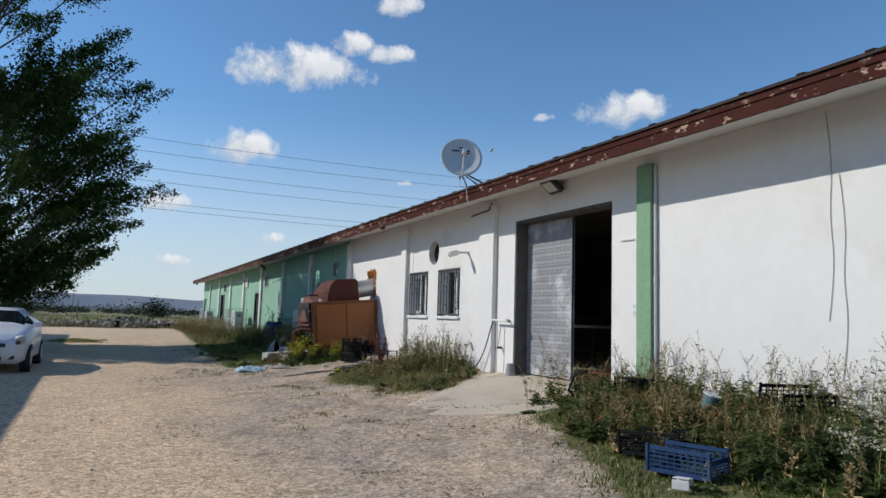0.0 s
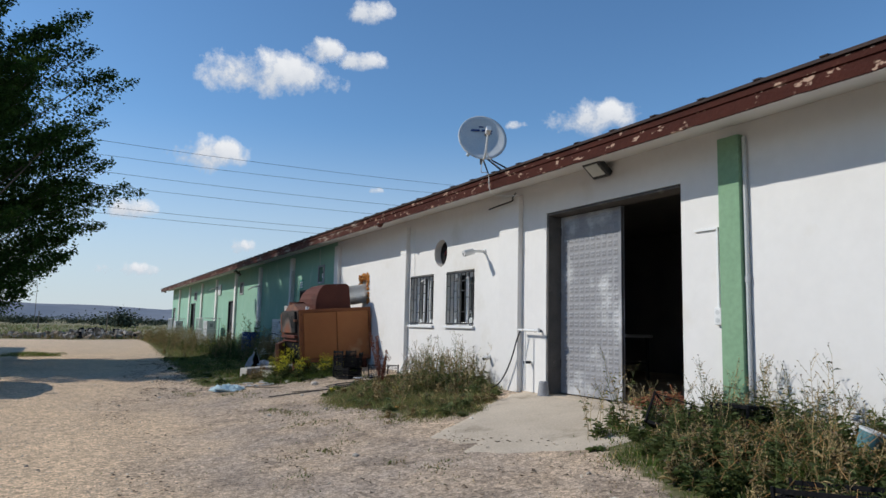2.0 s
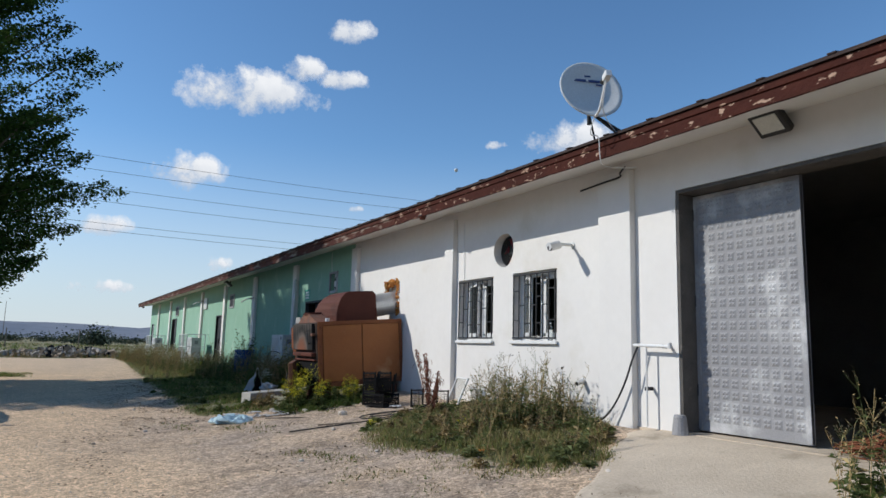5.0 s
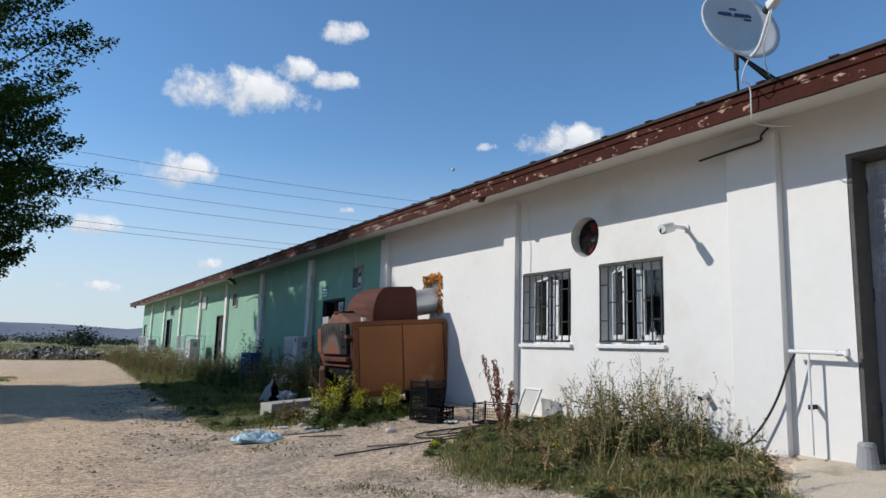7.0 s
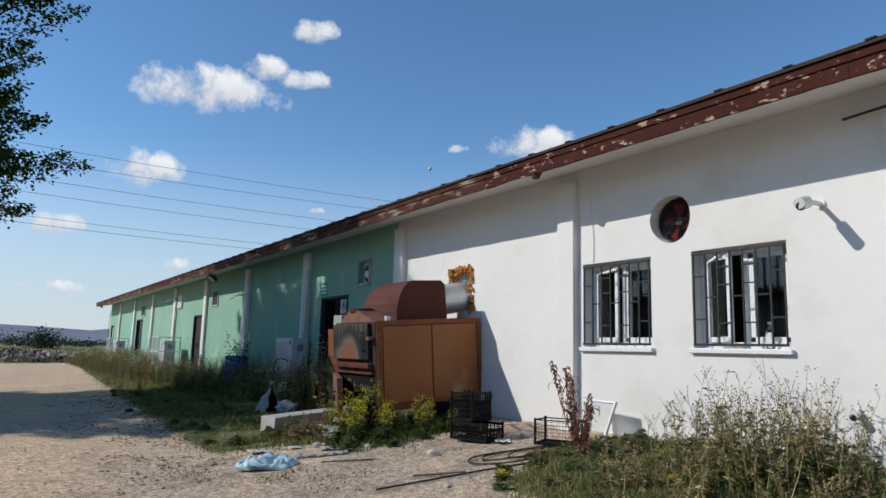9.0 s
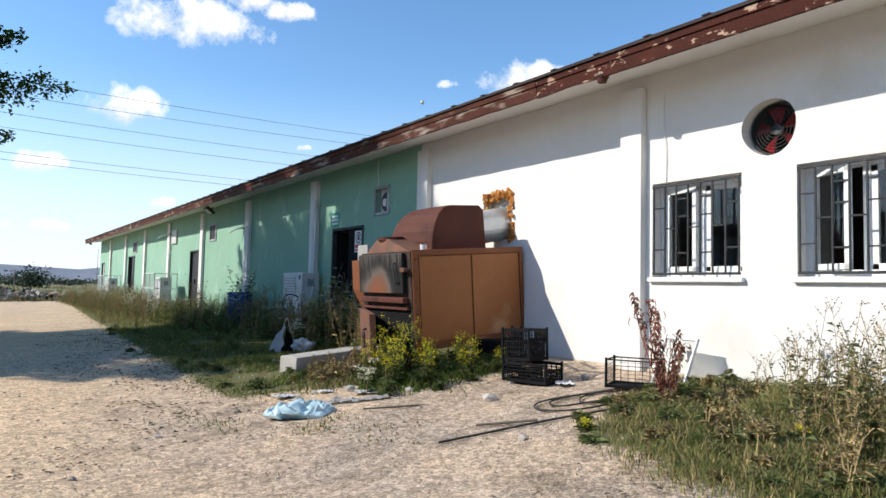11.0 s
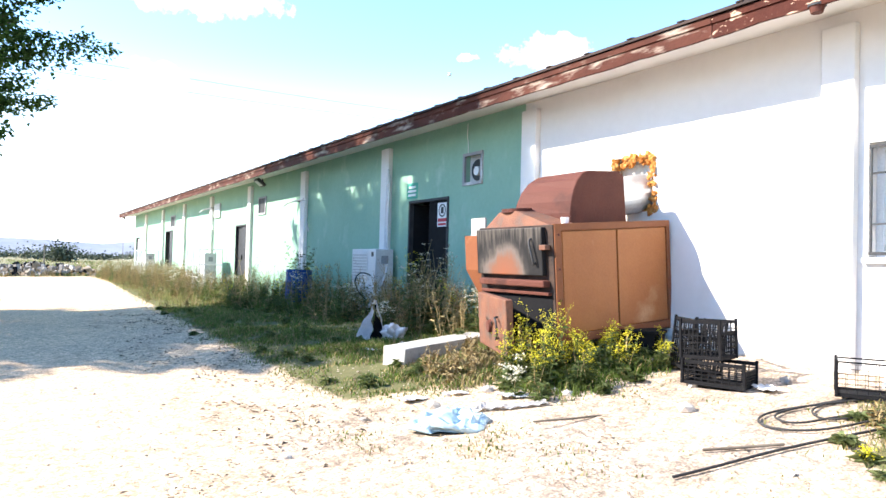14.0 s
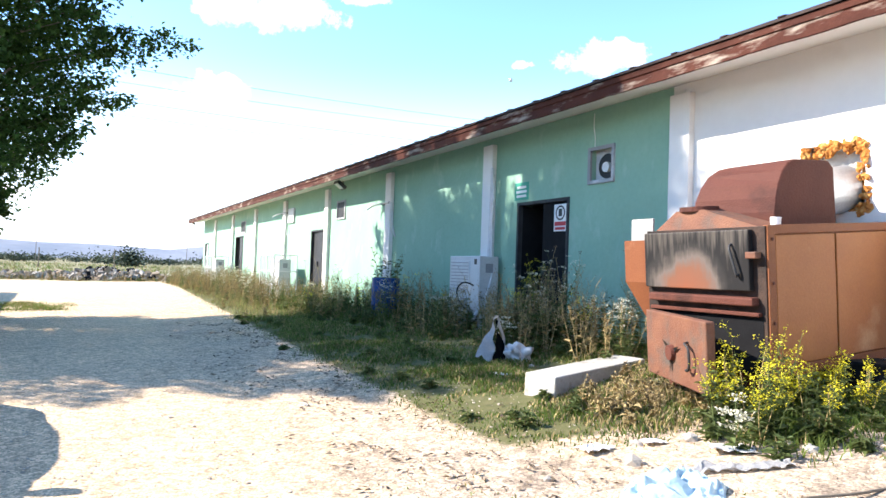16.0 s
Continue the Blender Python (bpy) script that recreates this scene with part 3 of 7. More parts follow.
def big_door():
    d = thing("door_1", "half-open embossed grey sheet-steel double door", "door", (7.4, 11.24, 0.5))
    d["kind"] = "structure"
    w, h = 1.24, 2.48
    nx, nz = 10, 20
    bm = bmesh.new()
    cw, ch = (w - 0.1) / nx, (h - 0.1) / nz
    add_box(bm, (0, -w, -0.01), (0.03, 0, h), 0.003)

    def boss(y0, y1, z0, z1, base, rise, b):
        lo = [bm.verts.new((base, y, z)) for y, z in ((y0, z0), (y1, z0), (y1, z1), (y0, z1))]
        hi = [bm.verts.new((base - rise, y, z)) for y, z in ((y0 + b, z0 + b), (y1 - b, z0 + b), (y1 - b, z1 - b), (y0 + b, z1 - b))]
        bm.faces.new(hi[::-1])
        for k in range(4):
            bm.faces.new((lo[k], hi[k], hi[(k + 1) % 4], lo[(k + 1) % 4]))
    # every square carries a low plate with four raised petals
    for i in range(nx):
        for j in range(nz):
            yc, zc = -w + 0.05 + (i + 0.5) * cw, 0.08 + (j + 0.5) * ch
            boss(yc - 0.4 * cw, yc + 0.4 * cw, zc - 0.4 * ch, zc + 0.4 * ch, -0.001, 0.004, 0.012)
            for sy in (-1, 1):
                for sz in (-1, 1):
                    py, pz = yc + sy * 0.16 * cw, zc + sz * 0.16 * ch
                    boss(py - 0.14 * cw, py + 0.14 * cw, pz - 0.14 * ch, pz + 0.14 * ch, -0.005, 0.007, 0.011)
    bmesh.ops.recalc_face_normals(bm, faces=bm.faces)
    leaf = part("door_leaf", bm, SHEET_STEEL, d, "embossed steel leaf standing closed")
    bm = bmesh.new()
    for y0, y1, z0, z1 in ((-w, -w + 0.04, 0.0, h + 0.02), (-0.04, 0.0, 0, h + 0.02), (-w, 0, h, h + 0.04)):
        add_box(bm, (-0.012, y0, z0), (0.045, y1, z1), 0.003)
    part("edge_frame", bm, SHEET_STEEL, leaf)
    # the second leaf stands open inside, against the reveal
    bm = bmesh.new()
    add_box(bm, (0.06, -2.43, 0.03), (1.2, -2.39, 2.5), 0.004)
    part("door_leaf", bm, IRON, d, "dark leaf folded back inside")
    for z in (0.35, 1.3, 2.25):
        part("hinge", tube((-0.01, 0.005, z), (-0.01, 0.005, z + 0.12), 0.014), IRON, d)
    bm = bmesh.new()
    add_box(bm, (-0.243, 0.0, -0.02), (0.045, 0.036, 2.53), 0.004)
    add_box(bm, (-0.243, -2.455, 2.53), (0.045, 0.036, 2.566), 0.004)
    part("door_frame", bm, surface("rough_dark_jamb", (0.085, 0.08, 0.075), (0.13, 0.12, 0.11), 4, 0.9, 0.4, 40, third=(0.2, 0.18, 0.16), patch=5, cover=(0.6, 0.7), spec=0.15), d, "rough dark-grey jamb")


big_door()


def grille_window(name, y0, y1, z0, z1, open_by, bottle):
    w = thing(name, "white plastic window behind a dark iron security grille", "window", (WX, (y0 + y1) / 2, z0))
    w["kind"] = "structure"
    a, b, h = y0 - (y0 + y1) / 2, y1 - (y0 + y1) / 2, z1 - z0
    bm = bmesh.new()
    for p in (((0.14, a, 0), (0.2, a + 0.06, h)), ((0.14, b - 0.06, 0), (0.2, b, h)), ((0.141, a, 0), (0.199, b, 0.06)), ((0.141, a, h - 0.06), (0.199, b, h)), ((0.142, -0.03, 0.05), (0.198, 0.03, h - 0.05))):
        add_box(bm, *p, 0.004)
    part("window_frame", bm, PVC, w)
    for k, (ya, yb, turn) in enumerate(((a + 0.06, -0.03, 0), (b - 0.06, 0.03, open_by))):
        wd = abs(yb - ya)
        sgn = 1 if yb > ya else -1
        m = Matrix.Translation((0.17, ya, 0.06)) @ Matrix.Rotation(radians(turn), 4, "Z")
        bm = bmesh.new()
        hh = h - 0.12
        for q in ((0, 0.05, 0, hh), (wd - 0.05, wd, 0, hh), (0, wd, 0, 0.05), (0, wd, hh - 0.05, hh)):
            lo, hi = sorted((sgn * q[0], sgn * q[1]))
            add_box(bm, (-0.02, lo, q[2]), (0.02, hi, q[3]), 0.003, m)
        sash = part("sash", bm, PVC, w, "white sash standing ajar" if turn else "")
        bm = bmesh.new()
        lo, hi = sorted((sgn * 0.05, sgn * (wd - 0.05)))
        add_box(bm, (-0.004, lo, 0.05), (0.004, hi, hh - 0.05), 0, m)
        pane = part("pane", bm, GLASS, sash)
        pane.visible_shadow = False
    part("window_sill", box((-0.05, a - 0.03, -0.05), (0.14, b + 0.03, -0.005), 0.006), PVC, w)
    grille = part("grille", box((-0.02, a + 0.01, 0.02), (0.0, b - 0.01, 0.045), 0.002), IRON, w)
    rails = ((0.02, 0.045), (h - 0.05, h - 0.025))
    part("rail", box((-0.02, a + 0.01, rails[1][0]), (0.0, b - 0.01, rails[1][1]), 0.002), IRON, grille)
    n = 8
    for i in range(n):
        y = a + 0.015 + (b - a - 0.05) * i / (n - 1)
        part("bar", box((-0.017, y, 0.03), (-0.003, y + 0.016, h - 0.03), 0.002), IRON, grille)
    for i in range(n - 1):
        y = a + 0.015 + (b - a - 0.05) * i / (n - 1)
        for z in ((0.28, 0.72) if i % 2 == 0 else (0.5,)) if i not in (2, 4) else (0.24, 0.62, 0.8):
            part("short_bar", box((-0.015, y + 0.016, z * h), (-0.005, y + (b - a - 0.05) / (n - 1), z * h + 0.014), 0.001), IRON, grille)
    if bottle:
        bt = thing("bottle", "clear plastic bottle standing on the window sill", "bottle", (WX + 0.09, (y0 + y1) / 2 - 0.25, z0 + 0.0))
        bm = bmesh.new()
        for za, zb, ra, rb in ((0, 0.16, 0.038, 0.038), (0.16, 0.2, 0.038, 0.014), (0.2, 0.225, 0.014, 0.014)):
            add_tube(bm, (0, 0, za), (0, 0, zb), ra, rb, 14)
        part("body", bm, GLASS, bt, smooth=True)
        part("cap", tube((0, 0, 0.225), (0, 0, 0.245), 0.016, sides=12), PVC, bt)


grille_window("window_1", 14.79, 15.79, 1.42, 2.39, -10, False)
grille_window("window_2", 13.29, 14.28, 1.42, 2.39, -24, True)


def green_door(name, y0, y1, z1, leaf_mat, angle, label, inset=0.1):
    base = 0.3
    d = thing(name, label, "door", (WX, y0, base))
    d["kind"] = "structure"
    w, h = y1 - y0, z1 - base
    bm = bmesh.new()
    add_box(bm, (-0.02, 0, 0), (0.12, 0.05, h), 0.004)
    add_box(bm, (-0.02, w - 0.05, 0), (0.12, w, h), 0.004)
    add_box(bm, (-0.021, 0, h - 0.05), (0.121, w, h), 0.004)
    part("door_frame", bm, BLACK if leaf_mat is BLACK else IRON, d)
    half = w / 2 - 0.05
    bm = bmesh.new()
    add_box(bm, (0.02, 0.052, 0.02), (0.06, 0.05 + half, h - 0.055), 0.004)
    leaf = part("door_leaf", bm, leaf_mat, d)
    part("door_handle", box((-0.02, half - 0.02, 0.95), (0.02, half + 0.02, 1.1), 0.004), IRON, leaf)
    m = Matrix.Translation((0.06, w - 0.05, 0)) @ Matrix.Rotation(radians(angle), 4, "Z")
    bm = bmesh.new()
    add_box(bm, (0.0, -half, 0.02), (0.04, -0.002, h - 0.055), 0.004, m)
    part("door_leaf", bm, leaf_mat, d, "leaf swung open inwards" if angle else "")
    return d


green_door("door_2", 22.2, 23.5, 2.39, BLACK_PLASTIC, 88, "black steel double door, one leaf open")
green_door("door_3", 33.2, 34.35, 2.33, IRON, 0, "closed weathered grey double door")
green_door("door_4", 43.9, 45.4, 2.45, BLACK, 80, "dark door standing half open")
green_door("door_5", 52.5, 53.5, 2.3, GREY_PLASTIC, 0, "closed pale grey door")


# ---- things on the white wall ----
def wall_fan():
    f = thing("wall_fan", "red extractor fan behind concentric wire guard", "fan", (WX + 0.17, 14.53, 2.765))
    bm = bmesh.new()
    add_tube(bm, (-0.03, 0, 0), (0.06, 0, 0), 0.05, sides=16)
    part("hub", bm, BLACK, f, smooth=False)
    for k in range(5):
        w = 2 * math.pi * k / 5 + 0.2
        bm = bmesh.new()
        pts = []
        for r, half, tw in ((0.045, 0.22, 0.012), (0.13, 0.3, 0.022), (0.215, 0.33, 0.026)):
            pts.append([bm.verts.new((s * tw + 0.02, r * math.cos(w + s * half), r * math.sin(w + s * half))) for s in (-1, 0, 1)])
        for i in range(2):
            for j in range(2):
                bm.faces.new((pts[i][j], pts[i + 1][j], pts[i + 1][j + 1], pts[i][j + 1]))
        bmesh.ops.solidify(bm, geom=bm.faces[:], thickness=0.004)
        part("blade", bm, RED, f)
    for r in (0.05, 0.08, 0.11, 0.14, 0.17, 0.2, 0.225):
        ring = [(-0.07 + 0.15 * r, r * math.cos(a), r * math.sin(a)) for a in np.linspace(0, 2 * math.pi, 25)]
        line_tube("guard_ring", ring, 0.003, BLACK, f, sides=1)
    for k in range(8):
        a = 2 * math.pi * k / 8
        part("guard_spoke", tube((-0.065, 0.05 * math.cos(a), 0.05 * math.sin(a)), (-0.035, 0.235 * math.cos(a), 0.235 * math.sin(a)), 0.003, sides=5), BLACK, f)
    bm = bmesh.new()
    for k in range(28):
        a, b = 2 * math.pi * k / 28, 2 * math.pi * (k + 1) / 28
        q = [(x, r * math.cos(t), r * math.sin(t)) for x, r, t in ((-0.05, 0.235, a), (-0.05, 0.235, b), (0.1, 0.235, b), (0.1, 0.235, a))]
        bm.faces.new([bm.verts.new(p) for p in q])
    bmesh.ops.remove_doubles(bm, verts=bm.verts, dist=0.001)
    bmesh.ops.solidify(bm, geom=bm.faces[:], thickness=0.006)
    part("casing", bm, BLACK, f)


wall_fan()


def round_lamp(at):
    l = thing("bulkhead_lamp", "small round dark lamp hanging under the eave board", "lamp", at)
    part("base_ring", tube((0, 0, -0.02), (0, 0, 0.0), 0.07, sides=18), IRON, l)
    part("housing", tube((0, 0, -0.07), (0, 0, -0.02), 0.045, 0.06, 18), RUST, l)


round_lamp((6.46, 15.87, 3.43))


def cctv():
    c = thing("security_camera", "white bullet camera on an arm fixed to the wall", "camera", (WX, 12.97, 2.66))
    part("wall_plate", tube((-0.02, 0, 0), (0, 0, 0), 0.045, sides=16), PVC, c)
    part("arm", tube((-0.02, 0, 0), (-0.3, -0.02, -0.02), 0.022), PVC, c)
    body = part("camera_body", tube((-0.24, -0.02, -0.03), (-0.42, -0.05, -0.085), 0.04, sides=16), PVC, c)
    part("sun_shield", tube((-0.26, -0.02, -0.012), (-0.44, -0.05, -0.067), 0.043, 0.046, 16), PVC, c)
    part("lens", tube((-0.42, -0.05, -0.085), (-0.432, -0.053, -0.089), 0.033, sides=14), BLACK, body)


cctv()


def eave_lamp(at, label):
    l = thing("floodlight", label, "floodlight", at)
    m = Matrix.Rotation(radians(38), 4, "Y")
    bm = bmesh.new()
    add_box(bm, (-0.14, -0.16, 0.0), (0.14, 0.16, 0.09), 0.02, m)
    part("housing", bm, BLACK, l)
    bm = bmesh.new()
    add_box(bm, (-0.105, -0.115, -0.008), (0.085, 0.115, 0.003), 0.003, m)
    part("glass", bm, surface("frosted_lamp_glass", (0.66, 0.66, 0.6), (0.58, 0.58, 0.54), 6, 0.25, 0, 50), l, "dusty glass front")
    part("bracket", tube((0.1, 0, 0.05), (0.1, 0, 0.14), 0.02), IRON, l)


eave_lamp((6.96, 10.0, 3.43), "square floodlight under the eave above the doorway")


def conduit_run():
    c = thing("conduit", "white cable conduit with socket box on the wall", "conduit", (WX, 8.42, 1.55))
    part("top_run", box((-0.025, -0.15, 0.93), (0, 0.16, 0.955), 0.003), PVC, c)
    part("drop", box((-0.024, -0.15, 0.1), (0, -0.125, 0.95), 0.003), PVC, c)
    sb = part("socket_box", box((-0.05, -0.19, -0.08), (0, -0.1, 0.1), 0.008), PVC, c)
    for z in (-0.035, 0.05):
        part("socket", tube((-0.053, -0.145, z), (-0.05, -0.145, z), 0.025, sides=14), GREY_PLASTIC, sb)
    t = thing("water_pipe", "white water pipe with tap arm on the wall", "pipe", (WX - 0.09, 11.75, 0.5))
    part("arm", tube((-0.03, 0.05, 0.87), (-0.03, -0.47, 0.86), 0.018), PVC, t)
    part("riser", tube((-0.025, -0.12, 0.0), (-0.025, -0.12, 0.86), 0.011), PVC, t)
    part("elbow", tube((-0.03, -0.45, 0.84), (-0.03, -0.45, 0.9), 0.024), PVC, t)
    for z, y in ((0.86, -0.38), (0.4, -0.12)):
        part("clip", box((-0.04, y, z - 0.02), (0.08, y + 0.02, z + 0.02), 0.003), IRON, t)
    h = thing("hose", "black hose hanging down the wall from the pipe", "hose", (WX - 0.12, 11.8, 0.45))
    line_tube("hose_line", [(0, -0.05, 0.9), (-0.02, 0.0, 0.8), (-0.04, 0.1, 0.5), (-0.06, 0.28, 0.2), (-0.12, 0.45, 0.02), (-0.3, 0.6, 0.0)], 0.011, RUBBER, h)
    for y, z0, z1 in ((5.6, 3.5, 1.45), (5.48, 2.85, 0.9)):
        w = thing("cable", "thin grey cable hanging loose down the wall", "cable", (WX - 0.012, y, z1), group="loose wall cables")
        k = z0 - z1
        line_tube("cable_line", [(0.005, 0.03, k), (0.004, -0.03, k * 0.75), (0.004, 0.02, k * 0.5), (0.004, -0.03, k * 0.25), (0.004, 0.05, 0)], 0.0032, SHEET_STEEL, w)
    for y, z0, z1 in ((15.62, 3.35, 2.4), (21.68, 3.5, 3.03), (20.1, 3.5, 3.25)):
        w = thing("cable", "thin white cable running down from the eave", "cable", (WX - 0.01, y, z1), group="eave cables")
        k = z0 - z1
        line_tube("cable_line", [(0, 0.02, k), (-0.01, 0.03, k * 0.6), (-0.008, -0.02, k * 0.3), (0, 0, 0)], 0.005, PVC, w)
    c2 = thing("cable", "dark cable bundle under the eave", "cable", (WX - 0.1, 12.0, 3.38))
    line_tube("cable_line", [(-0.02, -0.1, 0.08), (-0.03, 0.0, 0.02), (-0.02, -0.05, -0.03), (-0.02, 0.3, -0.04), (0.0, 0.7, -0.06)], 0.012, IRON, c2)
    d = thing("drain_spout", "short white drain spout through the wall", "spout", (WX, 12.77, 0.93))
    part("pipe", tube((0, 0, 0), (-0.13, -0.02, -0.04), 0.032, sides=14), PVC, d)
    # the pipe is closed; a black disc stands for the shade in its bore
    part("mouth", tube((-0.13, -0.02, -0.04), (-0.135, -0.021, -0.042), 0.024, sides=12), BLACK, d)


conduit_run()


gs = thing("downpipe", "grey pipe beside the green pilaster", "pipe", (WX - 0.03, 7.915, 0.4))
part("shaft", tube((0, 0, 0), (0, 0, 3.0), 0.022, sides=12), GREY_PLASTIC, gs)
part("collar", tube((0, 0, 1.5), (0, 0, 1.56), 0.028, sides=12), GREY_PLASTIC, gs)


def foam_hole():
    f = thing("insulation_foam", "crumbling orange foam around the duct opening", "insulation", (WX + 0.02, 18.35, 2.25))
    rnd = random.Random(5)
    bm = bmesh.new()
    for k in range(150):
        side = rnd.random()
        if side < 0.42:
            y, z = rnd.uniform(-0.3, 0.3), rnd.uniform(0.24, 0.34)
        elif side < 0.75:
            y, z = rnd.uniform(-0.34, -0.24), rnd.uniform(-0.3, 0.3)
        elif side < 0.9:
            y, z = rnd.uniform(0.26, 0.32), rnd.uniform(0.0, 0.3)
        else:
            y, z = rnd.uniform(-0.3, 0.0), rnd.uniform(-0.34, -0.25)
        r = rnd.uniform(0.012, 0.042)
        bmesh.ops.create_icosphere(bm, subdivisions=2, radius=r, matrix=Matrix.Translation((rnd.uniform(-0.04, 0.06), y, z)) @ Matrix.Diagonal((rnd.uniform(0.6, 1.2), rnd.uniform(0.7, 1.4), rnd.uniform(0.7, 1.4), 1)))
    for v in bm.verts:
        v.co += v.normal * (0.03 * noise.noise(v.co * 30) + 0.014 * noise.noise(v.co * 75))
    part("foam", bm, FOAM, f)
    part("backing", box((0.12, -0.3, -0.32), (0.2, 0.3, 0.33), 0), surface("pale_board", (0.6, 0.58, 0.54), (0.5, 0.47, 0.42), 5, 0.9, 0.3, 40, third=(0.45, 0.2, 0.06), patch=5, cover=(0.55, 0.65)), f)


foam_hole()


def satellite_dish():
    base = Vector((6.6, 11.62, 3.665))
    d = thing("satellite_dish", "grey-white satellite dish on a tripod at the roof edge", "satellite dish", base)
    centre = Vector((6.25, 11.66, 4.12)) - base
    nrm = Vector((-0.32, -0.83, 0.3)).normalized()
    frame_m = Matrix.Translation(centre) @ nrm.to_track_quat("Z", "Y").to_matrix().to_4x4()
    bm = bmesh.new()
    rings = []
    for i in range(9):
        r = 0.36 * i / 8
        z = 0.07 * (r / 0.36) ** 2
        rings.append([bm.verts.new(frame_m @ Vector((r * math.cos(a), 1.05 * r * math.sin(a), z))) for a in np.linspace(0, 2 * math.pi, 36, endpoint=False)] if i else [bm.verts.new(frame_m @ Vector((0, 0, 0)))])
    for i in range(8):
        for k in range(36):
            q = (k + 1) % 36
            if i == 0:
                bm.faces.new((rings[0][0], rings[1][k], rings[1][q]))
            else:
                bm.faces.new((rings[i][k], rings[i + 1][k], rings[i + 1][q], rings[i][q]))
    bmesh.ops.recalc_face_normals(bm, faces=bm.faces)
    bmesh.ops.solidify(bm, geom=bm.faces[:], thickness=0.012)
    refl = part("reflector", bm, GREY_PLASTIC, d, "shallow dish with faint printed marking", smooth=True)
    for x0, x1, y, hgt in ((-0.17, -0.03, 0.13, 0.035), (0.0, 0.16, 0.13, 0.035), (0.08, 0.15, 0.09, 0.02), (-0.04, 0.03, 0.2, 0.05)):
        bm = bmesh.new()
        add_box(bm, (x0, y, 0.034), (x1, y + hgt, 0.037), 0, frame_m)
        part("marking", bm, TEXT_BLUE, refl)
    bottom = frame_m @ Vector((0, -0.36, 0.05))
    tip = frame_m @ Vector((0.0, -0.16, 0.47))
    side = frame_m @ Vector((0, -0.4, 0.16))
    line_tube("feed_arm", [bottom, side, (side + tip) / 2, tip], 0.014, PVC, d)
    bm = bmesh.new()
    add_box(bm, (-0.035, -0.035, -0.05), (0.035, 0.035, 0.06), 0.008, Matrix.Translation(tip) @ nrm.to_track_quat("Z", "Y").to_matrix().to_4x4())
    lnb = part("receiver_head", bm, PVC, d)
    part("feed_horn", tube(tip - nrm * 0.05, tip - nrm * 0.1, 0.032, 0.036, 14), BLACK, lnb)
    back = frame_m @ Vector((0, -0.05, -0.03))
    for foot in ((-0.1, -0.12, 0.0), (-0.12, 0.2, 0.0), (0.22, 0.02, 0.04), (0.1, -0.1, 0.02)):
        part("strut", tube(back - Vector((0, 0, 0.15)), foot, 0.011), IRON, d)
    part("mast", tube(back, back - Vector((0, 0, 0.3)), 0.02), IRON, d)
    line_tube("cable_line", [bottom, bottom + Vector((-0.02, 0.1, -0.2)), Vector((-0.24, -0.0, 0.0)), Vector((-0.24, 0.0, -0.25)), Vector((-0.1, 0.1, -0.36)), Vector((0.3, -0.02, -0.3))], 0.006, PVC, d)
    line_tube("cable_line", [tip, tip + Vector((0.0, 0.03, -0.14)), side + Vector((0.03, 0, -0.03)), Vector((0.0, -0.05, 0.02))], 0.005, PVC, d)


satellite_dish()
# ---- furnace ----
tub = thing("tub", "black plastic tub pushed under the furnace", "tub", (6.62, 17.72, 0.4))
tb_bm = bmesh.new()
add_tube(tb_bm, (0, 0, 0), (0, 0, 0.24), 0.2, 0.24, 20)
part("shell", tb_bm, BLACK_PLASTIC, tub)
part("rim", tube((0, 0, 0.23), (0, 0, 0.255), 0.255, sides=20), BLACK_PLASTIC, tub)


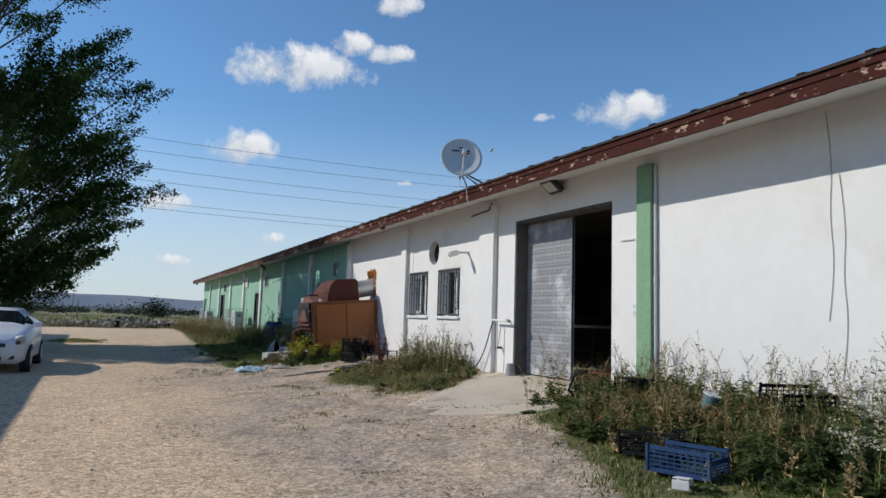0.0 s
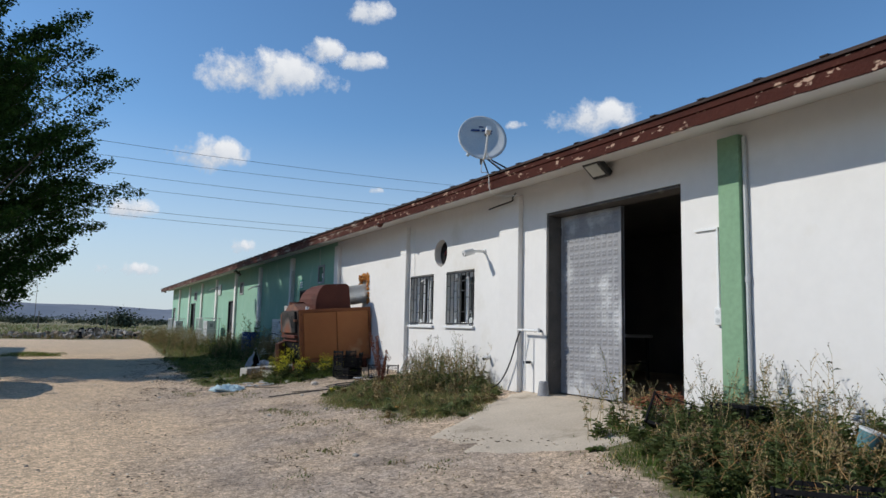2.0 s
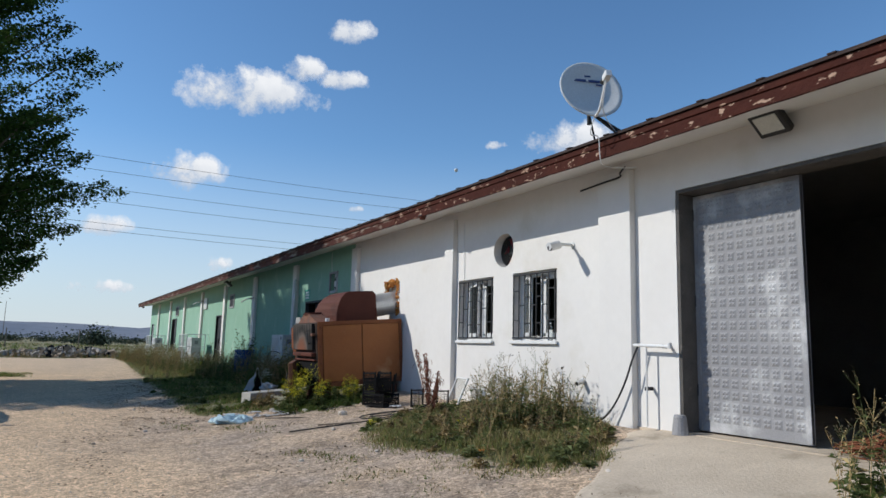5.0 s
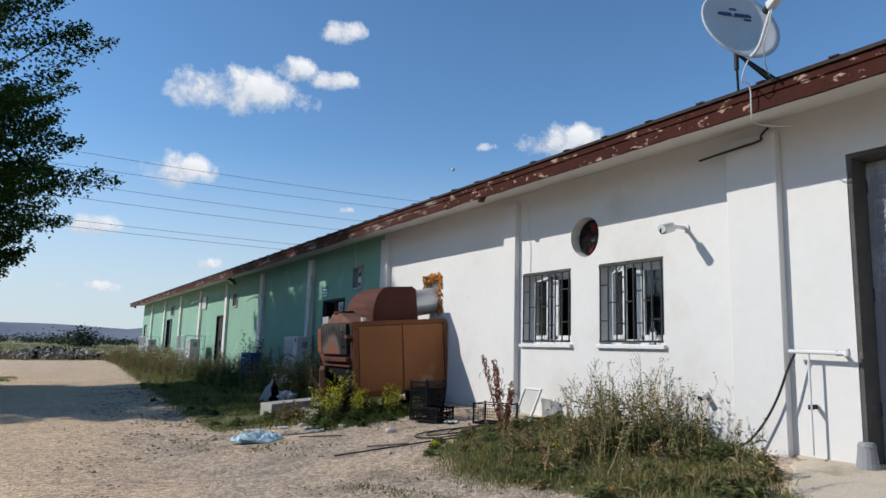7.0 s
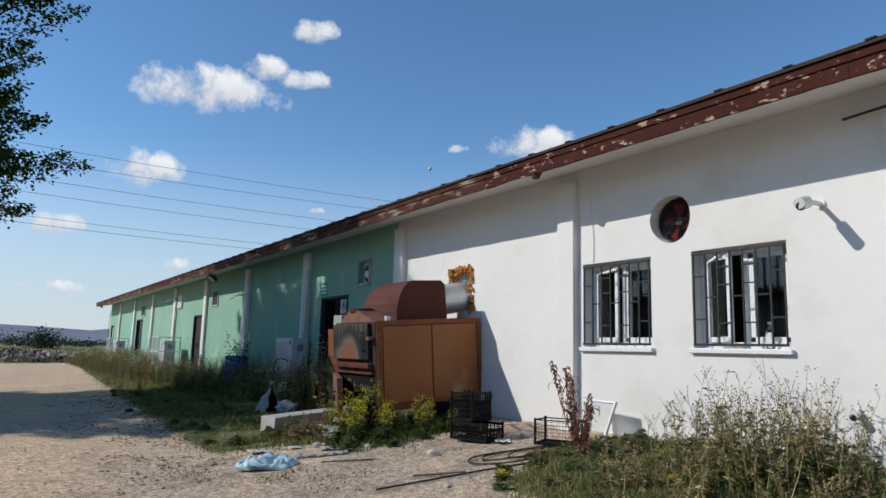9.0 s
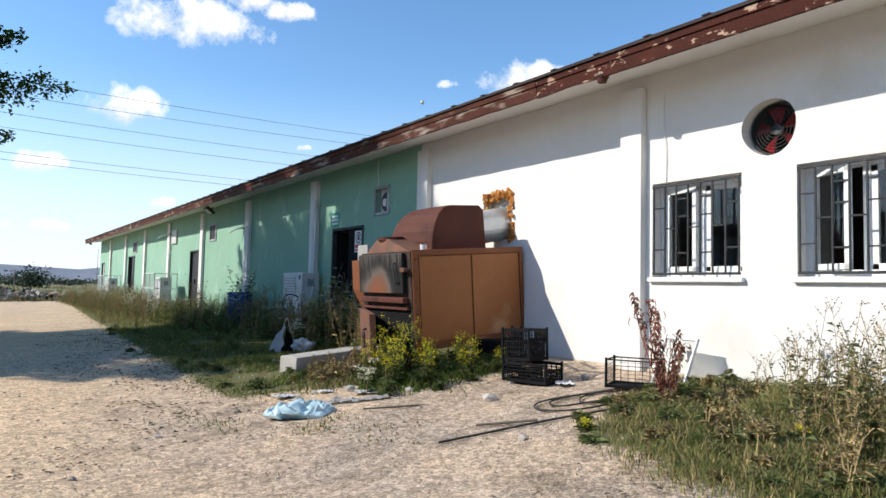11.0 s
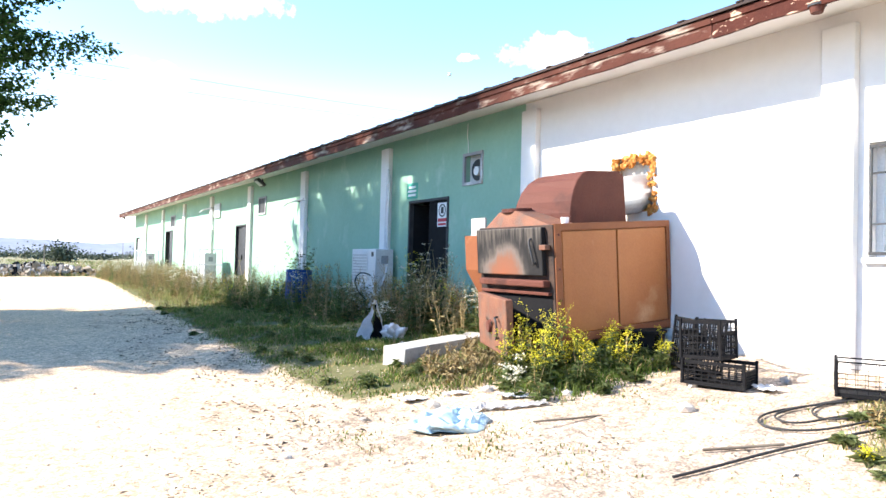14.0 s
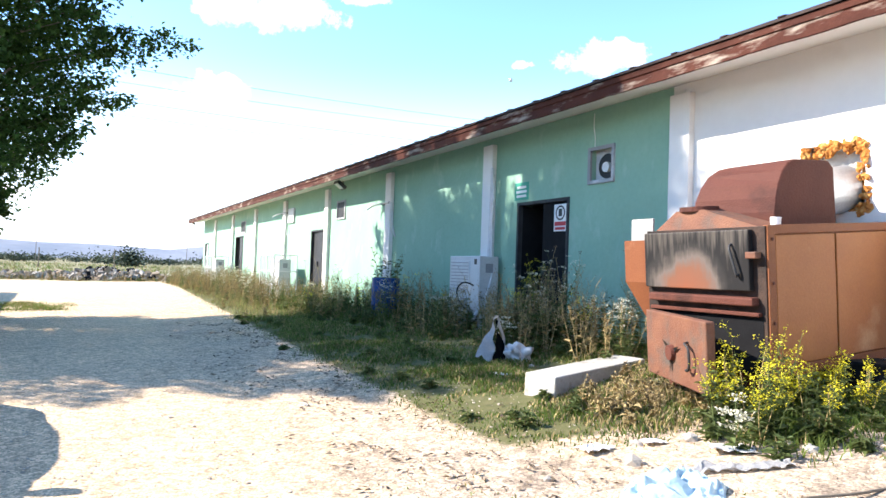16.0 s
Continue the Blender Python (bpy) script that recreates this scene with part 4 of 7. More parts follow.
def scorched_door():
    """Soot on steel, burnt off to rust in an arch above the fire, with runs down from the top edge."""
    m = bpy.data.materials.new("scorched_door_steel")
    m.use_nodes = True
    nt = m.node_tree
    n, link = nt.nodes, nt.links.new
    bs, co = n["Principled BSDF"], n.new("ShaderNodeTexCoord")
    mp = n.new("ShaderNodeMapping")
    mp.inputs["Location"].default_value, mp.inputs["Scale"].default_value = (0, -1.5, -1.72), (0, 2.08, 2.5)
    link(co.outputs["Object"], mp.inputs["Vector"])
    ln = n.new("ShaderNodeVectorMath")
    ln.operation = "LENGTH"
    link(mp.outputs["Vector"], ln.inputs[0])
    run = n.new("ShaderNodeMapping")
    run.inputs["Scale"].default_value = (1, 26, 2.5)
    link(co.outputs["Object"], run.inputs["Vector"])
    rn, cl = n.new("ShaderNodeTexNoise"), n.new("ShaderNodeTexNoise")
    rn.inputs["Scale"].default_value, rn.inputs["Detail"].default_value = 1.0, 4
    cl.inputs["Scale"].default_value, cl.inputs["Detail"].default_value = 5.0, 8
    link(run.outputs["Vector"], rn.inputs["Vector"])
    link(co.outputs["Object"], cl.inputs["Vector"])

    def op(kind, p, q):
        k = n.new("ShaderNodeMath")
        k.operation = kind
        for i, v in enumerate((p, q)):
            if isinstance(v, (int, float)):
                k.inputs[i].default_value = v
            else:
                link(v, k.inputs[i])
        return k.outputs["Value"]
    d = op("ADD", op("ADD", ln.outputs["Value"], op("MULTIPLY", op("SUBTRACT", cl.outputs["Fac"], 0.5), 0.55)), op("MULTIPLY", op("SUBTRACT", rn.outputs["Fac"], 0.5), 0.3))
    ramp = n.new("ShaderNodeValToRGB")
    e = ramp.color_ramp.elements
    e[0].position, e[0].color = 0.0, (0.21, 0.07, 0.035, 1)
    e[1].position, e[1].color = 1.0, (0.014, 0.013, 0.013, 1)
    for pos, col in ((0.4, (0.17, 0.075, 0.045, 1)), (0.62, (0.125, 0.1, 0.085, 1)), (0.82, (0.03, 0.027, 0.025, 1))):
        k = e.new(pos)
        k.color = col
    link(d, ramp.inputs["Fac"])
    sep = n.new("ShaderNodeSeparateXYZ")
    link(co.outputs["Object"], sep.inputs["Vector"])
    streak = n.new("ShaderNodeMapRange")
    streak.inputs["From Min"].default_value, streak.inputs["From Max"].default_value = 1.5, 1.72
    link(op("ADD", sep.outputs["Z"], rn.outputs["Fac"]), streak.inputs["Value"])
    mix = n.new("ShaderNodeMix")
    mix.data_type = "RGBA"
    mix.inputs["B"].default_value = (0.2, 0.17, 0.14, 1)
    link(op("MULTIPLY", streak.outputs["Result"], 0.35), mix.inputs["Factor"])
    link(ramp.outputs["Color"], mix.inputs["A"])
    link(mix.outputs["Result"], bs.inputs["Base Color"])
    bs.inputs["Roughness"].default_value, bs.inputs["Specular IOR Level"].default_value = 0.65, 0.2
    return m


DOOR_SOOT = scorched_door()


def furnace():
    f = thing("furnace", "rusty orange-brown solid-fuel furnace with an open lower door", "furnace", (5.53, 17.79, 0.5), ry=-4.5)
    L, D, H = 1.66, 1.18, 1.18
    bm = bmesh.new()
    add_box(bm, (0.02, 0.01, 0.06), (L, D, H), 0.012)
    body = part("body", bm, ORANGE_STEEL, f, "orange-brown steel casing")
    for x0, x1 in ((0.1, 0.84), (0.86, L - 0.06)):
        part("side_panel", box((x0, -0.006, 0.12), (x1, 0.012, H - 0.07), 0.006), PANEL_ORANGE, body)
    for p in (((0.0, -0.016, 0.02), (0.085, 0.03, H)), ((L - 0.05, -0.014, 0.02), (L + 0.005, 0.03, H + 0.005)), ((0.0, -0.015, H - 0.06), (L, 0.03, H + 0.008)), ((0.02, -0.012, 0.03), (L, 0.03, 0.11))):
        part("edge_strip", box(*p, 0.005), ORANGE_STEEL, body)
    for z in (0.15, 0.45, 0.75, 1.08):
        part("bolt", tube((0.045, -0.024, z), (0.045, -0.014, z), 0.012, sides=8), RUST, body)
    # front, facing the yard
    part("front_plate", box((-0.012, 0.0, 0.05), (0.02, D, H), 0.004), BAKED, f, "rust-brown front plate")
    ud = part("upper_door", box((-0.07, 0.1, 0.69), (-0.014, 1.16, 1.16), 0.01), DOOR_SOOT, f, "soot-blackened door with a scorched arch")
    line_tube("door_handle", [(-0.07, 0.25, 1.05), (-0.11, 0.25, 1.04), (-0.115, 0.22, 0.95), (-0.115, 0.18, 0.82), (-0.1, 0.19, 0.8), (-0.07, 0.2, 0.82)], 0.01, BLACK, ud)
    part("latch", box((-0.09, 0.03, 0.94), (-0.02, 0.12, 0.99), 0.006), SCORCHED, ud)
    part("crossbar", box((-0.1, 0.06, 0.58), (-0.012, 1.1, 0.645), 0.012), RUST, f)
    part("ledge", box((-0.06, 0.04, 0.5), (-0.012, 1.12, 0.53), 0.006), RUST, f)
    # lower door swung out on its hinge
    m = Matrix.Translation((-0.02, 1.12, -0.06)) @ Matrix.Rotation(radians(-22), 4, "Z")
    bm = bmesh.new()
    add_box(bm, (-0.075, -1.06, 0.0), (0.0, 0.0, 0.55), 0.012, m)
    ld = part("lower_door", bm, SCORCHED, f, "rusty lower door hanging open")
    bm = bmesh.new()
    add_tube(bm, m @ Vector((-0.11, -0.5, 0.24)), m @ Vector((-0.07, -0.5, 0.24)), 0.06, 0.07, 16)
    part("air_regulator", bm, RUST, ld)
    for k in range(3):
        a = k * 2.1 + 0.6
        bm = bmesh.new()
        c = Vector((-0.085, -0.5, 0.24))
        pts = [c + Vector((0, 0.05 * math.cos(a - 0.5), 0.05 * math.sin(a - 0.5))), c + Vector((-0.01, 0.17 * math.cos(a), 0.17 * math.sin(a))), c + Vector((0, 0.05 * math.cos(a + 0.5), 0.05 * math.sin(a + 0.5)))]
        bm.faces.new([bm.verts.new(m @ p) for p in pts])
        bmesh.ops.solidify(bm, geom=bm.faces[:], thickness=0.006)
        part("vane", bm, SOOT, ld)
    line_tube("door_handle", [m @ Vector(p) for p in ((-0.07, -0.78, 0.36), (-0.12, -0.78, 0.36), (-0.12, -0.88, 0.34), (-0.12, -0.88, 0.16), (-0.12, -0.8, 0.15), (-0.07, -0.8, 0.16))], 0.011, BLACK, ld)
    # no cavity here: a thin black sheet stands for the shade inside the firebox
    part("firebox_shade_sheet", box((-0.016, 0.03, 0.06), (-0.0125, 1.14, 0.5), 0), BLACK_PLASTIC, f, "black sheet standing for the shaded firebox")
    # top: rounded flue hood, neck and duct
    prof = [(0.24, 1.16), (0.25, 1.3), (0.29, 1.42), (0.36, 1.54), (0.46, 1.64), (0.6, 1.71), (0.74, 1.735), (1.2, 1.735), (1.27, 1.68), (1.29, 1.14)]
    bm = bmesh.new()
    rows = [[bm.verts.new((x if y > 0.5 or x > 0.75 else 0.46 + (x - 0.24) * 0.56, y, z)) for x, z in prof] for y in (0.25, 0.9)]
    bm.faces.new(rows[0])
    bm.faces.new(rows[1][::-1])
    for k in range(len(prof) - 1):
        bm.faces.new((rows[0][k], rows[1][k], rows[1][k + 1], rows[0][k + 1]))
    bmesh.ops.recalc_face_normals(bm, faces=bm.faces)
    bmesh.ops.bevel(bm, geom=[e for e in bm.edges if abs(e.verts[0].co.y - e.verts[1].co.y) < 1e-4], offset=0.008, segments=1, affect="EDGES")
    part("flue_hood", bm, RUST, f, "rounded brown sheet-steel hood")
    bm = bmesh.new()
    add_tube(bm, (1.26, 0.52, 1.45), (1.85, 0.5, 1.52), 0.22, sides=28)
    duct = part("duct", bm, GALV, f, "silvery galvanised duct into the wall", smooth=False)
    part("duct_collar", tube((1.25, 0.52, 1.45), (1.31, 0.52, 1.457), 0.232, sides=28), GALV, duct)
    bm = bmesh.new()
    lo = [bm.verts.new(p) for p in ((0.02, 0.08, 1.18), (0.02, 1.1, 1.18), (0.36, 1.1, 1.18), (0.36, 0.08, 1.18))]
    hi = [bm.verts.new(p) for p in ((0.06, 0.62, 1.34), (0.06, 0.9, 1.34), (0.3, 0.9, 1.34), (0.3, 0.62, 1.34))]
    for k in range(4):
        bm.faces.new((lo[k], lo[(k + 1) % 4], hi[(k + 1) % 4], hi[k]))
    bm.faces.new(hi)
    bmesh.ops.recalc_face_normals(bm, faces=bm.faces)
    part("cone_cover", bm, SCORCHED, f)
    part("flue_flange", tube((0.18, 0.76, 1.33), (0.18, 0.76, 1.37), 0.16, sides=20), RUST, f)
    # feed hopper on the far side
    bm = bmesh.new()
    top = [bm.verts.new(p) for p in ((0.0, D, 1.1), (0.0, D + 0.3, 1.1), (0.5, D + 0.3, 1.1), (0.5, D, 1.1))]
    midr = [bm.verts.new(p) for p in ((0.0, D, 0.72), (0.0, D + 0.3, 0.72), (0.5, D + 0.3, 0.72), (0.5, D, 0.72))]
    bot = [bm.verts.new(p) for p in ((0.1, D, 0.35), (0.1, D + 0.12, 0.35), (0.35, D + 0.12, 0.35), (0.35, D, 0.35))]
    for a, b in ((top, midr), (midr, bot)):
        for k in range(4):
            bm.faces.new((a[k], b[k], b[(k + 1) % 4], a[(k + 1) % 4]))
    bm.faces.new(bot)
    bmesh.ops.recalc_face_normals(bm, faces=bm.faces)
    part("feed_hopper", bm, ORANGE_STEEL, f, "orange fuel hopper")
    part("hopper_lid", box((0.0, D + 0.02, 1.0), (0.02, D + 0.29, 1.3), 0.004, Matrix.Rotation(radians(4), 4, "Y")), surface("dull_grey_sheet", (0.3, 0.29, 0.27), (0.36, 0.35, 0.33), 3, 0.7, 0.1, 50), f, "raised dull grey lid")
    for x in (0.15, 1.45):
        part("skid", box((x, 0.05, -0.42), (x + 0.1, D - 0.05, 0.07), 0.006), RUST, f)
    mt = part("blower_motor", tube((0.45, D + 0.02, -0.12), (0.45, D + 0.26, -0.12), 0.08, sides=18), IRON, f, "grey blower motor")
    part("motor_cap", tube((0.45, D + 0.26, -0.12), (0.45, D + 0.28, -0.12), 0.06, sides=18), IRON, mt)
    cup = thing("cup", "small white plastic cup standing on the furnace", "cup", (5.65, 17.86, 1.69))
    part("wall", tube((0, 0, 0), (0, 0, 0.07), 0.035, 0.042, 14), PVC, cup)


furnace()


# ---- things on and by the green wall ----
def wall_vent(y0, y1, z0, z1, fan):
    v = thing("wall_vent", "square framed vent with a fan" if fan else "square framed vent in the green wall", "vent", (WX, (y0 + y1) / 2, (z0 + z1) / 2), group="wall vents")
    a, h = (y1 - y0) / 2, (z1 - z0) / 2
    bm = bmesh.new()
    for p in (((-0.03, -a - 0.03, -h), (0.01, -a + 0.02, h)), ((-0.03, a - 0.02, -h), (0.01, a + 0.03, h)), ((-0.031, -a - 0.03, h - 0.02), (0.01, a + 0.03, h + 0.03)), ((-0.031, -a - 0.03, -h - 0.03), (0.01, a + 0.03, -h + 0.02))):
        add_box(bm, *p, 0.004)
    part("frame", bm, SHEET_STEEL, v)
    part("backing", box((0.1 if fan else -0.005, -a, -h), (0.13 if fan else 0.0, a, h), 0), SACK if fan else IRON, v, "pale board behind")
    if fan:
        part("fan_ring", tube((0.05, -0.05, -0.02), (0.09, -0.05, -0.02), 0.17, sides=24), BLACK, v)
        part("hub", tube((0.0, -0.07, -0.04), (0.05, -0.07, -0.04), 0.07, sides=18), PVC, v)


wall_vent(21.31, 21.77, 2.55, 3.0, True)
wall_vent(31.5, 32.1, 2.57, 3.02, False)
wall_vent(43.5, 44.3, 2.6, 3.05, False)
bx = thing("junction_box", "grey electrical box beside a pilaster", "box", (WX, 36.55, 2.66))
part("casing", box((-0.06, -0.35, 0), (0, 0.35, 0.48), 0.01), GREY_PLASTIC, bx)


def signs():
    g = thing("exit_sign", "small green sign plate with white lettering bars", "sign", (WX - 0.004, 23.4, 2.57))
    part("plate", box((-0.006, -0.19, -0.14), (0.0, 0.19, 0.14), 0.002), SIGN_GREEN, g)
    for z, w in ((0.06, 0.12), (-0.01, 0.14), (-0.08, 0.13)):
        part("lettering", box((-0.009, -w, z - 0.018), (-0.0062, w, z + 0.022), 0), PVC, g)
    n = thing("warning_sign", "white no-entry warning sign with red text band", "sign", (WX + 0.016, 22.42, 2.1))
    part("plate", box((-0.006, -0.15, -0.2), (0.0, 0.15, 0.2), 0.002), PVC, n)
    bm = bmesh.new()
    for k in range(24):
        a, b = 2 * math.pi * k / 24, 2 * math.pi * (k + 1) / 24
        bm.faces.new([bm.verts.new((-0.0085, r * math.cos(t), 0.07 + r * math.sin(t))) for r, t in ((0.085, a), (0.085, b), (0.11, b), (0.11, a))])
    bmesh.ops.recalc_face_normals(bm, faces=bm.faces)
    part("ring", bm, BLACK, n)
    part("hand_shape", box((-0.0085, -0.04, 0.02), (-0.0065, 0.04, 0.13), 0), BLACK, n)
    part("text_band", box((-0.0085, -0.13, -0.12), (-0.0065, 0.13, -0.06), 0), SIGN_RED, n)
    part("text_band", box((-0.0085, -0.12, -0.18), (-0.0065, 0.12, -0.14), 0), SIGN_RED, n)


signs()


def ac_unit(at, cage, label):
    a = thing("air_conditioner", label, "air conditioner", at, group="outdoor air conditioners")
    W, D, H = 0.98, 0.37, 1.32
    body = part("casing", box((0, -W / 2, 0.06), (D, W / 2, H), 0.015), GREY_PLASTIC, a)
    for z in (0.1, 0.7):
        gr = part("fan_grille", box((-0.012, -W / 2 + 0.3, z + 0.02), (0.0, W / 2 - 0.05, z + 0.54), 0.006), GREY_PLASTIC, a)
        for k in range(9):
            zz = z + 0.06 + k * 0.055
            part("slat", box((-0.02, -W / 2 + 0.33, zz), (-0.012, W / 2 - 0.08, zz + 0.012), 0), SHEET_STEEL, gr)
    part("badge", box((-0.004, -W / 2 + 0.08, H - 0.14), (0.0, -W / 2 + 0.16, H - 0.05), 0), BLACK, body)
    part("service_cover", box((0.05, -W / 2 - 0.008, 0.12), (D - 0.04, -W / 2, 0.6), 0.004), GREY_PLASTIC, a)
    part("label_plate", box((0.12, -W / 2 - 0.004, 1.05), (0.26, -W / 2, 1.2), 0), SHEET_STEEL, body)
    for y in (-0.38, 0.3):
        part("foot", box((-0.02, y, -0.1), (D + 0.02, y + 0.08, 0.06), 0.004), IRON, a)
    if cage:
        c = thing("guard_cage", "white welded bar cage around the air conditioner", "cage", (at[0], at[1], at[2]), group="guard cages")
        for x in (-0.25, 0.45):
            for y in (-0.85, 0.0, 0.85):
                part("post", tube((x, y, -0.1), (x, y, 1.45), 0.018, sides=6), PVC, c)
        for z in (0.15, 0.55, 0.95, 1.44):
            part("rail", tube((-0.25, -0.85, z), (-0.25, 0.85, z), 0.014, sides=6), PVC, c)
            part("rail", tube((-0.25, -0.85, z), (0.45, -0.85, z), 0.014, sides=6), PVC, c)
        for k in range(1, 8):
            part("bar", tube((-0.25, -0.85 + k * 0.2125, 0.15), (-0.25, -0.85 + k * 0.2125, 1.44), 0.009, sides=5), PVC, c)


ac_unit((6.68, 24.35, 0.2), False, "tall grey-white outdoor air conditioner on the grass")
ac_unit((6.4, 35.6, 0.12), True, "outdoor air conditioner inside a white cage")
ac_unit((6.4, 46.3, 0.1), True, "outdoor air conditioner inside a white cage")


def line_set():
    p = thing("pipe_bundle", "white insulated pipe bundle down the pilaster to the unit", "pipe", (WX - 0.1, 24.1, 0.4))
    line_tube("pipe", [(0, 0.05, 2.6), (-0.03, 0.0, 2.6), (-0.05, -0.04, 2.4), (-0.07, -0.05, 1.5), (-0.1, -0.08, 0.8), (-0.2, -0.15, 0.4), (-0.5, -0.3, 0.1)], 0.03, SACK, p, sides=4)
    line_tube("pipe", [(0, -0.02, 2.5), (-0.06, -0.1, 2.2), (-0.08, -0.12, 1.2), (-0.15, -0.3, 0.6), (-0.3, -0.2, 0.3)], 0.022, SACK, p, sides=4)
    line_tube("cable_line", [(-0.3, -0.05, 0.6), (-0.6, -0.15, 0.75), (-0.72, -0.05, 0.5), (-0.55, -0.2, 0.2), (-0.3, -0.1, 0.1)], 0.012, RUBBER, p)
    for y, zt, arm in ((28.3, 2.72, 1.7), (37.0, 3.0, 0.0)):
        w = thing("water_pipe", "thin grey pipe with an outlet arm on the green wall", "pipe", (WX - 0.1, y, 1.0))
        line_tube("pipe", [(0, -0.25, zt - 1.75), (0, -0.08, zt - 1.5), (0, -0.05, zt - 1.05), (0, -0.05, zt - 1.0), (0, 0.2, zt - 0.97), (0, 0.6, zt - 0.98), (-0.1, 0.9, zt - 1.0), (-0.2, 0.95, zt - 1.1)], 0.02, GREY_PLASTIC, w)
        for k in (0.1, 0.55):
            part("clip", box((-0.02, k, zt - 1.0), (0.1, k + 0.03, zt - 0.95), 0.003), IRON, w)


line_set()
eave_lamp((6.7, 30.8, 3.3), "dark lamp bracket under the eave")
eave_lamp((6.6, 54.9, 3.44), "floodlight on the far corner of the shed")


def drum():
    d = thing("barrel", "blue plastic drum with weeds growing out of it", "barrel", (6.62, 27.45, ground_z(6.62, 27.45)))
    bm = bmesh.new()
    rings = [(0.27, 0.0), (0.285, 0.04), (0.29, 0.28), (0.3, 0.3), (0.29, 0.32), (0.29, 0.56), (0.3, 0.58), (0.29, 0.6), (0.285, 0.8), (0.295, 0.82), (0.295, 0.85), (0.27, 0.85), (0.26, 0.7)]
    vs = [[bm.verts.new((r * math.cos(a), r * math.sin(a), z)) for a in np.linspace(0, 2 * math.pi, 28, endpoint=False)] for r, z in rings]
    for i in range(len(rings) - 1):
        for k in range(28):
            bm.faces.new((vs[i][k], vs[i][(k + 1) % 28], vs[i + 1][(k + 1) % 28], vs[i + 1][k]))
    bm.faces.new(vs[-1][::-1])
    bmesh.ops.recalc_face_normals(bm, faces=bm.faces)
    part("shell", bm, BARREL_BLUE, d, smooth=True)
    part("soil", tube((0, 0, 0.69), (0, 0, 0.72), 0.255, sides=20), surface("dark_soil", (0.06, 0.045, 0.03), (0.09, 0.07, 0.05), 8, 0.95, 0.5, 40), d)


drum()


# ---- loose things on the ground ----
def crate(name, label, at, turn, size, material, tilt=(0, 0), group="", mesh_side=False):
    L, W, H = size
    c = thing(name, label, "crate", at, turn, group, tilt[0], tilt[1])
    floor_frame = part("base", box((-L / 2, -W / 2, 0.0), (L / 2, W / 2, 0.012), 0), material, c)
    for ax, sgn in (("x", -1), ("x", 1), ("y", -1), ("y", 1)):
        half, off = (W / 2, L / 2) if ax == "x" else (L / 2, W / 2)
        low = H * (0.72 if ax == "x" else 1.0) if not mesh_side else H

        def strip(u0, u1, z0, z1, t):
            lo, hi = sorted((sgn * off, sgn * (off - t)))
            if ax == "x":
                return box((lo, u0, z0), (hi, u1, z1), 0)
            return box((u0, lo, z0), (u1, hi, z1), 0)
        side = part("top_rail", strip(-half, half, low - (0.012 if mesh_side else 0.03), low, 0.01 if mesh_side else 0.014), material, c)
        part("bottom_rail", strip(-half, half, 0.013, 0.03, 0.012), material, c)
        nz = 5 if not mesh_side else 6
        for k in range(1, nz):
            z = 0.02 + (low - 0.04) * k / nz
            part("slat", strip(-half, half, z, z + (0.008 if not mesh_side else 0.003), 0.006 if not mesh_side else 0.003), material, side)
        nu = 9 if not mesh_side else 7
        for k in range(1, nu):
            u = -half + 2 * half * k / nu
            part("rib", strip(u, u + (0.003 if mesh_side else 0.007), 0.02, low - 0.01, 0.003 if mesh_side else 0.009), material, side)
    for x in (-1, 1):
        for y in (-1, 1):
            part("corner_post", box((x * L / 2 - 0.011, y * W / 2 - 0.011, 0), (x * L / 2 + 0.011, y * W / 2 + 0.011, H + 0.012), 0.004), material, c)
    return c


def gz(x, y, up=0.0):
    return (x, y, ground_z(x, y) + up)


crate("crate", "blue plastic fruit crate on the grass", gz(5.15, 5.5, 0.02), -71, (0.5, 0.34, 0.2), BLUE_PLASTIC)
crate("crate", "black plastic crate tipped among the weeds", gz(5.36, 6.02, 0.03), -72, (0.56, 0.36, 0.2), BLACK_PLASTIC, (0, -4))
crate("crate", "black plastic crate lying beside the furnace", gz(6.1, 16.45, 0.01), 106, (0.5, 0.32, 0.2), BLACK_PLASTIC, group="crates by the furnace")
crate("crate", "black plastic crate stood on end on another", gz(6.07, 16.53, 0.225), 100, (0.34, 0.3, 0.32), BLACK_PLASTIC, (0, 2), group="crates by the furnace")
crate("crate", "black plastic crate behind the stacked crates", gz(6.36, 16.88, 0.02), 60, (0.44, 0.28, 0.46), BLACK_PLASTIC, (6, 0), group="crates by the furnace")
crate("crate", "dark mesh crate beside the leaning panel", gz(6.44, 15.42, 0.01), -62, (0.46, 0.32, 0.26), BLACK_PLASTIC, mesh_side=True)
crate("crate", "dark mesh basket sunk in the weeds", gz(6.35, 8.25, 0.05), 30, (0.5, 0.36, 0.3), BLACK_PLASTIC, (14, 20), mesh_side=True)
crate("crate", "black wire crate upside down in the weeds", gz(6.6, 7.6, 0.35), 10, (0.5, 0.34, 0.22), BLACK_PLASTIC, (180, 4), mesh_side=True)
crate("crate", "black crate half buried in flowering weeds", gz(6.7, 5.7, 0.15), -20, (0.5, 0.36, 0.26), BLACK_PLASTIC, (10, 0))


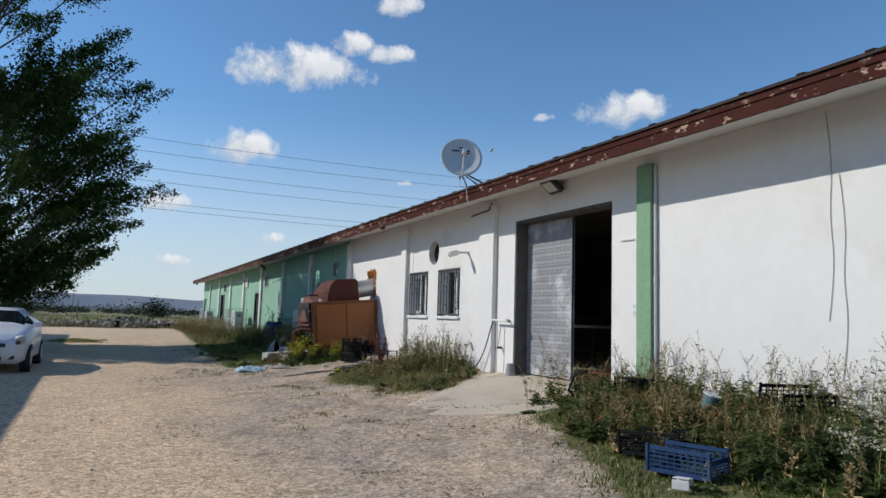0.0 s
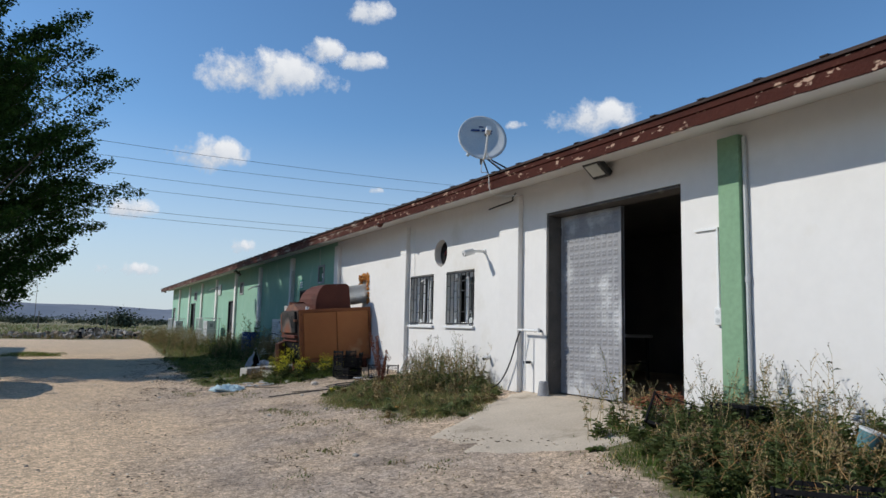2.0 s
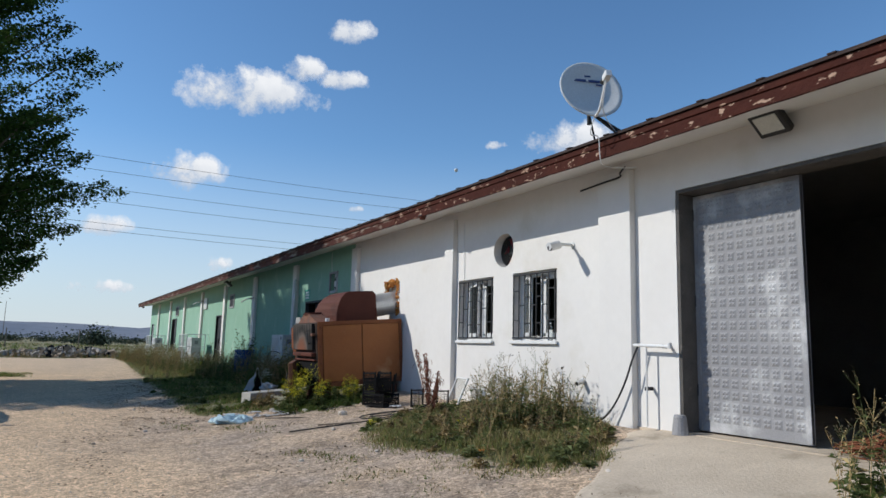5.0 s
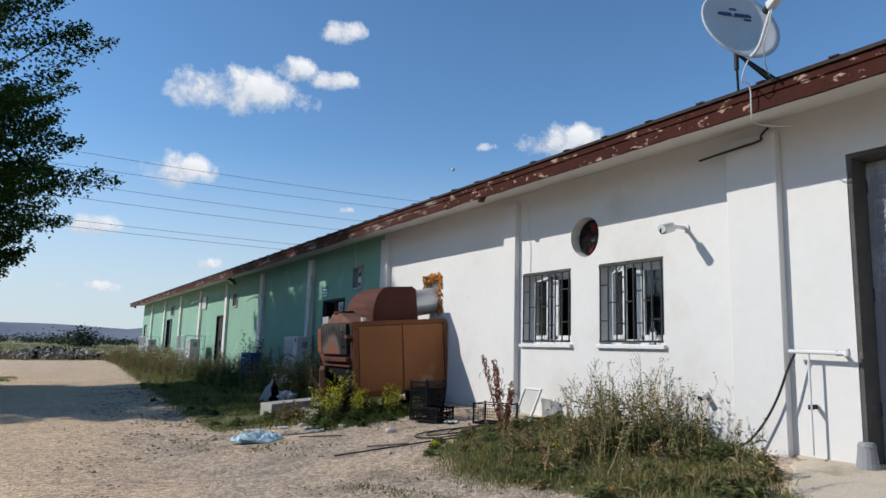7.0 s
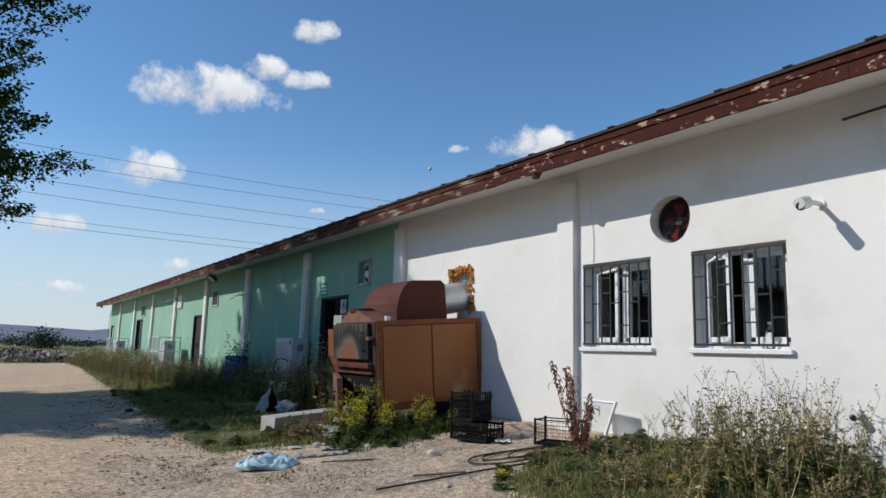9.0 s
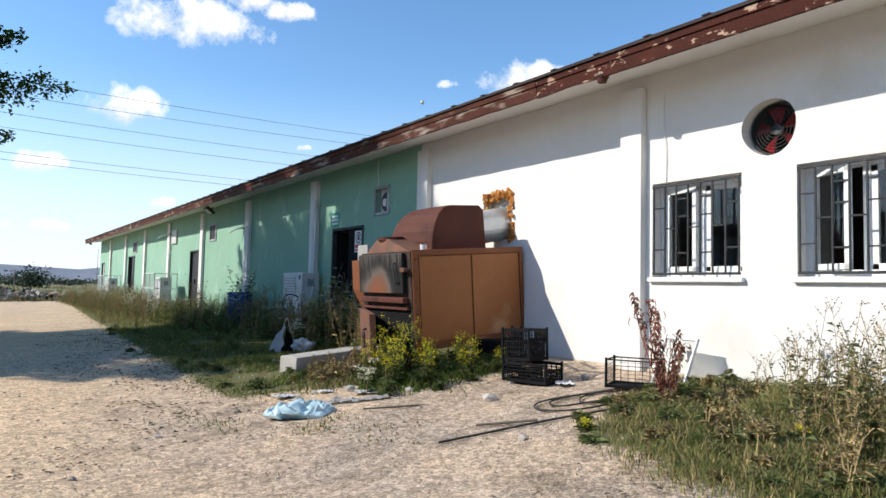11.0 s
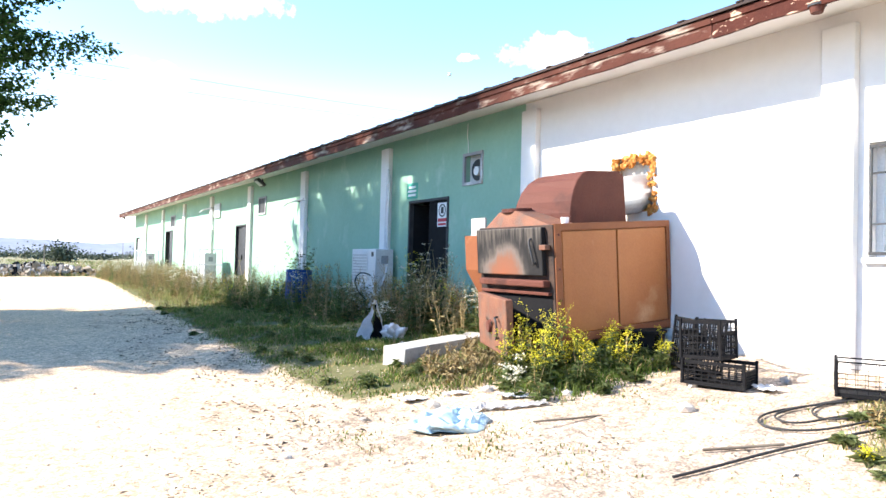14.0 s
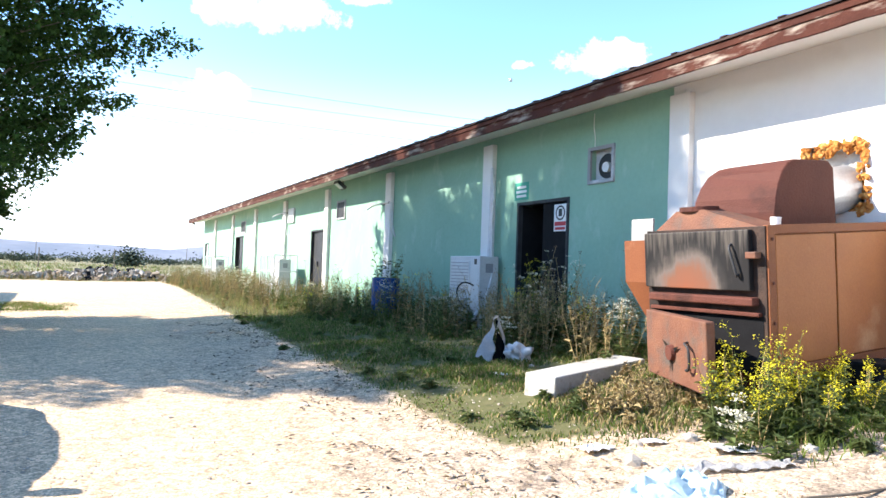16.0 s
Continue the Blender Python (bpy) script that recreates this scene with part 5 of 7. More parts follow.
def small_things():
    b = thing("bucket", "teal plastic bucket lying in the weeds", "bucket", gz(6.3, 6.35, 0.22), 30, rx=20)
    bm = bmesh.new()
    add_tube(bm, (0, 0, 0), (0, 0, 0.14), 0.07, 0.085, 22)
    part("shell", bm, surface("teal_plastic", (0.08, 0.19, 0.21), (0.1, 0.23, 0.25), 5, 0.45, 0, 50), b)
    part("rim", tube((0, 0, 0.13), (0, 0, 0.145), 0.09, sides=22), GREY_PLASTIC, b)
    w = thing("bracket", "white metal bracket lying beside the blue crate", "bracket", gz(4.87, 5.27, 0.02), 35)
    part("top_face", box((-0.1, -0.06, 0.06), (0.08, 0.06, 0.068), 0.003, Matrix.Rotation(radians(8), 4, "Y")), PVC, w)
    part("front_face", box((-0.108, -0.06, 0.0), (-0.1, 0.06, 0.068), 0.003), PVC, w)
    part("back_face", box((0.07, -0.06, 0.0), (0.08, 0.06, 0.055), 0.003), PVC, w)
    # leaning glazed frame
    g = thing("glass_panel", "white framed glass panel leaning on the wall", "panel", (6.74, 15.3, 0.38), 84, rx=24)
    bm = bmesh.new()
    for p in (((-0.2, -0.015, 0), (-0.175, 0.015, 0.5)), ((0.175, -0.015, 0), (0.2, 0.015, 0.5)), ((-0.2, -0.016, 0), (0.2, 0.016, 0.025)), ((-0.2, -0.016, 0.475), (0.2, 0.016, 0.5))):
        add_box(bm, *p, 0.004)
    part("frame", bm, PVC, g)
    part("pane", box((-0.18, -0.004, 0.02), (0.18, 0.004, 0.48), 0), GLASS, g)
    # the crumpled film
    bag = thing("plastic_bag", "crumpled pale blue plastic bag on the gravel", "bag", gz(3.92, 17.2, 0.0), -8)
    bm = bmesh.new()
    bmesh.ops.create_icosphere(bm, subdivisions=5, radius=0.35)
    for v in bm.verts:
        q = v.co.copy()
        v.co = Vector((q.x * (1.0 + 0.5 * noise.noise(q * 2.5)), q.y * (0.6 + 0.5 * noise.noise(q * 3 + Vector((5, 0, 0)))), 0))
        ridge = 0.45 + abs(noise.noise(q * 6)) + 0.8 * abs(noise.noise(q * 13))
        v.co.z = 0.004 if q.z <= 0 else 0.012 + 0.13 * ridge * min(1.0, q.z * 4.5) * (0.75 + 0.6 * noise.noise(q * 2))
    part("film", bm, BAG, bag, smooth=True)
    rb = thing("film_strip", "twisted strip of whitish plastic film on the gravel", "plastic strip", gz(4.3, 17.3))
    bm = bmesh.new()
    line = [(3.86, 17.08), (3.98, 17.28), (4.08, 17.4), (4.2, 17.42), (4.36, 17.37), (4.52, 17.26), (4.66, 17.18), (4.8, 17.12)]
    rows = []
    for k in range(57):
        u = k / 8
        i = min(6, int(u))
        c = Vector(line[i]).lerp(Vector(line[i + 1]), u - i)
        d = (Vector(line[i + 1]) - Vector(line[i])).normalized()
        w = 0.055 + 0.03 * noise.noise((u * 1.7, 0, 3))
        row = []
        for j in range(7):
            q = c + Vector((-d.y, d.x)) * w * (j / 3 - 1)
            h = 0.012 + 0.05 * abs(noise.noise((u * 1.4, j * 0.9, 1))) + 0.02 * noise.noise((u * 6, j * 1.3, 2))
            row.append(bm.verts.new((q.x - 4.3, q.y - 17.3, ground_z(q.x, q.y) - ground_z(4.3, 17.3) + max(0.004, h))))
        rows.append(row)
    for a, b in zip(rows, rows[1:]):
        for j in range(6):
            bm.faces.new((a[j], a[j + 1], b[j + 1], b[j]))
    bmesh.ops.solidify(bm, geom=bm.faces[:], thickness=0.002)
    part("film", bm, SACK, rb, smooth=True)
    # the long pale beam
    bl = thing("concrete_beam", "long pale concrete beam lying in the grass", "beam", (4.72, 19.55, 0.07), 14)
    bm = bmesh.new()
    add_box(bm, (0.0, -0.18, 0.0), (1.5, 0.18, 0.27), 0.012)
    bmesh.ops.subdivide_edges(bm, edges=bm.edges[:], cuts=3, use_grid_fill=True)
    for v in bm.verts:
        v.co += Vector((0, 0, 1)) * (0.05 * v.co.x) + 0.008 * noise.noise_vector(v.co * 5)
    part("beam", bm, surface("whitish_concrete", (0.46, 0.44, 0.4), (0.36, 0.34, 0.3), 3, 0.9, 0.4, 40, third=(0.25, 0.22, 0.17), patch=4, cover=(0.55, 0.7)), bl)
    # sacking with a black mouth
    sk = thing("sack", "torn white and black plastic sack", "sack", gz(5.38, 21.35, 0.0), 10)
    # two limp flaps propped against each other, a black lining between them and a crumpled end
    def flap(top, foot_a, foot_b, seed):
        bm = bmesh.new()
        rows = []
        for i in range(13):
            u = i / 12
            row = []
            for j in range(9):
                w = j / 8
                p = Vector(top).lerp(Vector(foot_a).lerp(Vector(foot_b), w), u ** 0.85) + Vector((0, 0.05 * (w - 0.5) * (1 - u), 0))
                q = p * 7 + Vector((seed, 0, 0))
                row.append(bm.verts.new((p.x + 0.05 * noise.noise(q), p.y + 0.05 * noise.noise(q + Vector((9, 0, 0))), max(0.004, p.z + 0.05 * noise.noise(q * 1.6) * u))))
            rows.append(row)
        for p, q in zip(rows, rows[1:]):
            for j in range(8):
                bm.faces.new((p[j], p[j + 1], q[j + 1], q[j]))
        bmesh.ops.solidify(bm, geom=bm.faces[:], thickness=0.004)
        return bm
    part("cover", flap((0.02, 0.0, 0.56), (-0.24, 0.06, 0.1), (-0.14, -0.16, 0.05), 1), SACK, sk, smooth=True)
    part("cover", flap((0.03, 0.0, 0.56), (0.1, -0.2, 0.02), (0.24, -0.02, 0.0), 4), SACK, sk, smooth=True)
    part("lining", flap((0.02, -0.02, 0.5), (-0.16, -0.14, 0.0), (0.12, -0.16, 0.0), 7), BLACK_PLASTIC, sk, "black plastic lining", smooth=True)
    bm = bmesh.new()
    bmesh.ops.create_icosphere(bm, subdivisions=4, radius=0.15)
    for v in bm.verts:
        q = v.co.copy()
        v.co *= 0.75 + 0.9 * abs(noise.noise(q * 9)) + 0.4 * noise.noise(q * 20)
        v.co.z = max(0.0, v.co.z + 0.1)
        v.co += Vector((0.2, -0.2, 0))
    part("crumpled_end", bm, SACK, sk, smooth=True)
    # hoses on the ground
    h = thing("hose", "tangled black irrigation hose on the gravel", "hose", (5.9, 15.6, 0.0))

    def path(pts):
        return [(x - 5.9, y - 15.6, ground_z(x, y) + 0.02) for x, y in pts]
    line_tube("hose_line", path([(4.29, 15.48), (4.6, 15.4), (5.0, 15.33), (5.35, 15.2), (5.9, 15.0), (6.3, 14.95)]), 0.009, RUBBER, h)
    line_tube("hose_line", path([(6.5, 15.3), (6.1, 15.55), (5.6, 15.78), (5.33, 15.62), (5.45, 15.32), (5.9, 15.15), (6.4, 15.05)]), 0.008, RUBBER, h)
    line_tube("hose_line", path([(6.4, 15.1), (5.9, 15.35), (5.5, 15.48), (5.6, 15.72), (6.0, 15.62), (6.5, 15.4)]), 0.008, RUBBER, h)
    line_tube("hose_line", path([(6.5, 15.2), (6.0, 15.2), (5.7, 15.4), (5.9, 15.6), (6.3, 15.5), (6.6, 15.3)]), 0.007, RUBBER, h)
    line_tube("hose_line", path([(4.75, 15.62), (5.0, 15.45), (5.15, 15.33)]), 0.01, BARK, h)
    t = thing("twig", "long dry stick lying on the gravel", "stick", gz(4.6, 16.6, 0.01))
    line_tube("stem", [(-0.3, 0.1, 0.01), (0.0, 0, 0.02), (0.25, 0.02, 0.015), (0.5, -0.05, 0.01)], 0.008, BARK, t)
    # jar beside the door
    j = thing("can", "small dull grey metal can at the doorway", "can", (7.05, 11.2, 0.46))
    part("body", tube((0, 0, 0), (0, 0, 0.17), 0.085, 0.065, 16), SHEET_STEEL, j)
    part("lid", tube((0, 0, 0.17), (0, 0, 0.2), 0.07, 0.055, 14), SHEET_STEEL, j)
    # tangled wire in the doorway
    wr = thing("wire_tangle", "rusty wire tangle lying in the doorway", "wire", (7.3, 9.25, 0.47))
    rnd = random.Random(9)
    for k in range(22):
        pts = []
        for _ in range(9):
            u = rnd.uniform(-0.6, 0.5)
            pts.append((rnd.uniform(-0.2, 0.3), u, rnd.uniform(0.0, 0.32 * (1 - abs(u + 0.05) * 1.3))))
        line_tube("wire", pts, 0.006, DEAD_BROWN, wr, sides=1)
    # indoor things seen through the doorway
    tb = thing("workbench", "dark workbench in the dim hall", "table", (10.6, 14.0, 0.47))
    part("tabletop", box((-0.4, -1.0, 0.8), (0.4, 1.0, 0.86), 0.008), GREY_PLASTIC, tb)
    for x in (-0.35, 0.3):
        for y in (-0.95, 0.9):
            part("leg", box((x, y, 0), (x + 0.05, y + 0.05, 0.8), 0.004), IRON, tb)
    part("shelf", box((-0.36, -0.95, 0.3), (0.36, 0.95, 0.33), 0.004), IRON, tb)
    sc = thing("notice_board", "large dark board on the hall's rear partition", "board", (13.0, 17.0, 1.6))
    part("panel", box((-0.04, -0.8, 0), (0.0, 0.8, 0.95), 0.006), BLACK, sc)


small_things()
# indoor shade comes partly from the darkened plaster colour
tagged(part("wall_hall_rear", box((13.0, START_Y, 0.47), (13.2, SEAM - 0.1, 3.6), 0), GLOOM_PLASTER), "plaster partition darkened for the gloom of the hall", "wall", kind="structure")


def car():
    c = thing("car", "small white hatchback parked in the shade", "car", (-1.38, 20.45, ground_z(-1.38, 20.45)))
    # half-width, underside, shoulder and roof line along its length, nose towards the yard
    ky = [-2.0, -1.93, -1.75, -1.35, -0.95, -0.5, -0.1, 0.3, 1.0, 1.5, 1.8, 1.98]
    lines = {"w": [0.5, 0.66, 0.79, 0.85, 0.87, 0.87, 0.87, 0.87, 0.86, 0.83, 0.77, 0.64], "low": [0.34, 0.22, 0.18, 0.18, 0.18, 0.18, 0.18, 0.18, 0.18, 0.2, 0.26, 0.38],
             "belt": [0.6, 0.71, 0.83, 0.93, 0.99, 1.01, 1.02, 1.03, 1.04, 1.05, 1.02, 0.88], "top": [0.6, 0.71, 0.83, 0.93, 1.0, 1.17, 1.31, 1.36, 1.35, 1.28, 1.14, 0.88]}
    ys = np.linspace(-2.0, 1.98, 57)
    kern = np.array((1, 2, 3, 2, 1)) / 9
    sm = {}
    for key, vals in lines.items():
        raw = np.interp(ys, ky, vals)
        sm[key] = np.convolve(np.pad(raw, 2, mode="edge"), kern, "valid")
    body_bm, glass_bm = bmesh.new(), bmesh.new()
    rings = []
    for i, y in enumerate(ys):
        w, low, belt, top = (float(sm[k][i]) for k in ("w", "low", "belt", "top"))
        k = min(1.0, max(0.0, (top - belt) / 0.42))
        half = [(0.0, low), (0.8 * w, low), (0.975 * w, low + 0.1), (w, low + 0.5 * (belt - low)), (0.975 * w, belt - 0.05), (0.91 * w, belt + 0.005),
                (0.76 * w + (0.56 - 0.76 * w) * k, belt + 0.02 + (top - belt - 0.07) * max(0, k) if k > 0.02 else belt + 0.02), (0.5 * w, top + 0.028), (0.25 * w, top + 0.036), (0.0, top + 0.04)]
        rings.append([(x, float(y), z) for x, z in half] + [(-x, float(y), z) for x, z in half[-2:0:-1]])
    count = len(rings[0])
    side_seg, top_seg = (5, count - 6), (6, 7, 8, 9, 10, 11)
    for i in range(len(ys) - 1):
        mid = (ys[i] + ys[i + 1]) / 2
        for j in range(count):
            q = [rings[i][j], rings[i][(j + 1) % count], rings[i + 1][(j + 1) % count], rings[i + 1][j]]
            glazed = (j in side_seg and -0.55 < mid < 1.5 and abs(mid - 0.4) > 0.05) or (j in top_seg and (-0.88 < mid < -0.12 or 1.42 < mid < 1.8))
            target = glass_bm if glazed else body_bm
            target.faces.new([target.verts.new(p) for p in q])
    for ring in (rings[0], rings[-1]):
        body_bm.faces.new([body_bm.verts.new(p) for p in ring])
    for target in (body_bm, glass_bm):
        bmesh.ops.remove_doubles(target, verts=target.verts, dist=0.0004)
        bmesh.ops.recalc_face_normals(target, faces=target.faces)
    body = part("body", body_bm, CAR_PAINT, c, smooth=True)
    part("window", glass_bm, CAR_GLASS, c, "dark tinted glass", smooth=True)
    for s in (-1, 1):
        for y in (-1.3, 1.25):
            wheel = part("wheel", tube((s * 0.68, y, 0.3), (s * 0.875, y, 0.3), 0.3, sides=28), RUBBER, c)
            part("rim", tube((s * 0.87, y, 0.3), (s * 0.885, y, 0.3), 0.19, 0.17, 18), GALV, wheel)
        bm = bmesh.new()
        bmesh.ops.create_icosphere(bm, subdivisions=3, radius=1)
        bmesh.ops.transform(bm, matrix=Matrix.Translation((s * 0.64, -1.74, 0.68)) @ Matrix.Rotation(radians(s * 38), 4, "Z") @ Matrix.Rotation(radians(-24), 4, "X") @ Matrix.Diagonal((0.13, 0.24, 0.1, 1)), verts=bm.verts)
        lamp = part("headlight", bm, GREY_PLASTIC, c, "swept-back clear headlight", smooth=True)
        part("bulb", tube((s * 0.66, -1.9, 0.66), (s * 0.67, -1.93, 0.655), 0.045, sides=14), CAR_GLASS, lamp)
        mir = part("mirror", box((s * 0.9 - 0.09, -0.78, 0.96), (s * 0.9 + 0.09, -0.66, 1.08), 0.03), CAR_PAINT, c)
        part("fog_recess", box((s * 0.5 - 0.14, -1.97, 0.3), (s * 0.5 + 0.12, -1.88, 0.38), 0.01), BLACK, c)
    part("grille", box((-0.45, -2.03, 0.56), (0.45, -1.95, 0.64), 0.01), BLACK, c)
    part("lower_intake", box((-0.4, -2.02, 0.27), (0.4, -1.94, 0.36), 0.01), BLACK, c)
    pl = part("number_plate", box((-0.26, -2.035, 0.38), (0.26, -2.02, 0.49), 0.004), PVC, c)
    for k in range(6):
        part("lettering", box((-0.2 + k * 0.07, -2.038, 0.4), (-0.16 + k * 0.07, -2.0352, 0.47), 0), BLACK, pl)


car()
# ---- plants ----
class Soup:
    """Collects many small leaves, blades and stems into one mesh."""

    def __init__(self, seed):
        self.v, self.f, self.m, self.r = [], [], [], random.Random(seed)

    def poly(self, pts, mat):
        n = len(self.v)
        self.v.extend(pts)
        self.f.append(tuple(range(n, n + len(pts))))
        self.m.append(mat)

    def blade(self, x, y, z, h, w, lean, mat):
        r = self.r
        a, b = r.uniform(0, 6.283), r.uniform(0, 6.283)
        cx, sx = math.cos(a) * w, math.sin(a) * w
        lx, ly = math.cos(b) * lean * h, math.sin(b) * lean * h
        n = len(self.v)
        self.v += [(x - cx, y - sx, z), (x + cx, y + sx, z), (x + lx * 0.35 + cx * 0.7, y + ly * 0.35 + sx * 0.7, z + h * 0.6), (x + lx * 0.35 - cx * 0.7, y + ly * 0.35 - sx * 0.7, z + h * 0.6), (x + lx, y + ly, z + h * 0.97)]
        self.f += [(n, n + 1, n + 2, n + 3), (n + 3, n + 2, n + 4)]
        self.m += [mat, mat]

    def stem(self, pts, w, mat):
        """A thin three-sided stalk through pts."""
        n = len(self.v)
        k = len(pts)
        for i, p in enumerate(pts):
            ww = w * (1 - 0.6 * i / max(1, k - 1))
            for a in (0, 2.094, 4.189):
                self.v.append((p[0] + ww * math.cos(a), p[1] + ww * math.sin(a), p[2]))
        for i in range(k - 1):
            for j in range(3):
                q = (j + 1) % 3
                self.f.append((n + i * 3 + j, n + i * 3 + q, n + i * 3 + 3 + q, n + i * 3 + 3 + j))
                self.m.append(mat)

    def leaf(self, p, way, length, width, mat, droop=0.2):
        r = self.r
        d = Vector(way).normalized()
        side = d.cross(Vector((r.uniform(-0.5, 0.5), r.uniform(-0.5, 0.5), 1))).normalized() * width
        p = Vector(p)
        mid, tip = p + d * length * 0.5, p + d * length - Vector((0, 0, droop * length))
        fold = Vector((0, 0, width * 0.35))
        n = len(self.v)
        self.v += [tuple(p), tuple(mid + side + fold), tuple(tip), tuple(mid - side + fold)]
        self.f += [(n, n + 1, n + 2), (n, n + 2, n + 3)]
        self.m += [mat, mat]

    def puff(self, p, size, count, mat, flat=0.4):
        """A flower head of small petals."""
        r = self.r
        for _ in range(count):
            o = Vector((r.gauss(0, size), r.gauss(0, size), r.gauss(0, size * flat)))
            self.leaf(Vector(p) + o, (r.uniform(-1, 1), r.uniform(-1, 1), r.uniform(-0.2, 0.8)), size * 0.9, size * 0.4, mat, 0)

    def link(self, name, materials, label, category, kind="stuff", parent=None):
        me = bpy.data.meshes.new(name)
        me.from_pydata(self.v, [], self.f)
        for mt in materials:
            me.materials.append(mt)
        me.polygons.foreach_set("material_index", self.m)
        ob = new(name, me)
        if parent:
            ob.parent = parent
        return tagged(ob, label, category, kind=kind)


def weed(s, x, y, h, kind):
    """One weed. Materials: 0 leaf, 1 straw, 2 yellow, 3 cream, 4 dark seed, 5 grass."""
    r = s.r
    z = ground_z(min(x, 7.15), y)
    stems = {"leafy": 3, "stalk": 2, "mustard": 5, "cream": 4, "dry": 4, "umbel": 1}[kind]
    for _ in range(stems):
        a, lean = r.uniform(0, 6.283), r.uniform(0.05, 0.35)
        hh = h * r.uniform(0.65, 1.05)
        bend = r.uniform(-0.12, 0.12) * hh
        top = (x + math.cos(a) * lean * hh, y + math.sin(a) * lean * hh, z + hh)
        if top[0] > 7.05:
            top = (7.05 - r.uniform(0, 0.1), top[1], top[2])
        pts = [(x + (top[0] - x) * t + bend * math.sin(t * 3.1), y + (top[1] - y) * t, z - 0.02 + (top[2] - z) * t) for t in (0, 0.35, 0.7, 1)]
        green = kind in ("leafy", "mustard", "cream") or (kind == "stalk" and r.random() < 0.6)
        s.stem(pts, 0.005 if kind != "stalk" else 0.004, 0 if green and r.random() < 0.7 else 1)
        at = lambda t: Vector(pts[int(t * 2.999)]).lerp(Vector(pts[int(t * 2.999) + 1]), (t * 2.999) % 1)
        leaves = {"leafy": 20, "stalk": 7, "mustard": 12, "cream": 12, "dry": 7, "umbel": 4}[kind]
        for _ in range(leaves):
            t = r.uniform(0.05, 0.92)
            b = r.uniform(0, 6.283)
            size = r.uniform(0.04, 0.1) * (1.25 - t * 0.75)
            s.leaf(at(t), (math.cos(b), math.sin(b), r.uniform(-0.1, 0.7)), size * (1.2 if kind != "leafy" else 1.35), size * 0.26, 1 if kind == "dry" or (kind == "stalk" and r.random() < 0.25) else 0)
        for _ in range({"stalk": 6, "dry": 6, "leafy": 2, "mustard": 5, "cream": 5, "umbel": 0}[kind]):
            t = r.uniform(0.5, 1)
            b = r.uniform(0, 6.283)
            p, ln = at(t), r.uniform(0.08, 0.22) * min(1, h)
            q = p + Vector((math.cos(b) * ln * 0.6, math.sin(b) * ln * 0.6, ln * 0.8))
            if q.x > 7.1:
                q.x = 7.08
            s.stem([tuple(p), tuple(q)], 0.0025, 0 if green else 1)
            if kind == "mustard":
                s.puff(q, 0.015, 8, 2, 0.8)
            elif kind == "cream":
                s.puff(q, 0.024, 9, 3, 0.3)
            elif kind in ("stalk", "dry"):
                for u in (0.4, 0.7, 1.0):
                    s.leaf(p.lerp(q, u), (r.uniform(-1, 1), r.uniform(-1, 1), 0.5), 0.025, 0.007, 1 if r.random() < 0.6 else 4, 0)
        if kind == "umbel":
            s.puff(pts[-1], 0.02, 16, 4, 0.5)
        elif kind == "mustard":
            s.puff(pts[-1], 0.019, 11, 2, 0.8)
        elif kind == "cream":
            s.puff(pts[-1], 0.03, 12, 3, 0.3)


# drier yellow-green copies of GRASS and WEED, made paler to carry the sunlight
SUNLIT_GRASS = surface("yellow_green_sunlit_grass", (0.15, 0.185, 0.055), (0.22, 0.23, 0.085), 0.9, 0.65, 0, 20, per="island", spec=0.2)
SUNLIT_WEED = surface("grey_green_sunlit_weed_leaf", (0.105, 0.14, 0.05), (0.16, 0.18, 0.075), 1.2, 0.6, 0, 20, per="island", spec=0.2)
for leafy in (SUNLIT_GRASS, SUNLIT_WEED):
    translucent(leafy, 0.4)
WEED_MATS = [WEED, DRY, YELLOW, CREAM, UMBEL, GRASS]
SUNLIT_MATS = [SUNLIT_WEED, DRY, YELLOW, CREAM, UMBEL, SUNLIT_GRASS]


def patch(name, label, seed, inside, bounds, grass, weeds, grass_h=(0.05, 0.16), dry=0.2, mats=None, wide=(0.004, 0.008)):
    """A weed bed: grass blades and weeds scattered where inside(x, y) gives a density."""
    s = Soup(seed)
    r = s.r
    x0, x1, y0, y1 = bounds
    done = 0
    tries = 0
    while done < grass and tries < grass * 12:
        tries += 1
        x, y = r.uniform(x0, x1), r.uniform(y0, y1)
        k = inside(x, y) * (0.5 + 0.9 * noise.noise((x * 1.3, y * 1.3, seed)) + 0.5 * noise.noise((x * 4.1, y * 4.1, seed)))
        if r.random() < k:
            done += 1
            s.blade(x, y, ground_z(min(x, 7.15), y) - 0.005, r.uniform(*grass_h) * (0.3 + 0.8 * min(1, k)), r.uniform(*wide), r.uniform(0.1, 0.9), 1 if r.random() < dry else 5)
    for kind, count, h0, h1, power in weeds:
        made = tries = 0
        while made < count and tries < count * 40:
            tries += 1
            x, y = r.uniform(x0, x1), r.uniform(y0, y1)
            k = inside(x, y)
            if r.random() < k ** power:
                made += 1
                weed(s, x, y, r.uniform(h0, h1) * (0.55 + 0.45 * min(1, k)), kind)
    return s.link(name, mats or WEED_MATS, label, "weeds")


def bed_start(x, y):
    edge = 5.0 + 0.35 * noise.noise((y * 0.8, 0, 2)) + (0.8 * max(0, y - 7.3) if y > 7.3 else 0) + 0.25 * max(0, 4.5 - y)
    return smooth_step(edge, edge + 0.9, x) * (1 - smooth_step(8.3, 8.75, y)) if x < 7.08 else 0


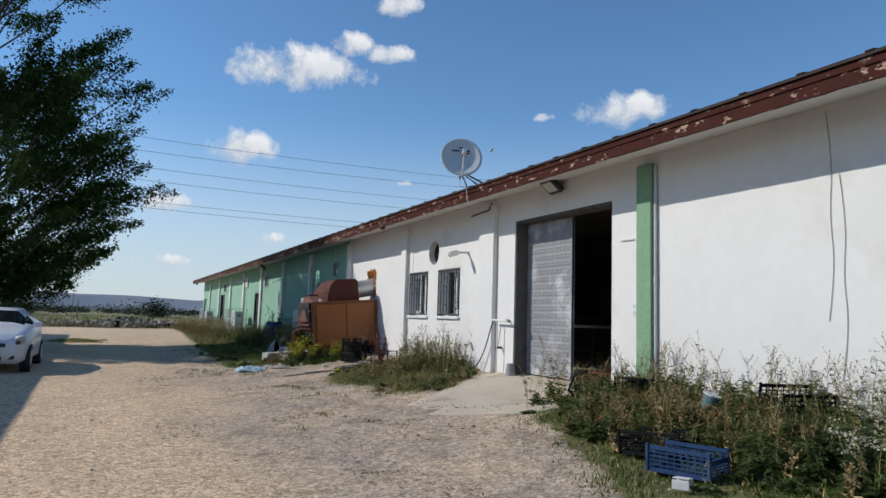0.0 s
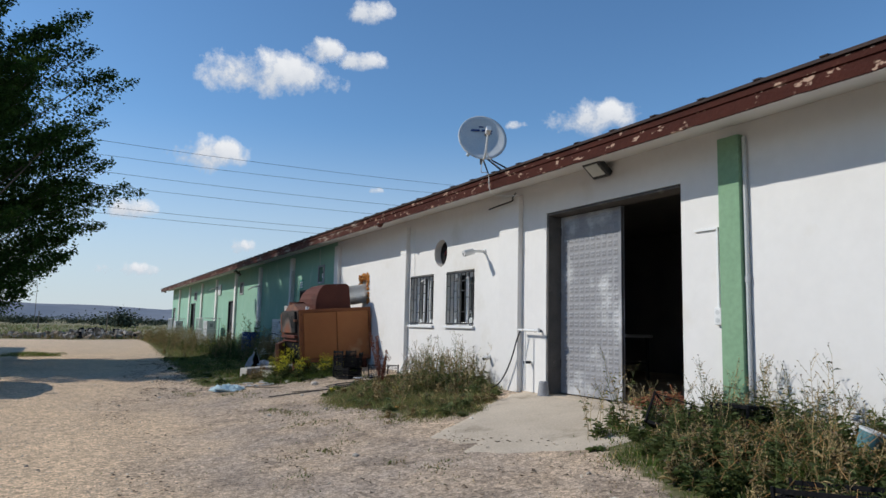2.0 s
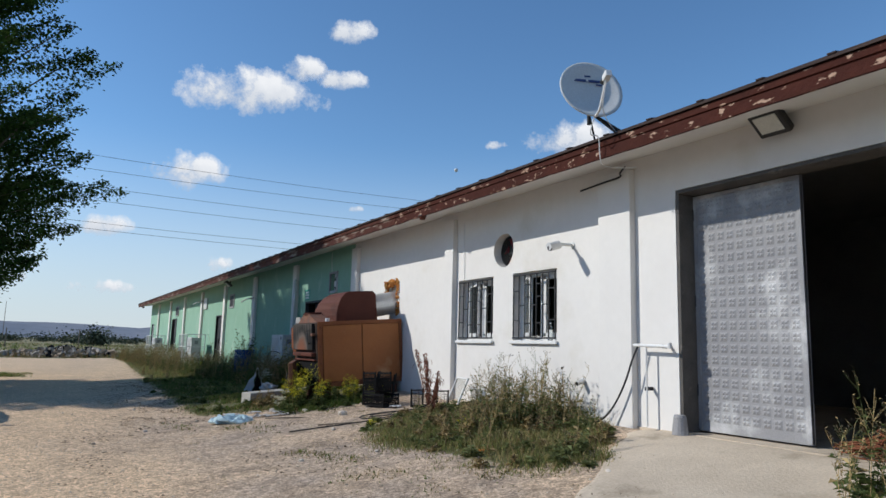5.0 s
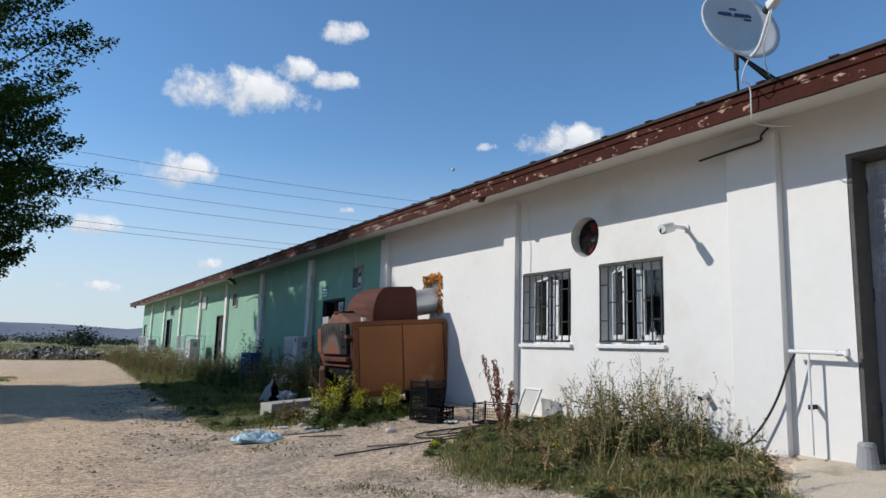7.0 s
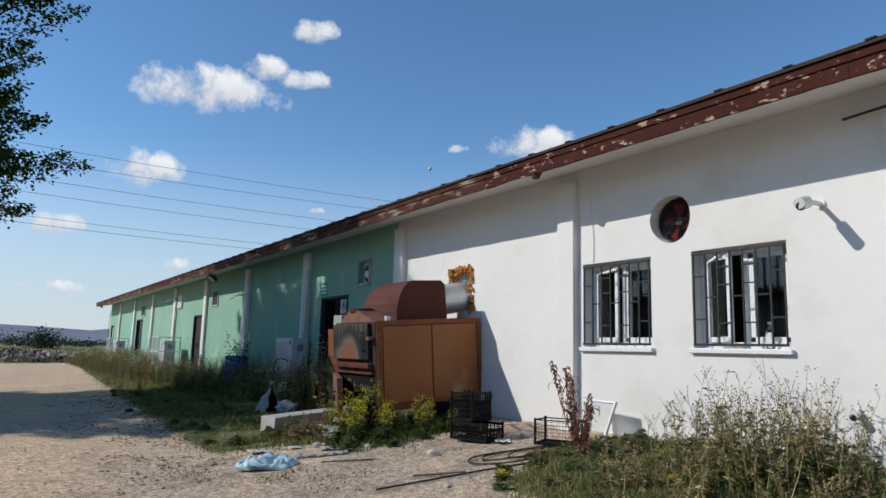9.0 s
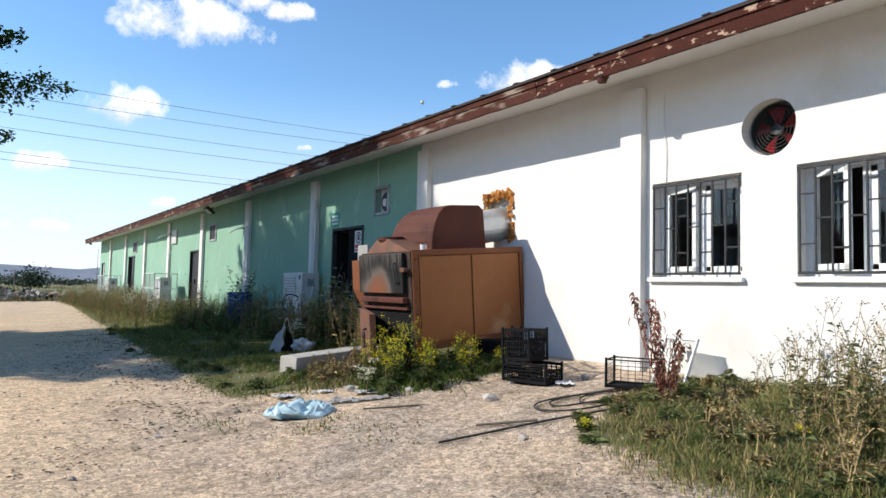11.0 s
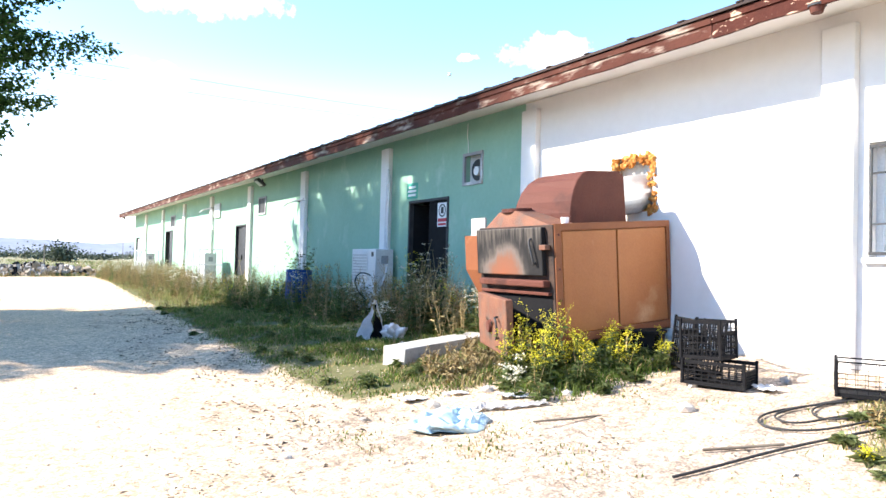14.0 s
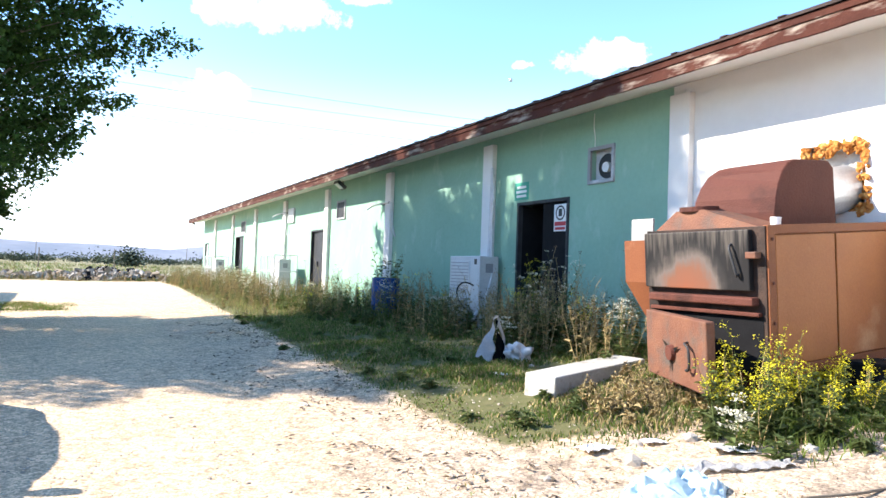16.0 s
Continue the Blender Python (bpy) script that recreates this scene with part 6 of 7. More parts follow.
def bed_mid(x, y):
    edge = 4.5 + 0.3 * noise.noise((y, 0, 4)) + 0.5 * max(0, 12.0 - y) + 1.2 * max(0, y - 14.6)
    start = 10.8 + 1.1 * max(0, x - 5.9) + 0.25 * noise.noise((x * 2, 0, 9))
    return smooth_step(edge, edge + 1.1, x) * smooth_step(start, start + 0.5, y) * (1 - smooth_step(14.9, 15.6, y)) if x < 7.08 else 0


def bed_furnace(x, y):
    return max(0, 1 - ((x - 5.7) / 0.95) ** 2) * max(0, 1 - ((y - 17.5) / 0.55) ** 2)


def bed_front(x, y):
    return max(0, 1 - ((x - 5.12) / 0.26) ** 2) * max(0, 1 - ((y - 17.66) / 0.27) ** 2)


def bed_verge(x, y):
    edge = 3.3 + 0.35 * noise.noise((y * 0.7, 0, 6)) + 0.055 * max(0, y - 19) + 1.3 * max(0, 18.6 - y)
    under = 0.0 if (5.35 < x < 7.15 and 17.8 < y < 19.3) else 1.0
    return smooth_step(edge, edge + 1.1, x) * smooth_step(17.5, 18.9, y) * under if x < 7.08 else 0


def bed_verge_tall(x, y):
    e = 5.7 - 0.02 * (y - 20)
    door = 0.35 if 22.3 < y < 23.4 else 1.0
    return smooth_step(e, e + 0.5, x) * smooth_step(19.6, 20.4, y) * door if x < 7.05 else 0


tagged(patch("weed_bed", "tangled green weeds beside the whitewashed wall", 11, bed_start, (4.2, 7.08, 2.2, 8.8), 24000,
             [("leafy", 560, 0.18, 0.5, 1.4), ("stalk", 110, 0.45, 0.85, 2.0), ("dry", 150, 0.2, 0.42, 1.0)], (0.04, 0.24), 0.35, None, (0.0025, 0.0055)), group="weed beds")
tagged(patch("weed_bed", "tall cream-flowered weeds against the white wall", 12, lambda x, y: bed_start(x, y) * (1 - smooth_step(4.0, 5.2, y)), (5.2, 7.08, 2.2, 5.2), 900,
             [("cream", 60, 0.6, 1.1, 1.0), ("umbel", 22, 0.9, 1.35, 1.0), ("leafy", 110, 0.4, 0.85, 1.0)]), group="weed beds")
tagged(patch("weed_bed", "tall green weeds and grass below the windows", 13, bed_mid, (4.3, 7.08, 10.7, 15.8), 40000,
             [("leafy", 110, 0.05, 0.18, 1.0), ("dry", 60, 0.08, 0.2, 1.0)], (0.02, 0.15), 0.35, SUNLIT_MATS, (0.0022, 0.005)), group="weed beds")
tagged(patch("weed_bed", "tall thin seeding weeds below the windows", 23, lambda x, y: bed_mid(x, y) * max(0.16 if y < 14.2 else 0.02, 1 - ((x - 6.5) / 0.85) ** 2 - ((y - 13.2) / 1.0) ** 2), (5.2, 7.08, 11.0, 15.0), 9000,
             [("leafy", 30, 0.2, 0.45, 1.5), ("stalk", 120, 0.3, 1.0, 1.4), ("dry", 16, 0.3, 0.6, 1.0), ("mustard", 3, 0.1, 0.2, 1.0), ("umbel", 8, 0.7, 1.0, 1.5)], (0.12, 0.45), 0.4, SUNLIT_MATS, (0.0018, 0.004)), group="weed beds")
tagged(patch("weed_bed", "yellow-flowered mustard and weeds along the furnace", 14, bed_furnace, (4.7, 6.7, 16.9, 18.0), 2500,
             [("mustard", 15, 0.28, 0.5, 0.7), ("leafy", 24, 0.15, 0.34, 0.7), ("cream", 1, 0.6, 0.8, 0.6)], (0.08, 0.25), 0.1), group="weed beds")
tagged(patch("weed_bed", "bright yellow mustard bush before the open furnace door", 15, bed_front, (4.65, 5.3, 17.3, 18.2), 300,
             [("mustard", 8, 0.45, 0.85, 0.6), ("leafy", 6, 0.25, 0.45, 0.5)]), group="weed beds")
tagged(patch("grass", "patchy green grass verge along the green wall", 16, bed_verge, (3.0, 7.08, 17.6, 31), 80000,
             [("leafy", 60, 0.08, 0.18, 1.0)], (0.03, 0.11), 0.3), category="grass")
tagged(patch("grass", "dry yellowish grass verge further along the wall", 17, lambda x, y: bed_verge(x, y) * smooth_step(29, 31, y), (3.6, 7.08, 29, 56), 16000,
             [("dry", 60, 0.2, 0.4, 1.0)], (0.08, 0.25), 0.5, SUNLIT_MATS), category="grass")
tagged(patch("weed_bed", "rank weeds along the foot of the green wall", 18, bed_verge_tall, (5.4, 7.08, 19.6, 33.5), 4000,
             [("leafy", 190, 0.35, 0.85, 1.0), ("dry", 90, 0.6, 1.05, 1.0), ("umbel", 14, 0.9, 1.4, 1.0), ("cream", 12, 0.5, 1.1, 1.0), ("mustard", 10, 0.5, 1.1, 1.0)], (0.1, 0.35), 0.3), group="weed beds")
tagged(patch("weed_bed", "tall seeding weeds before the black door", 24, lambda x, y: max(0, 1 - ((x - 6.15) / 0.5) ** 2) * max(0, 1 - ((y - 21.7) / 0.9) ** 2), (5.6, 6.7, 20.7, 22.7), 900,
             [("dry", 26, 0.7, 1.15, 0.7), ("mustard", 3, 0.9, 1.35, 0.7), ("umbel", 14, 1.1, 1.5, 0.7), ("leafy", 40, 0.4, 0.9, 0.7), ("cream", 4, 0.8, 1.3, 0.7)], (0.1, 0.3), 0.4), group="weed beds")
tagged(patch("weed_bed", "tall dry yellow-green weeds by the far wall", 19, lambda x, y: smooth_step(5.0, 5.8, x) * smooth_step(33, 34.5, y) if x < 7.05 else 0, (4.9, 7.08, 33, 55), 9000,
             [("dry", 360, 0.55, 1.05, 1.0), ("leafy", 160, 0.5, 0.95, 1.0), ("cream", 60, 0.7, 1.1, 1.0)], (0.15, 0.45), 0.5, SUNLIT_MATS), group="weed beds")
tagged(patch("grass", "small grass patch at the far side of the track", 20, lambda x, y: max(0, 1 - ((x + 0.2) / 1.3) ** 2) * max(0, 1 - ((y - 35.5) / 2.2) ** 2), (-1.6, 1.2, 33, 38), 3500, [], (0.05, 0.16), 0.3), category="grass")
tagged(patch("grass", "thin dry grass and litter scattered over the gravel", 21, lambda x, y: 0.12 * smooth_step(2.4, 4.2, x) + 0.02, (0.5, 6.8, 4.5, 20), 3800, [], (0.02, 0.06), 0.65), category="grass")


tagged(patch("grass", "low grass before the weed bed", 26, lambda x, y: smooth_step(4.45 + 0.4 * (y - 6.5), 5.4 + 0.4 * (y - 6.5), x) * (1 - smooth_step(8.4, 9.1, y)), (3.2, 6.0, 2.5, 9.1), 11000, [("leafy", 50, 0.06, 0.14, 1.0)], (0.03, 0.11), 0.25), category="grass")
tagged(patch("grass", "low dry clumps of grass on the gravel", 22, lambda x, y: max(0.0, noise.noise((x * 1.1, y * 0.8, 40)) + 0.5 * noise.noise((x * 3.1, y * 2.4, 41)) - 0.12) * 1.6 * smooth_step(2.3, 3.8, x), (2.3, 6.0, 5.5, 18.5), 9000, [], (0.02, 0.07), 0.55), category="grass")
tagged(patch("weed_bed", "thin tall stalks beside the doorway", 25, lambda x, y: max(0, 1 - ((x - 6.3) / 0.5) ** 2) * max(0, 1 - ((y - 8.75) / 0.35) ** 2), (5.8, 6.8, 8.4, 9.1), 300,
             [("stalk", 12, 0.5, 0.95, 0.7), ("leafy", 10, 0.2, 0.45, 0.7)], (0.05, 0.15), 0.3), group="weed beds")


tagged(patch("grass", "dry straw grass round the beam and furnace door", 27, lambda x, y: max(0, 1 - ((x - 5.15) / 0.7) ** 2) * max(0, 1 - ((y - 18.75) / 0.75) ** 2), (4.4, 5.9, 18.0, 19.6), 4200, [("dry", 22, 0.15, 0.35, 0.8)], (0.05, 0.2), 0.8), category="grass")


tagged(patch("weed_bed", "dry brown scrub at the far end of the track", 28, lambda x, y: 0.25 + 0.9 * max(0, noise.noise((x * 0.4, y * 0.4, 12))), (-10, 7, 58.5, 63), 2600,
             [("dry", 170, 0.3, 0.7, 1.0), ("leafy", 40, 0.3, 0.5, 1.0)], (0.15, 0.4), 0.75), group="weed beds")


def special_plants():
    # dead dock beside the window
    s = Soup(31)
    r = s.r
    for k, (dx, dy, h) in enumerate(((-0.1, 0.24, 0.92), (-0.05, 0.06, 0.8), (0.05, -0.08, 0.62), (0.02, -0.14, 0.5), (-0.04, 0.14, 0.86))):
        pts = [(dx * t * 1.4, dy * t + 0.05 * math.sin(3 * t), h * t) for t in (0, 0.3, 0.6, 0.85, 1.0)]
        s.stem(pts, 0.008, 0)
        for k2 in range(7):
            t = r.uniform(0.45, 1)
            b = r.uniform(0, 6.283)
            u = Vector((math.cos(b), math.sin(b), 0))
            o = Vector((dx * t * 1.4, dy * t + 0.05 * math.sin(3 * t), h * t))
            curl = [tuple(o), tuple(o + u * 0.035 + Vector((0, 0, 0.03))), tuple(o + u * 0.075 + Vector((0, 0, 0.022))), tuple(o + u * 0.09 + Vector((0, 0, -0.02))), tuple(o + u * 0.08 + Vector((0, 0, -0.045)))]
            s.stem(curl, 0.007, 0)
        for _ in range(150):
            t = r.uniform(0.08, 1)
            b = r.uniform(0, 6.283)
            s.leaf((dx * t * 1.4 + r.gauss(0, 0.01), dy * t + r.gauss(0, 0.01), h * t), (math.cos(b), math.sin(b), r.uniform(-0.8, 0.5)), r.uniform(0.02, 0.045), r.uniform(0.005, 0.011), 0, 0.9)
    d = thing("dead_dock_plant", "dead rust-brown dock plant with curled leaves", "plant", gz(6.15, 14.85))
    s.link("foliage", [surface("dry_dock_leaf", (0.26, 0.105, 0.06), (0.19, 0.07, 0.045), 3, 0.8, 0, 20, per="island")], "", "", "", d)
    # weeds in the drum
    s = Soup(32)
    for k in range(10):
        a, h = s.r.uniform(0, 6.28), s.r.uniform(0.3, 0.75)
        x, y = 0.15 * math.cos(a), 0.15 * math.sin(a)
        pts = [(x, y, 0), (x * 1.4, y * 1.4, h * 0.5), (x * 2.2, y * 2.2, h)]
        s.stem(pts, 0.006, 0)
        s.puff(pts[-1], 0.028, 14, 4, 0.6)
        for _ in range(9):
            t = s.r.uniform(0.1, 0.9)
            s.leaf((x * (1 + t), y * (1 + t), h * t), (s.r.uniform(-1, 1), s.r.uniform(-1, 1), 0.3), 0.1, 0.028, 0)
    d = thing("drum_weeds", "dark-headed weeds growing in the blue drum", "plant", (6.62, 27.45, ground_z(6.62, 27.45) + 0.72))
    s.link("foliage", WEED_MATS, "", "", "", d)
    # dry tangle over the weeds near the crates
    s = Soup(33)
    for k in range(420):
        x, y = s.r.gauss(5.95, 0.3), s.r.gauss(6.3, 0.55)
        z = ground_z(x, y) + s.r.uniform(0.05, 0.38)
        a = s.r.uniform(0, 6.28)
        l = s.r.uniform(0.1, 0.35)
        s.stem([(x, y, z), (x + l * math.cos(a) * 0.5, y + l * math.sin(a) * 0.5, z + s.r.uniform(-0.02, 0.08)), (x + l * math.cos(a), y + l * math.sin(a), z + s.r.uniform(-0.1, 0.05))], 0.003, 0)
    s.link("dry_tangle", [surface("orange_dry_stems", (0.3, 0.16, 0.05), (0.22, 0.11, 0.04), 3, 0.85, 0, 30, per="island")], "orange dry stems tangled over the weeds", "weeds")


special_plants()


def poplar():
    base = Vector((-4.3, 30.4, -0.1))
    t = thing("tree", "large leafy poplar with a dark dense crown", "tree", base)
    r = random.Random(41)
    env = [(1.6, 4.4), (3.0, 5.4), (5.0, 6.25), (7.0, 6.6), (9.0, 5.6), (10.0, 5.1), (12.0, 4.7), (13.5, 3.8), (15, 2.4), (17.5, 1.2), (19, 0.2)]

    def radius(z):
        for (a, ra), (b, rb) in zip(env, env[1:]):
            if a <= z <= b:
                return ra + (rb - ra) * (z - a) / (b - a)
        return 0.0
    bm = bmesh.new()
    for za, zb, ra, rb in ((0, 1.5, 0.42, 0.34), (1.5, 6, 0.34, 0.25), (6, 12, 0.25, 0.13), (12, 18, 0.13, 0.03)):
        add_tube(bm, (0.12 * math.sin(za), 0.1 * math.cos(za) - 0.22 * max(0, za - 5), za), (0.12 * math.sin(zb), 0.1 * math.cos(zb) - 0.22 * max(0, zb - 5), zb), ra, rb, 12)
    part("trunk", bm, BARK, t, smooth=True)
    s = Soup(42)
    limbs = Soup(43)
    for k in range(1300):
        z = r.uniform(1.7, 18.4)
        a = r.uniform(0, 6.283)
        lump = (0.9 - 0.22 * max(0, -0.7 * math.cos(a) - 0.7 * math.sin(a))) + 0.32 * noise.noise((math.cos(a) * 1.6, math.sin(a) * 1.6, z * 0.42))
        rr = radius(z) * lump * (r.uniform(0.25, 1.0) ** 0.55)
        c = Vector((rr * math.cos(a), 0.74 * rr * math.sin(a) - 0.24 * max(0, z - 5), z))
        # noise gaps, wider above 8.5 m, shape the crown for dappled sun
        if noise.noise(c * 0.5) < (-0.03 if z > 8.5 else -0.36):
            continue
        # clumps whose shadow would land on the white wall are left out
        reach = 7.15 - base.x - c.x
        if base.y + c.y - 0.55 * reach < 20.9 and 1.0 < z - 0.75 * reach < 4.5:
            continue
        out = Vector((math.cos(a), math.sin(a), r.uniform(0.15, 0.9))).normalized()
        length = r.uniform(0.7, 1.5)
        start = Vector((c.x * 0.25, c.y * 0.25 - 0.1, max(1.2, z - 0.5 * rr - 0.6)))
        if k % 4 == 0:
            bough = Soup(k)
            bough.stem([tuple(start), tuple(start.lerp(c, 0.5) + Vector((0, 0, -0.15))), tuple(c), tuple(c + out * length)], 0.05, 0)
            bough.link("limb", [BARK], "", "", "", t)
        else:
            limbs.stem([tuple(c - out * 0.6), tuple(c + out * length)], 0.014, 0)
        for _ in range(340):
            u = r.uniform(-0.5, 1)
            spread = 0.22 * (1.1 - 0.8 * max(0, u))
            p = c + out * length * u + Vector((r.gauss(0, spread), r.gauss(0, spread), r.gauss(0, spread * 0.8)))
            if p.z < 1.4 or (base.x + p.x < -4.6 and p.z < 3.7):
                continue
            s.leaf(p, (r.uniform(-1, 1), r.uniform(-1, 1), r.uniform(-0.9, 0.5)), r.uniform(0.08, 0.125), r.uniform(0.036, 0.054), 0, 0.1)
    limbs.link("twig_mass", [BARK], "", "", "stuff", t)
    s.link("crown", [LEAF_DARK], "dark green fluttering leaves", "", "", t)


poplar()


# ---- pebbles, litter and the far rubble ----
def scraps():
    r = random.Random(81)
    for x, y, size, mt, label in ((4.11, 18.1, 0.12, PVC, "torn white paper scrap on the grass"), (4.5, 17.95, 0.08, PVC, "torn white paper scrap on the grass"), (5.35, 12.3, 0.07, FOAM, "orange plastic scrap on the gravel"),
                                  (4.75, 17.5, 0.14, SACK, "crumpled pale plastic strip on the gravel"), (5.0, 20.6, 0.1, PVC, "torn white paper scrap on the grass"), (6.2, 16.1, 0.13, SACK, "crumpled pale plastic strip on the gravel")):
        bm = bmesh.new()
        bmesh.ops.create_grid(bm, x_segments=8, y_segments=6, size=1)
        for v in bm.verts:
            q = v.co.copy()
            v.co = Vector((q.x * size * (1 + 0.4 * noise.noise(q * 2)), q.y * size * 0.6 * (1 + 0.5 * noise.noise(q * 3)), 0.03 + size * 0.3 * abs(noise.noise(q * 2.3 + Vector((x, y, 0))))))
        bmesh.ops.solidify(bm, geom=bm.faces[:], thickness=0.003)
        ob = tagged(part("scrap", bm, mt), label, "litter", "scraps on the ground")
        ob.matrix_world = pose(x, y, ground_z(x, y) - 0.01, 0, 0, r.uniform(0, 360))


scraps()


def stones():
    r = random.Random(51)
    kinds = []
    for k in range(4):
        bm = bmesh.new()
        bmesh.ops.create_icosphere(bm, subdivisions=1, radius=1)
        for v in bm.verts:
            v.co *= 1 + 0.35 * noise.noise(v.co * 1.7 + Vector((k * 7, 0, 0)))
            v.co.z *= 0.6
        me = bpy.data.meshes.new("stone")
        bm.to_mesh(me)
        bm.free()
        me.materials.append(STONE)
        kinds.append(me)
    spots = [(4.12, 17.75, 0.075), (4.75, 17.85, 0.07), (5.35, 16.2, 0.08), (5.95, 16.6, 0.06), (4.4, 18.0, 0.05), (5.1, 17.2, 0.06), (6.5, 16.1, 0.07)]
    for _ in range(26):
        spots.append((r.uniform(0.8, 6.0), r.uniform(4, 21), r.uniform(0.015, 0.04)))
    for x, y, size in spots:
        ob = tagged(new("stone", r.choice(kinds)), "pale rough stone lying on the gravel", "stone", "loose stones")
        ob.matrix_world = pose(x, y, ground_z(x, y) + size * 0.25, 0, 0, r.uniform(0, 360)) @ Matrix.Diagonal((size, size * r.uniform(0.6, 1), size, 1))
    s = Soup(52)
    for _ in range(15000):
        x, y = s.r.uniform(-2.5, 6.6), s.r.uniform(3.5, 24) if s.r.random() < 0.8 else s.r.uniform(3, 45)
        z, q = ground_z(x, y), s.r.uniform(0.003, 0.011)
        n = len(s.v)
        a = s.r.uniform(0, 6)
        for k in range(4):
            s.v.append((x + q * math.cos(a + k * 1.57) * s.r.uniform(0.7, 1.3), y + q * math.sin(a + k * 1.57) * s.r.uniform(0.7, 1.3), z))
        s.v.append((x, y, z + q * s.r.uniform(0.5, 0.9)))
        for k in range(4):
            s.f.append((n + k, n + (k + 1) % 4, n + 4))
            s.m.append(0)
    s.link("gravel", [surface("mixed_gravel", (0.46, 0.4, 0.32), (0.34, 0.29, 0.23), 2, 0.92, 0.2, 60, per="island")], "loose gravel grains over the yard", "gravel")
    s = Soup(54)
    for _ in range(3600):
        x, y = s.r.uniform(0.2, 6.2), s.r.uniform(3.5, 22)
        if s.r.random() > 0.25 + 0.9 * max(0, noise.noise((x * 0.8, y * 0.8, 60)) + 0.25):
            continue
        z, q = ground_z(x, y), s.r.uniform(0.008, 0.022) * s.r.uniform(0.5, 1)
        n = len(s.v)
        a = s.r.uniform(0, 6)
        for k in range(6):
            s.v.append((x + q * math.cos(a + k * 1.047) * s.r.uniform(0.7, 1.2), y + q * math.sin(a + k * 1.047) * s.r.uniform(0.7, 1.2), z - 0.002))
        for k in range(6):
            s.v.append((x + q * 0.6 * math.cos(a + k * 1.047) * s.r.uniform(0.7, 1.2), y + q * 0.6 * math.sin(a + k * 1.047), z + q * s.r.uniform(0.3, 0.55)))
        for k in range(6):
            s.f.append((n + k, n + (k + 1) % 6, n + 6 + (k + 1) % 6, n + 6 + k))
            s.m.append(0)
        s.f.append(tuple(range(n + 6, n + 12)))
        s.m.append(0)
    s.link("pebbles", [surface("mixed_pebbles", (0.54, 0.46, 0.36), (0.38, 0.32, 0.25), 3, 0.9, 0.2, 60, per="island")], "scattered pebbles over the yard", "gravel")
    s = Soup(53)
    for _ in range(2600):
        x, y = s.r.gauss(3.8, 1.3), s.r.uniform(5, 24)
        if not 0 < x < 6.5:
            continue
        z = ground_z(x, y) + 0.008
        a, l = s.r.uniform(0, 6.28), s.r.uniform(0.03, 0.16)
        s.stem([(x, y, z), (x + l * math.cos(a) / 2, y + l * math.sin(a) / 2, z + 0.006), (x + l * math.cos(a + 0.4), y + l * math.sin(a + 0.4), z)], 0.0035, 0)
    for _ in range(1500):
        y = s.r.uniform(17.5, 30)
        x = 3.3 + 0.055 * max(0, y - 19) + s.r.gauss(-0.15, 0.45)
        if noise.noise((x * 1.7, y * 1.2, 77)) < -0.05:
            continue
        a = s.r.uniform(0, 6.28)
        s.leaf((x, y, ground_z(x, y) + 0.012), (math.cos(a), math.sin(a), 0.15), s.r.uniform(0.03, 0.075), s.r.uniform(0.008, 0.02), 0, 0.1)
    for _ in range(4200):
        x, y = s.r.uniform(1.6, 5.6), s.r.uniform(4.0, 17.5)
        if noise.noise((x * 1.3, y * 0.9, 78)) + 0.5 * noise.noise((x * 3.5, y * 3.0, 79)) < 0.2:
            continue
        a = s.r.uniform(0, 6.28)
        s.leaf((x, y, ground_z(x, y) + 0.012), (math.cos(a), math.sin(a), 0.15), s.r.uniform(0.02, 0.06), s.r.uniform(0.006, 0.016), 0, 0.1)
    s.link("twig_litter", [surface("dark_twigs", (0.12, 0.09, 0.06), (0.19, 0.14, 0.09), 5, 0.9, 0, 40, per="island")], "dry twigs and stems strewn on the gravel", "litter")


stones()


def far_rubble():
    r = random.Random(61)
    bm = bmesh.new()
    for _ in range(1900):
        y = r.uniform(61, 72)
        x = r.uniform(-11, 8) if r.random() < 0.55 else r.gauss(2.5, 2.6)
        h = (0.95 * math.exp(-((x - 3.2) / 2.6) ** 2) + 0.35 + 0.45 * max(0, noise.noise((x * 0.6, y * 0.5, 3)))) * max(0.05, 1 - ((y - 67) / 6) ** 2) * 0.6
        z = -0.1 + r.uniform(0, h)
        q = r.uniform(0.05, 0.2) if r.random() < 0.8 else r.uniform(0.2, 0.5)
        m = Matrix.Translation((x, y, z)) @ Euler((r.uniform(0, 3), r.uniform(0, 3), r.uniform(0, 3))).to_matrix().to_4x4()
        k = noise.noise((x * 0.5, y * 0.4, 21))
        add_box(bm, (-q / 2, -q / 3, -q / 4), (q / 2, q / 3, q / 4), 0, m, 1 if 1.5 < x < 5.5 and k > 0.12 else (2 if r.random() < (0.75 if x < 0.5 else 0.4) else 0))
    tagged(part("rubble_heap", bm, [RUBBLE, BLACK_PLASTIC, surface("earth_clods", (0.3, 0.225, 0.15), (0.22, 0.165, 0.11), 1.5, 0.95, 0.4, 20, per="island")]), "long heap of pale broken concrete and rubbish", "rubble", kind="stuff")


far_rubble()


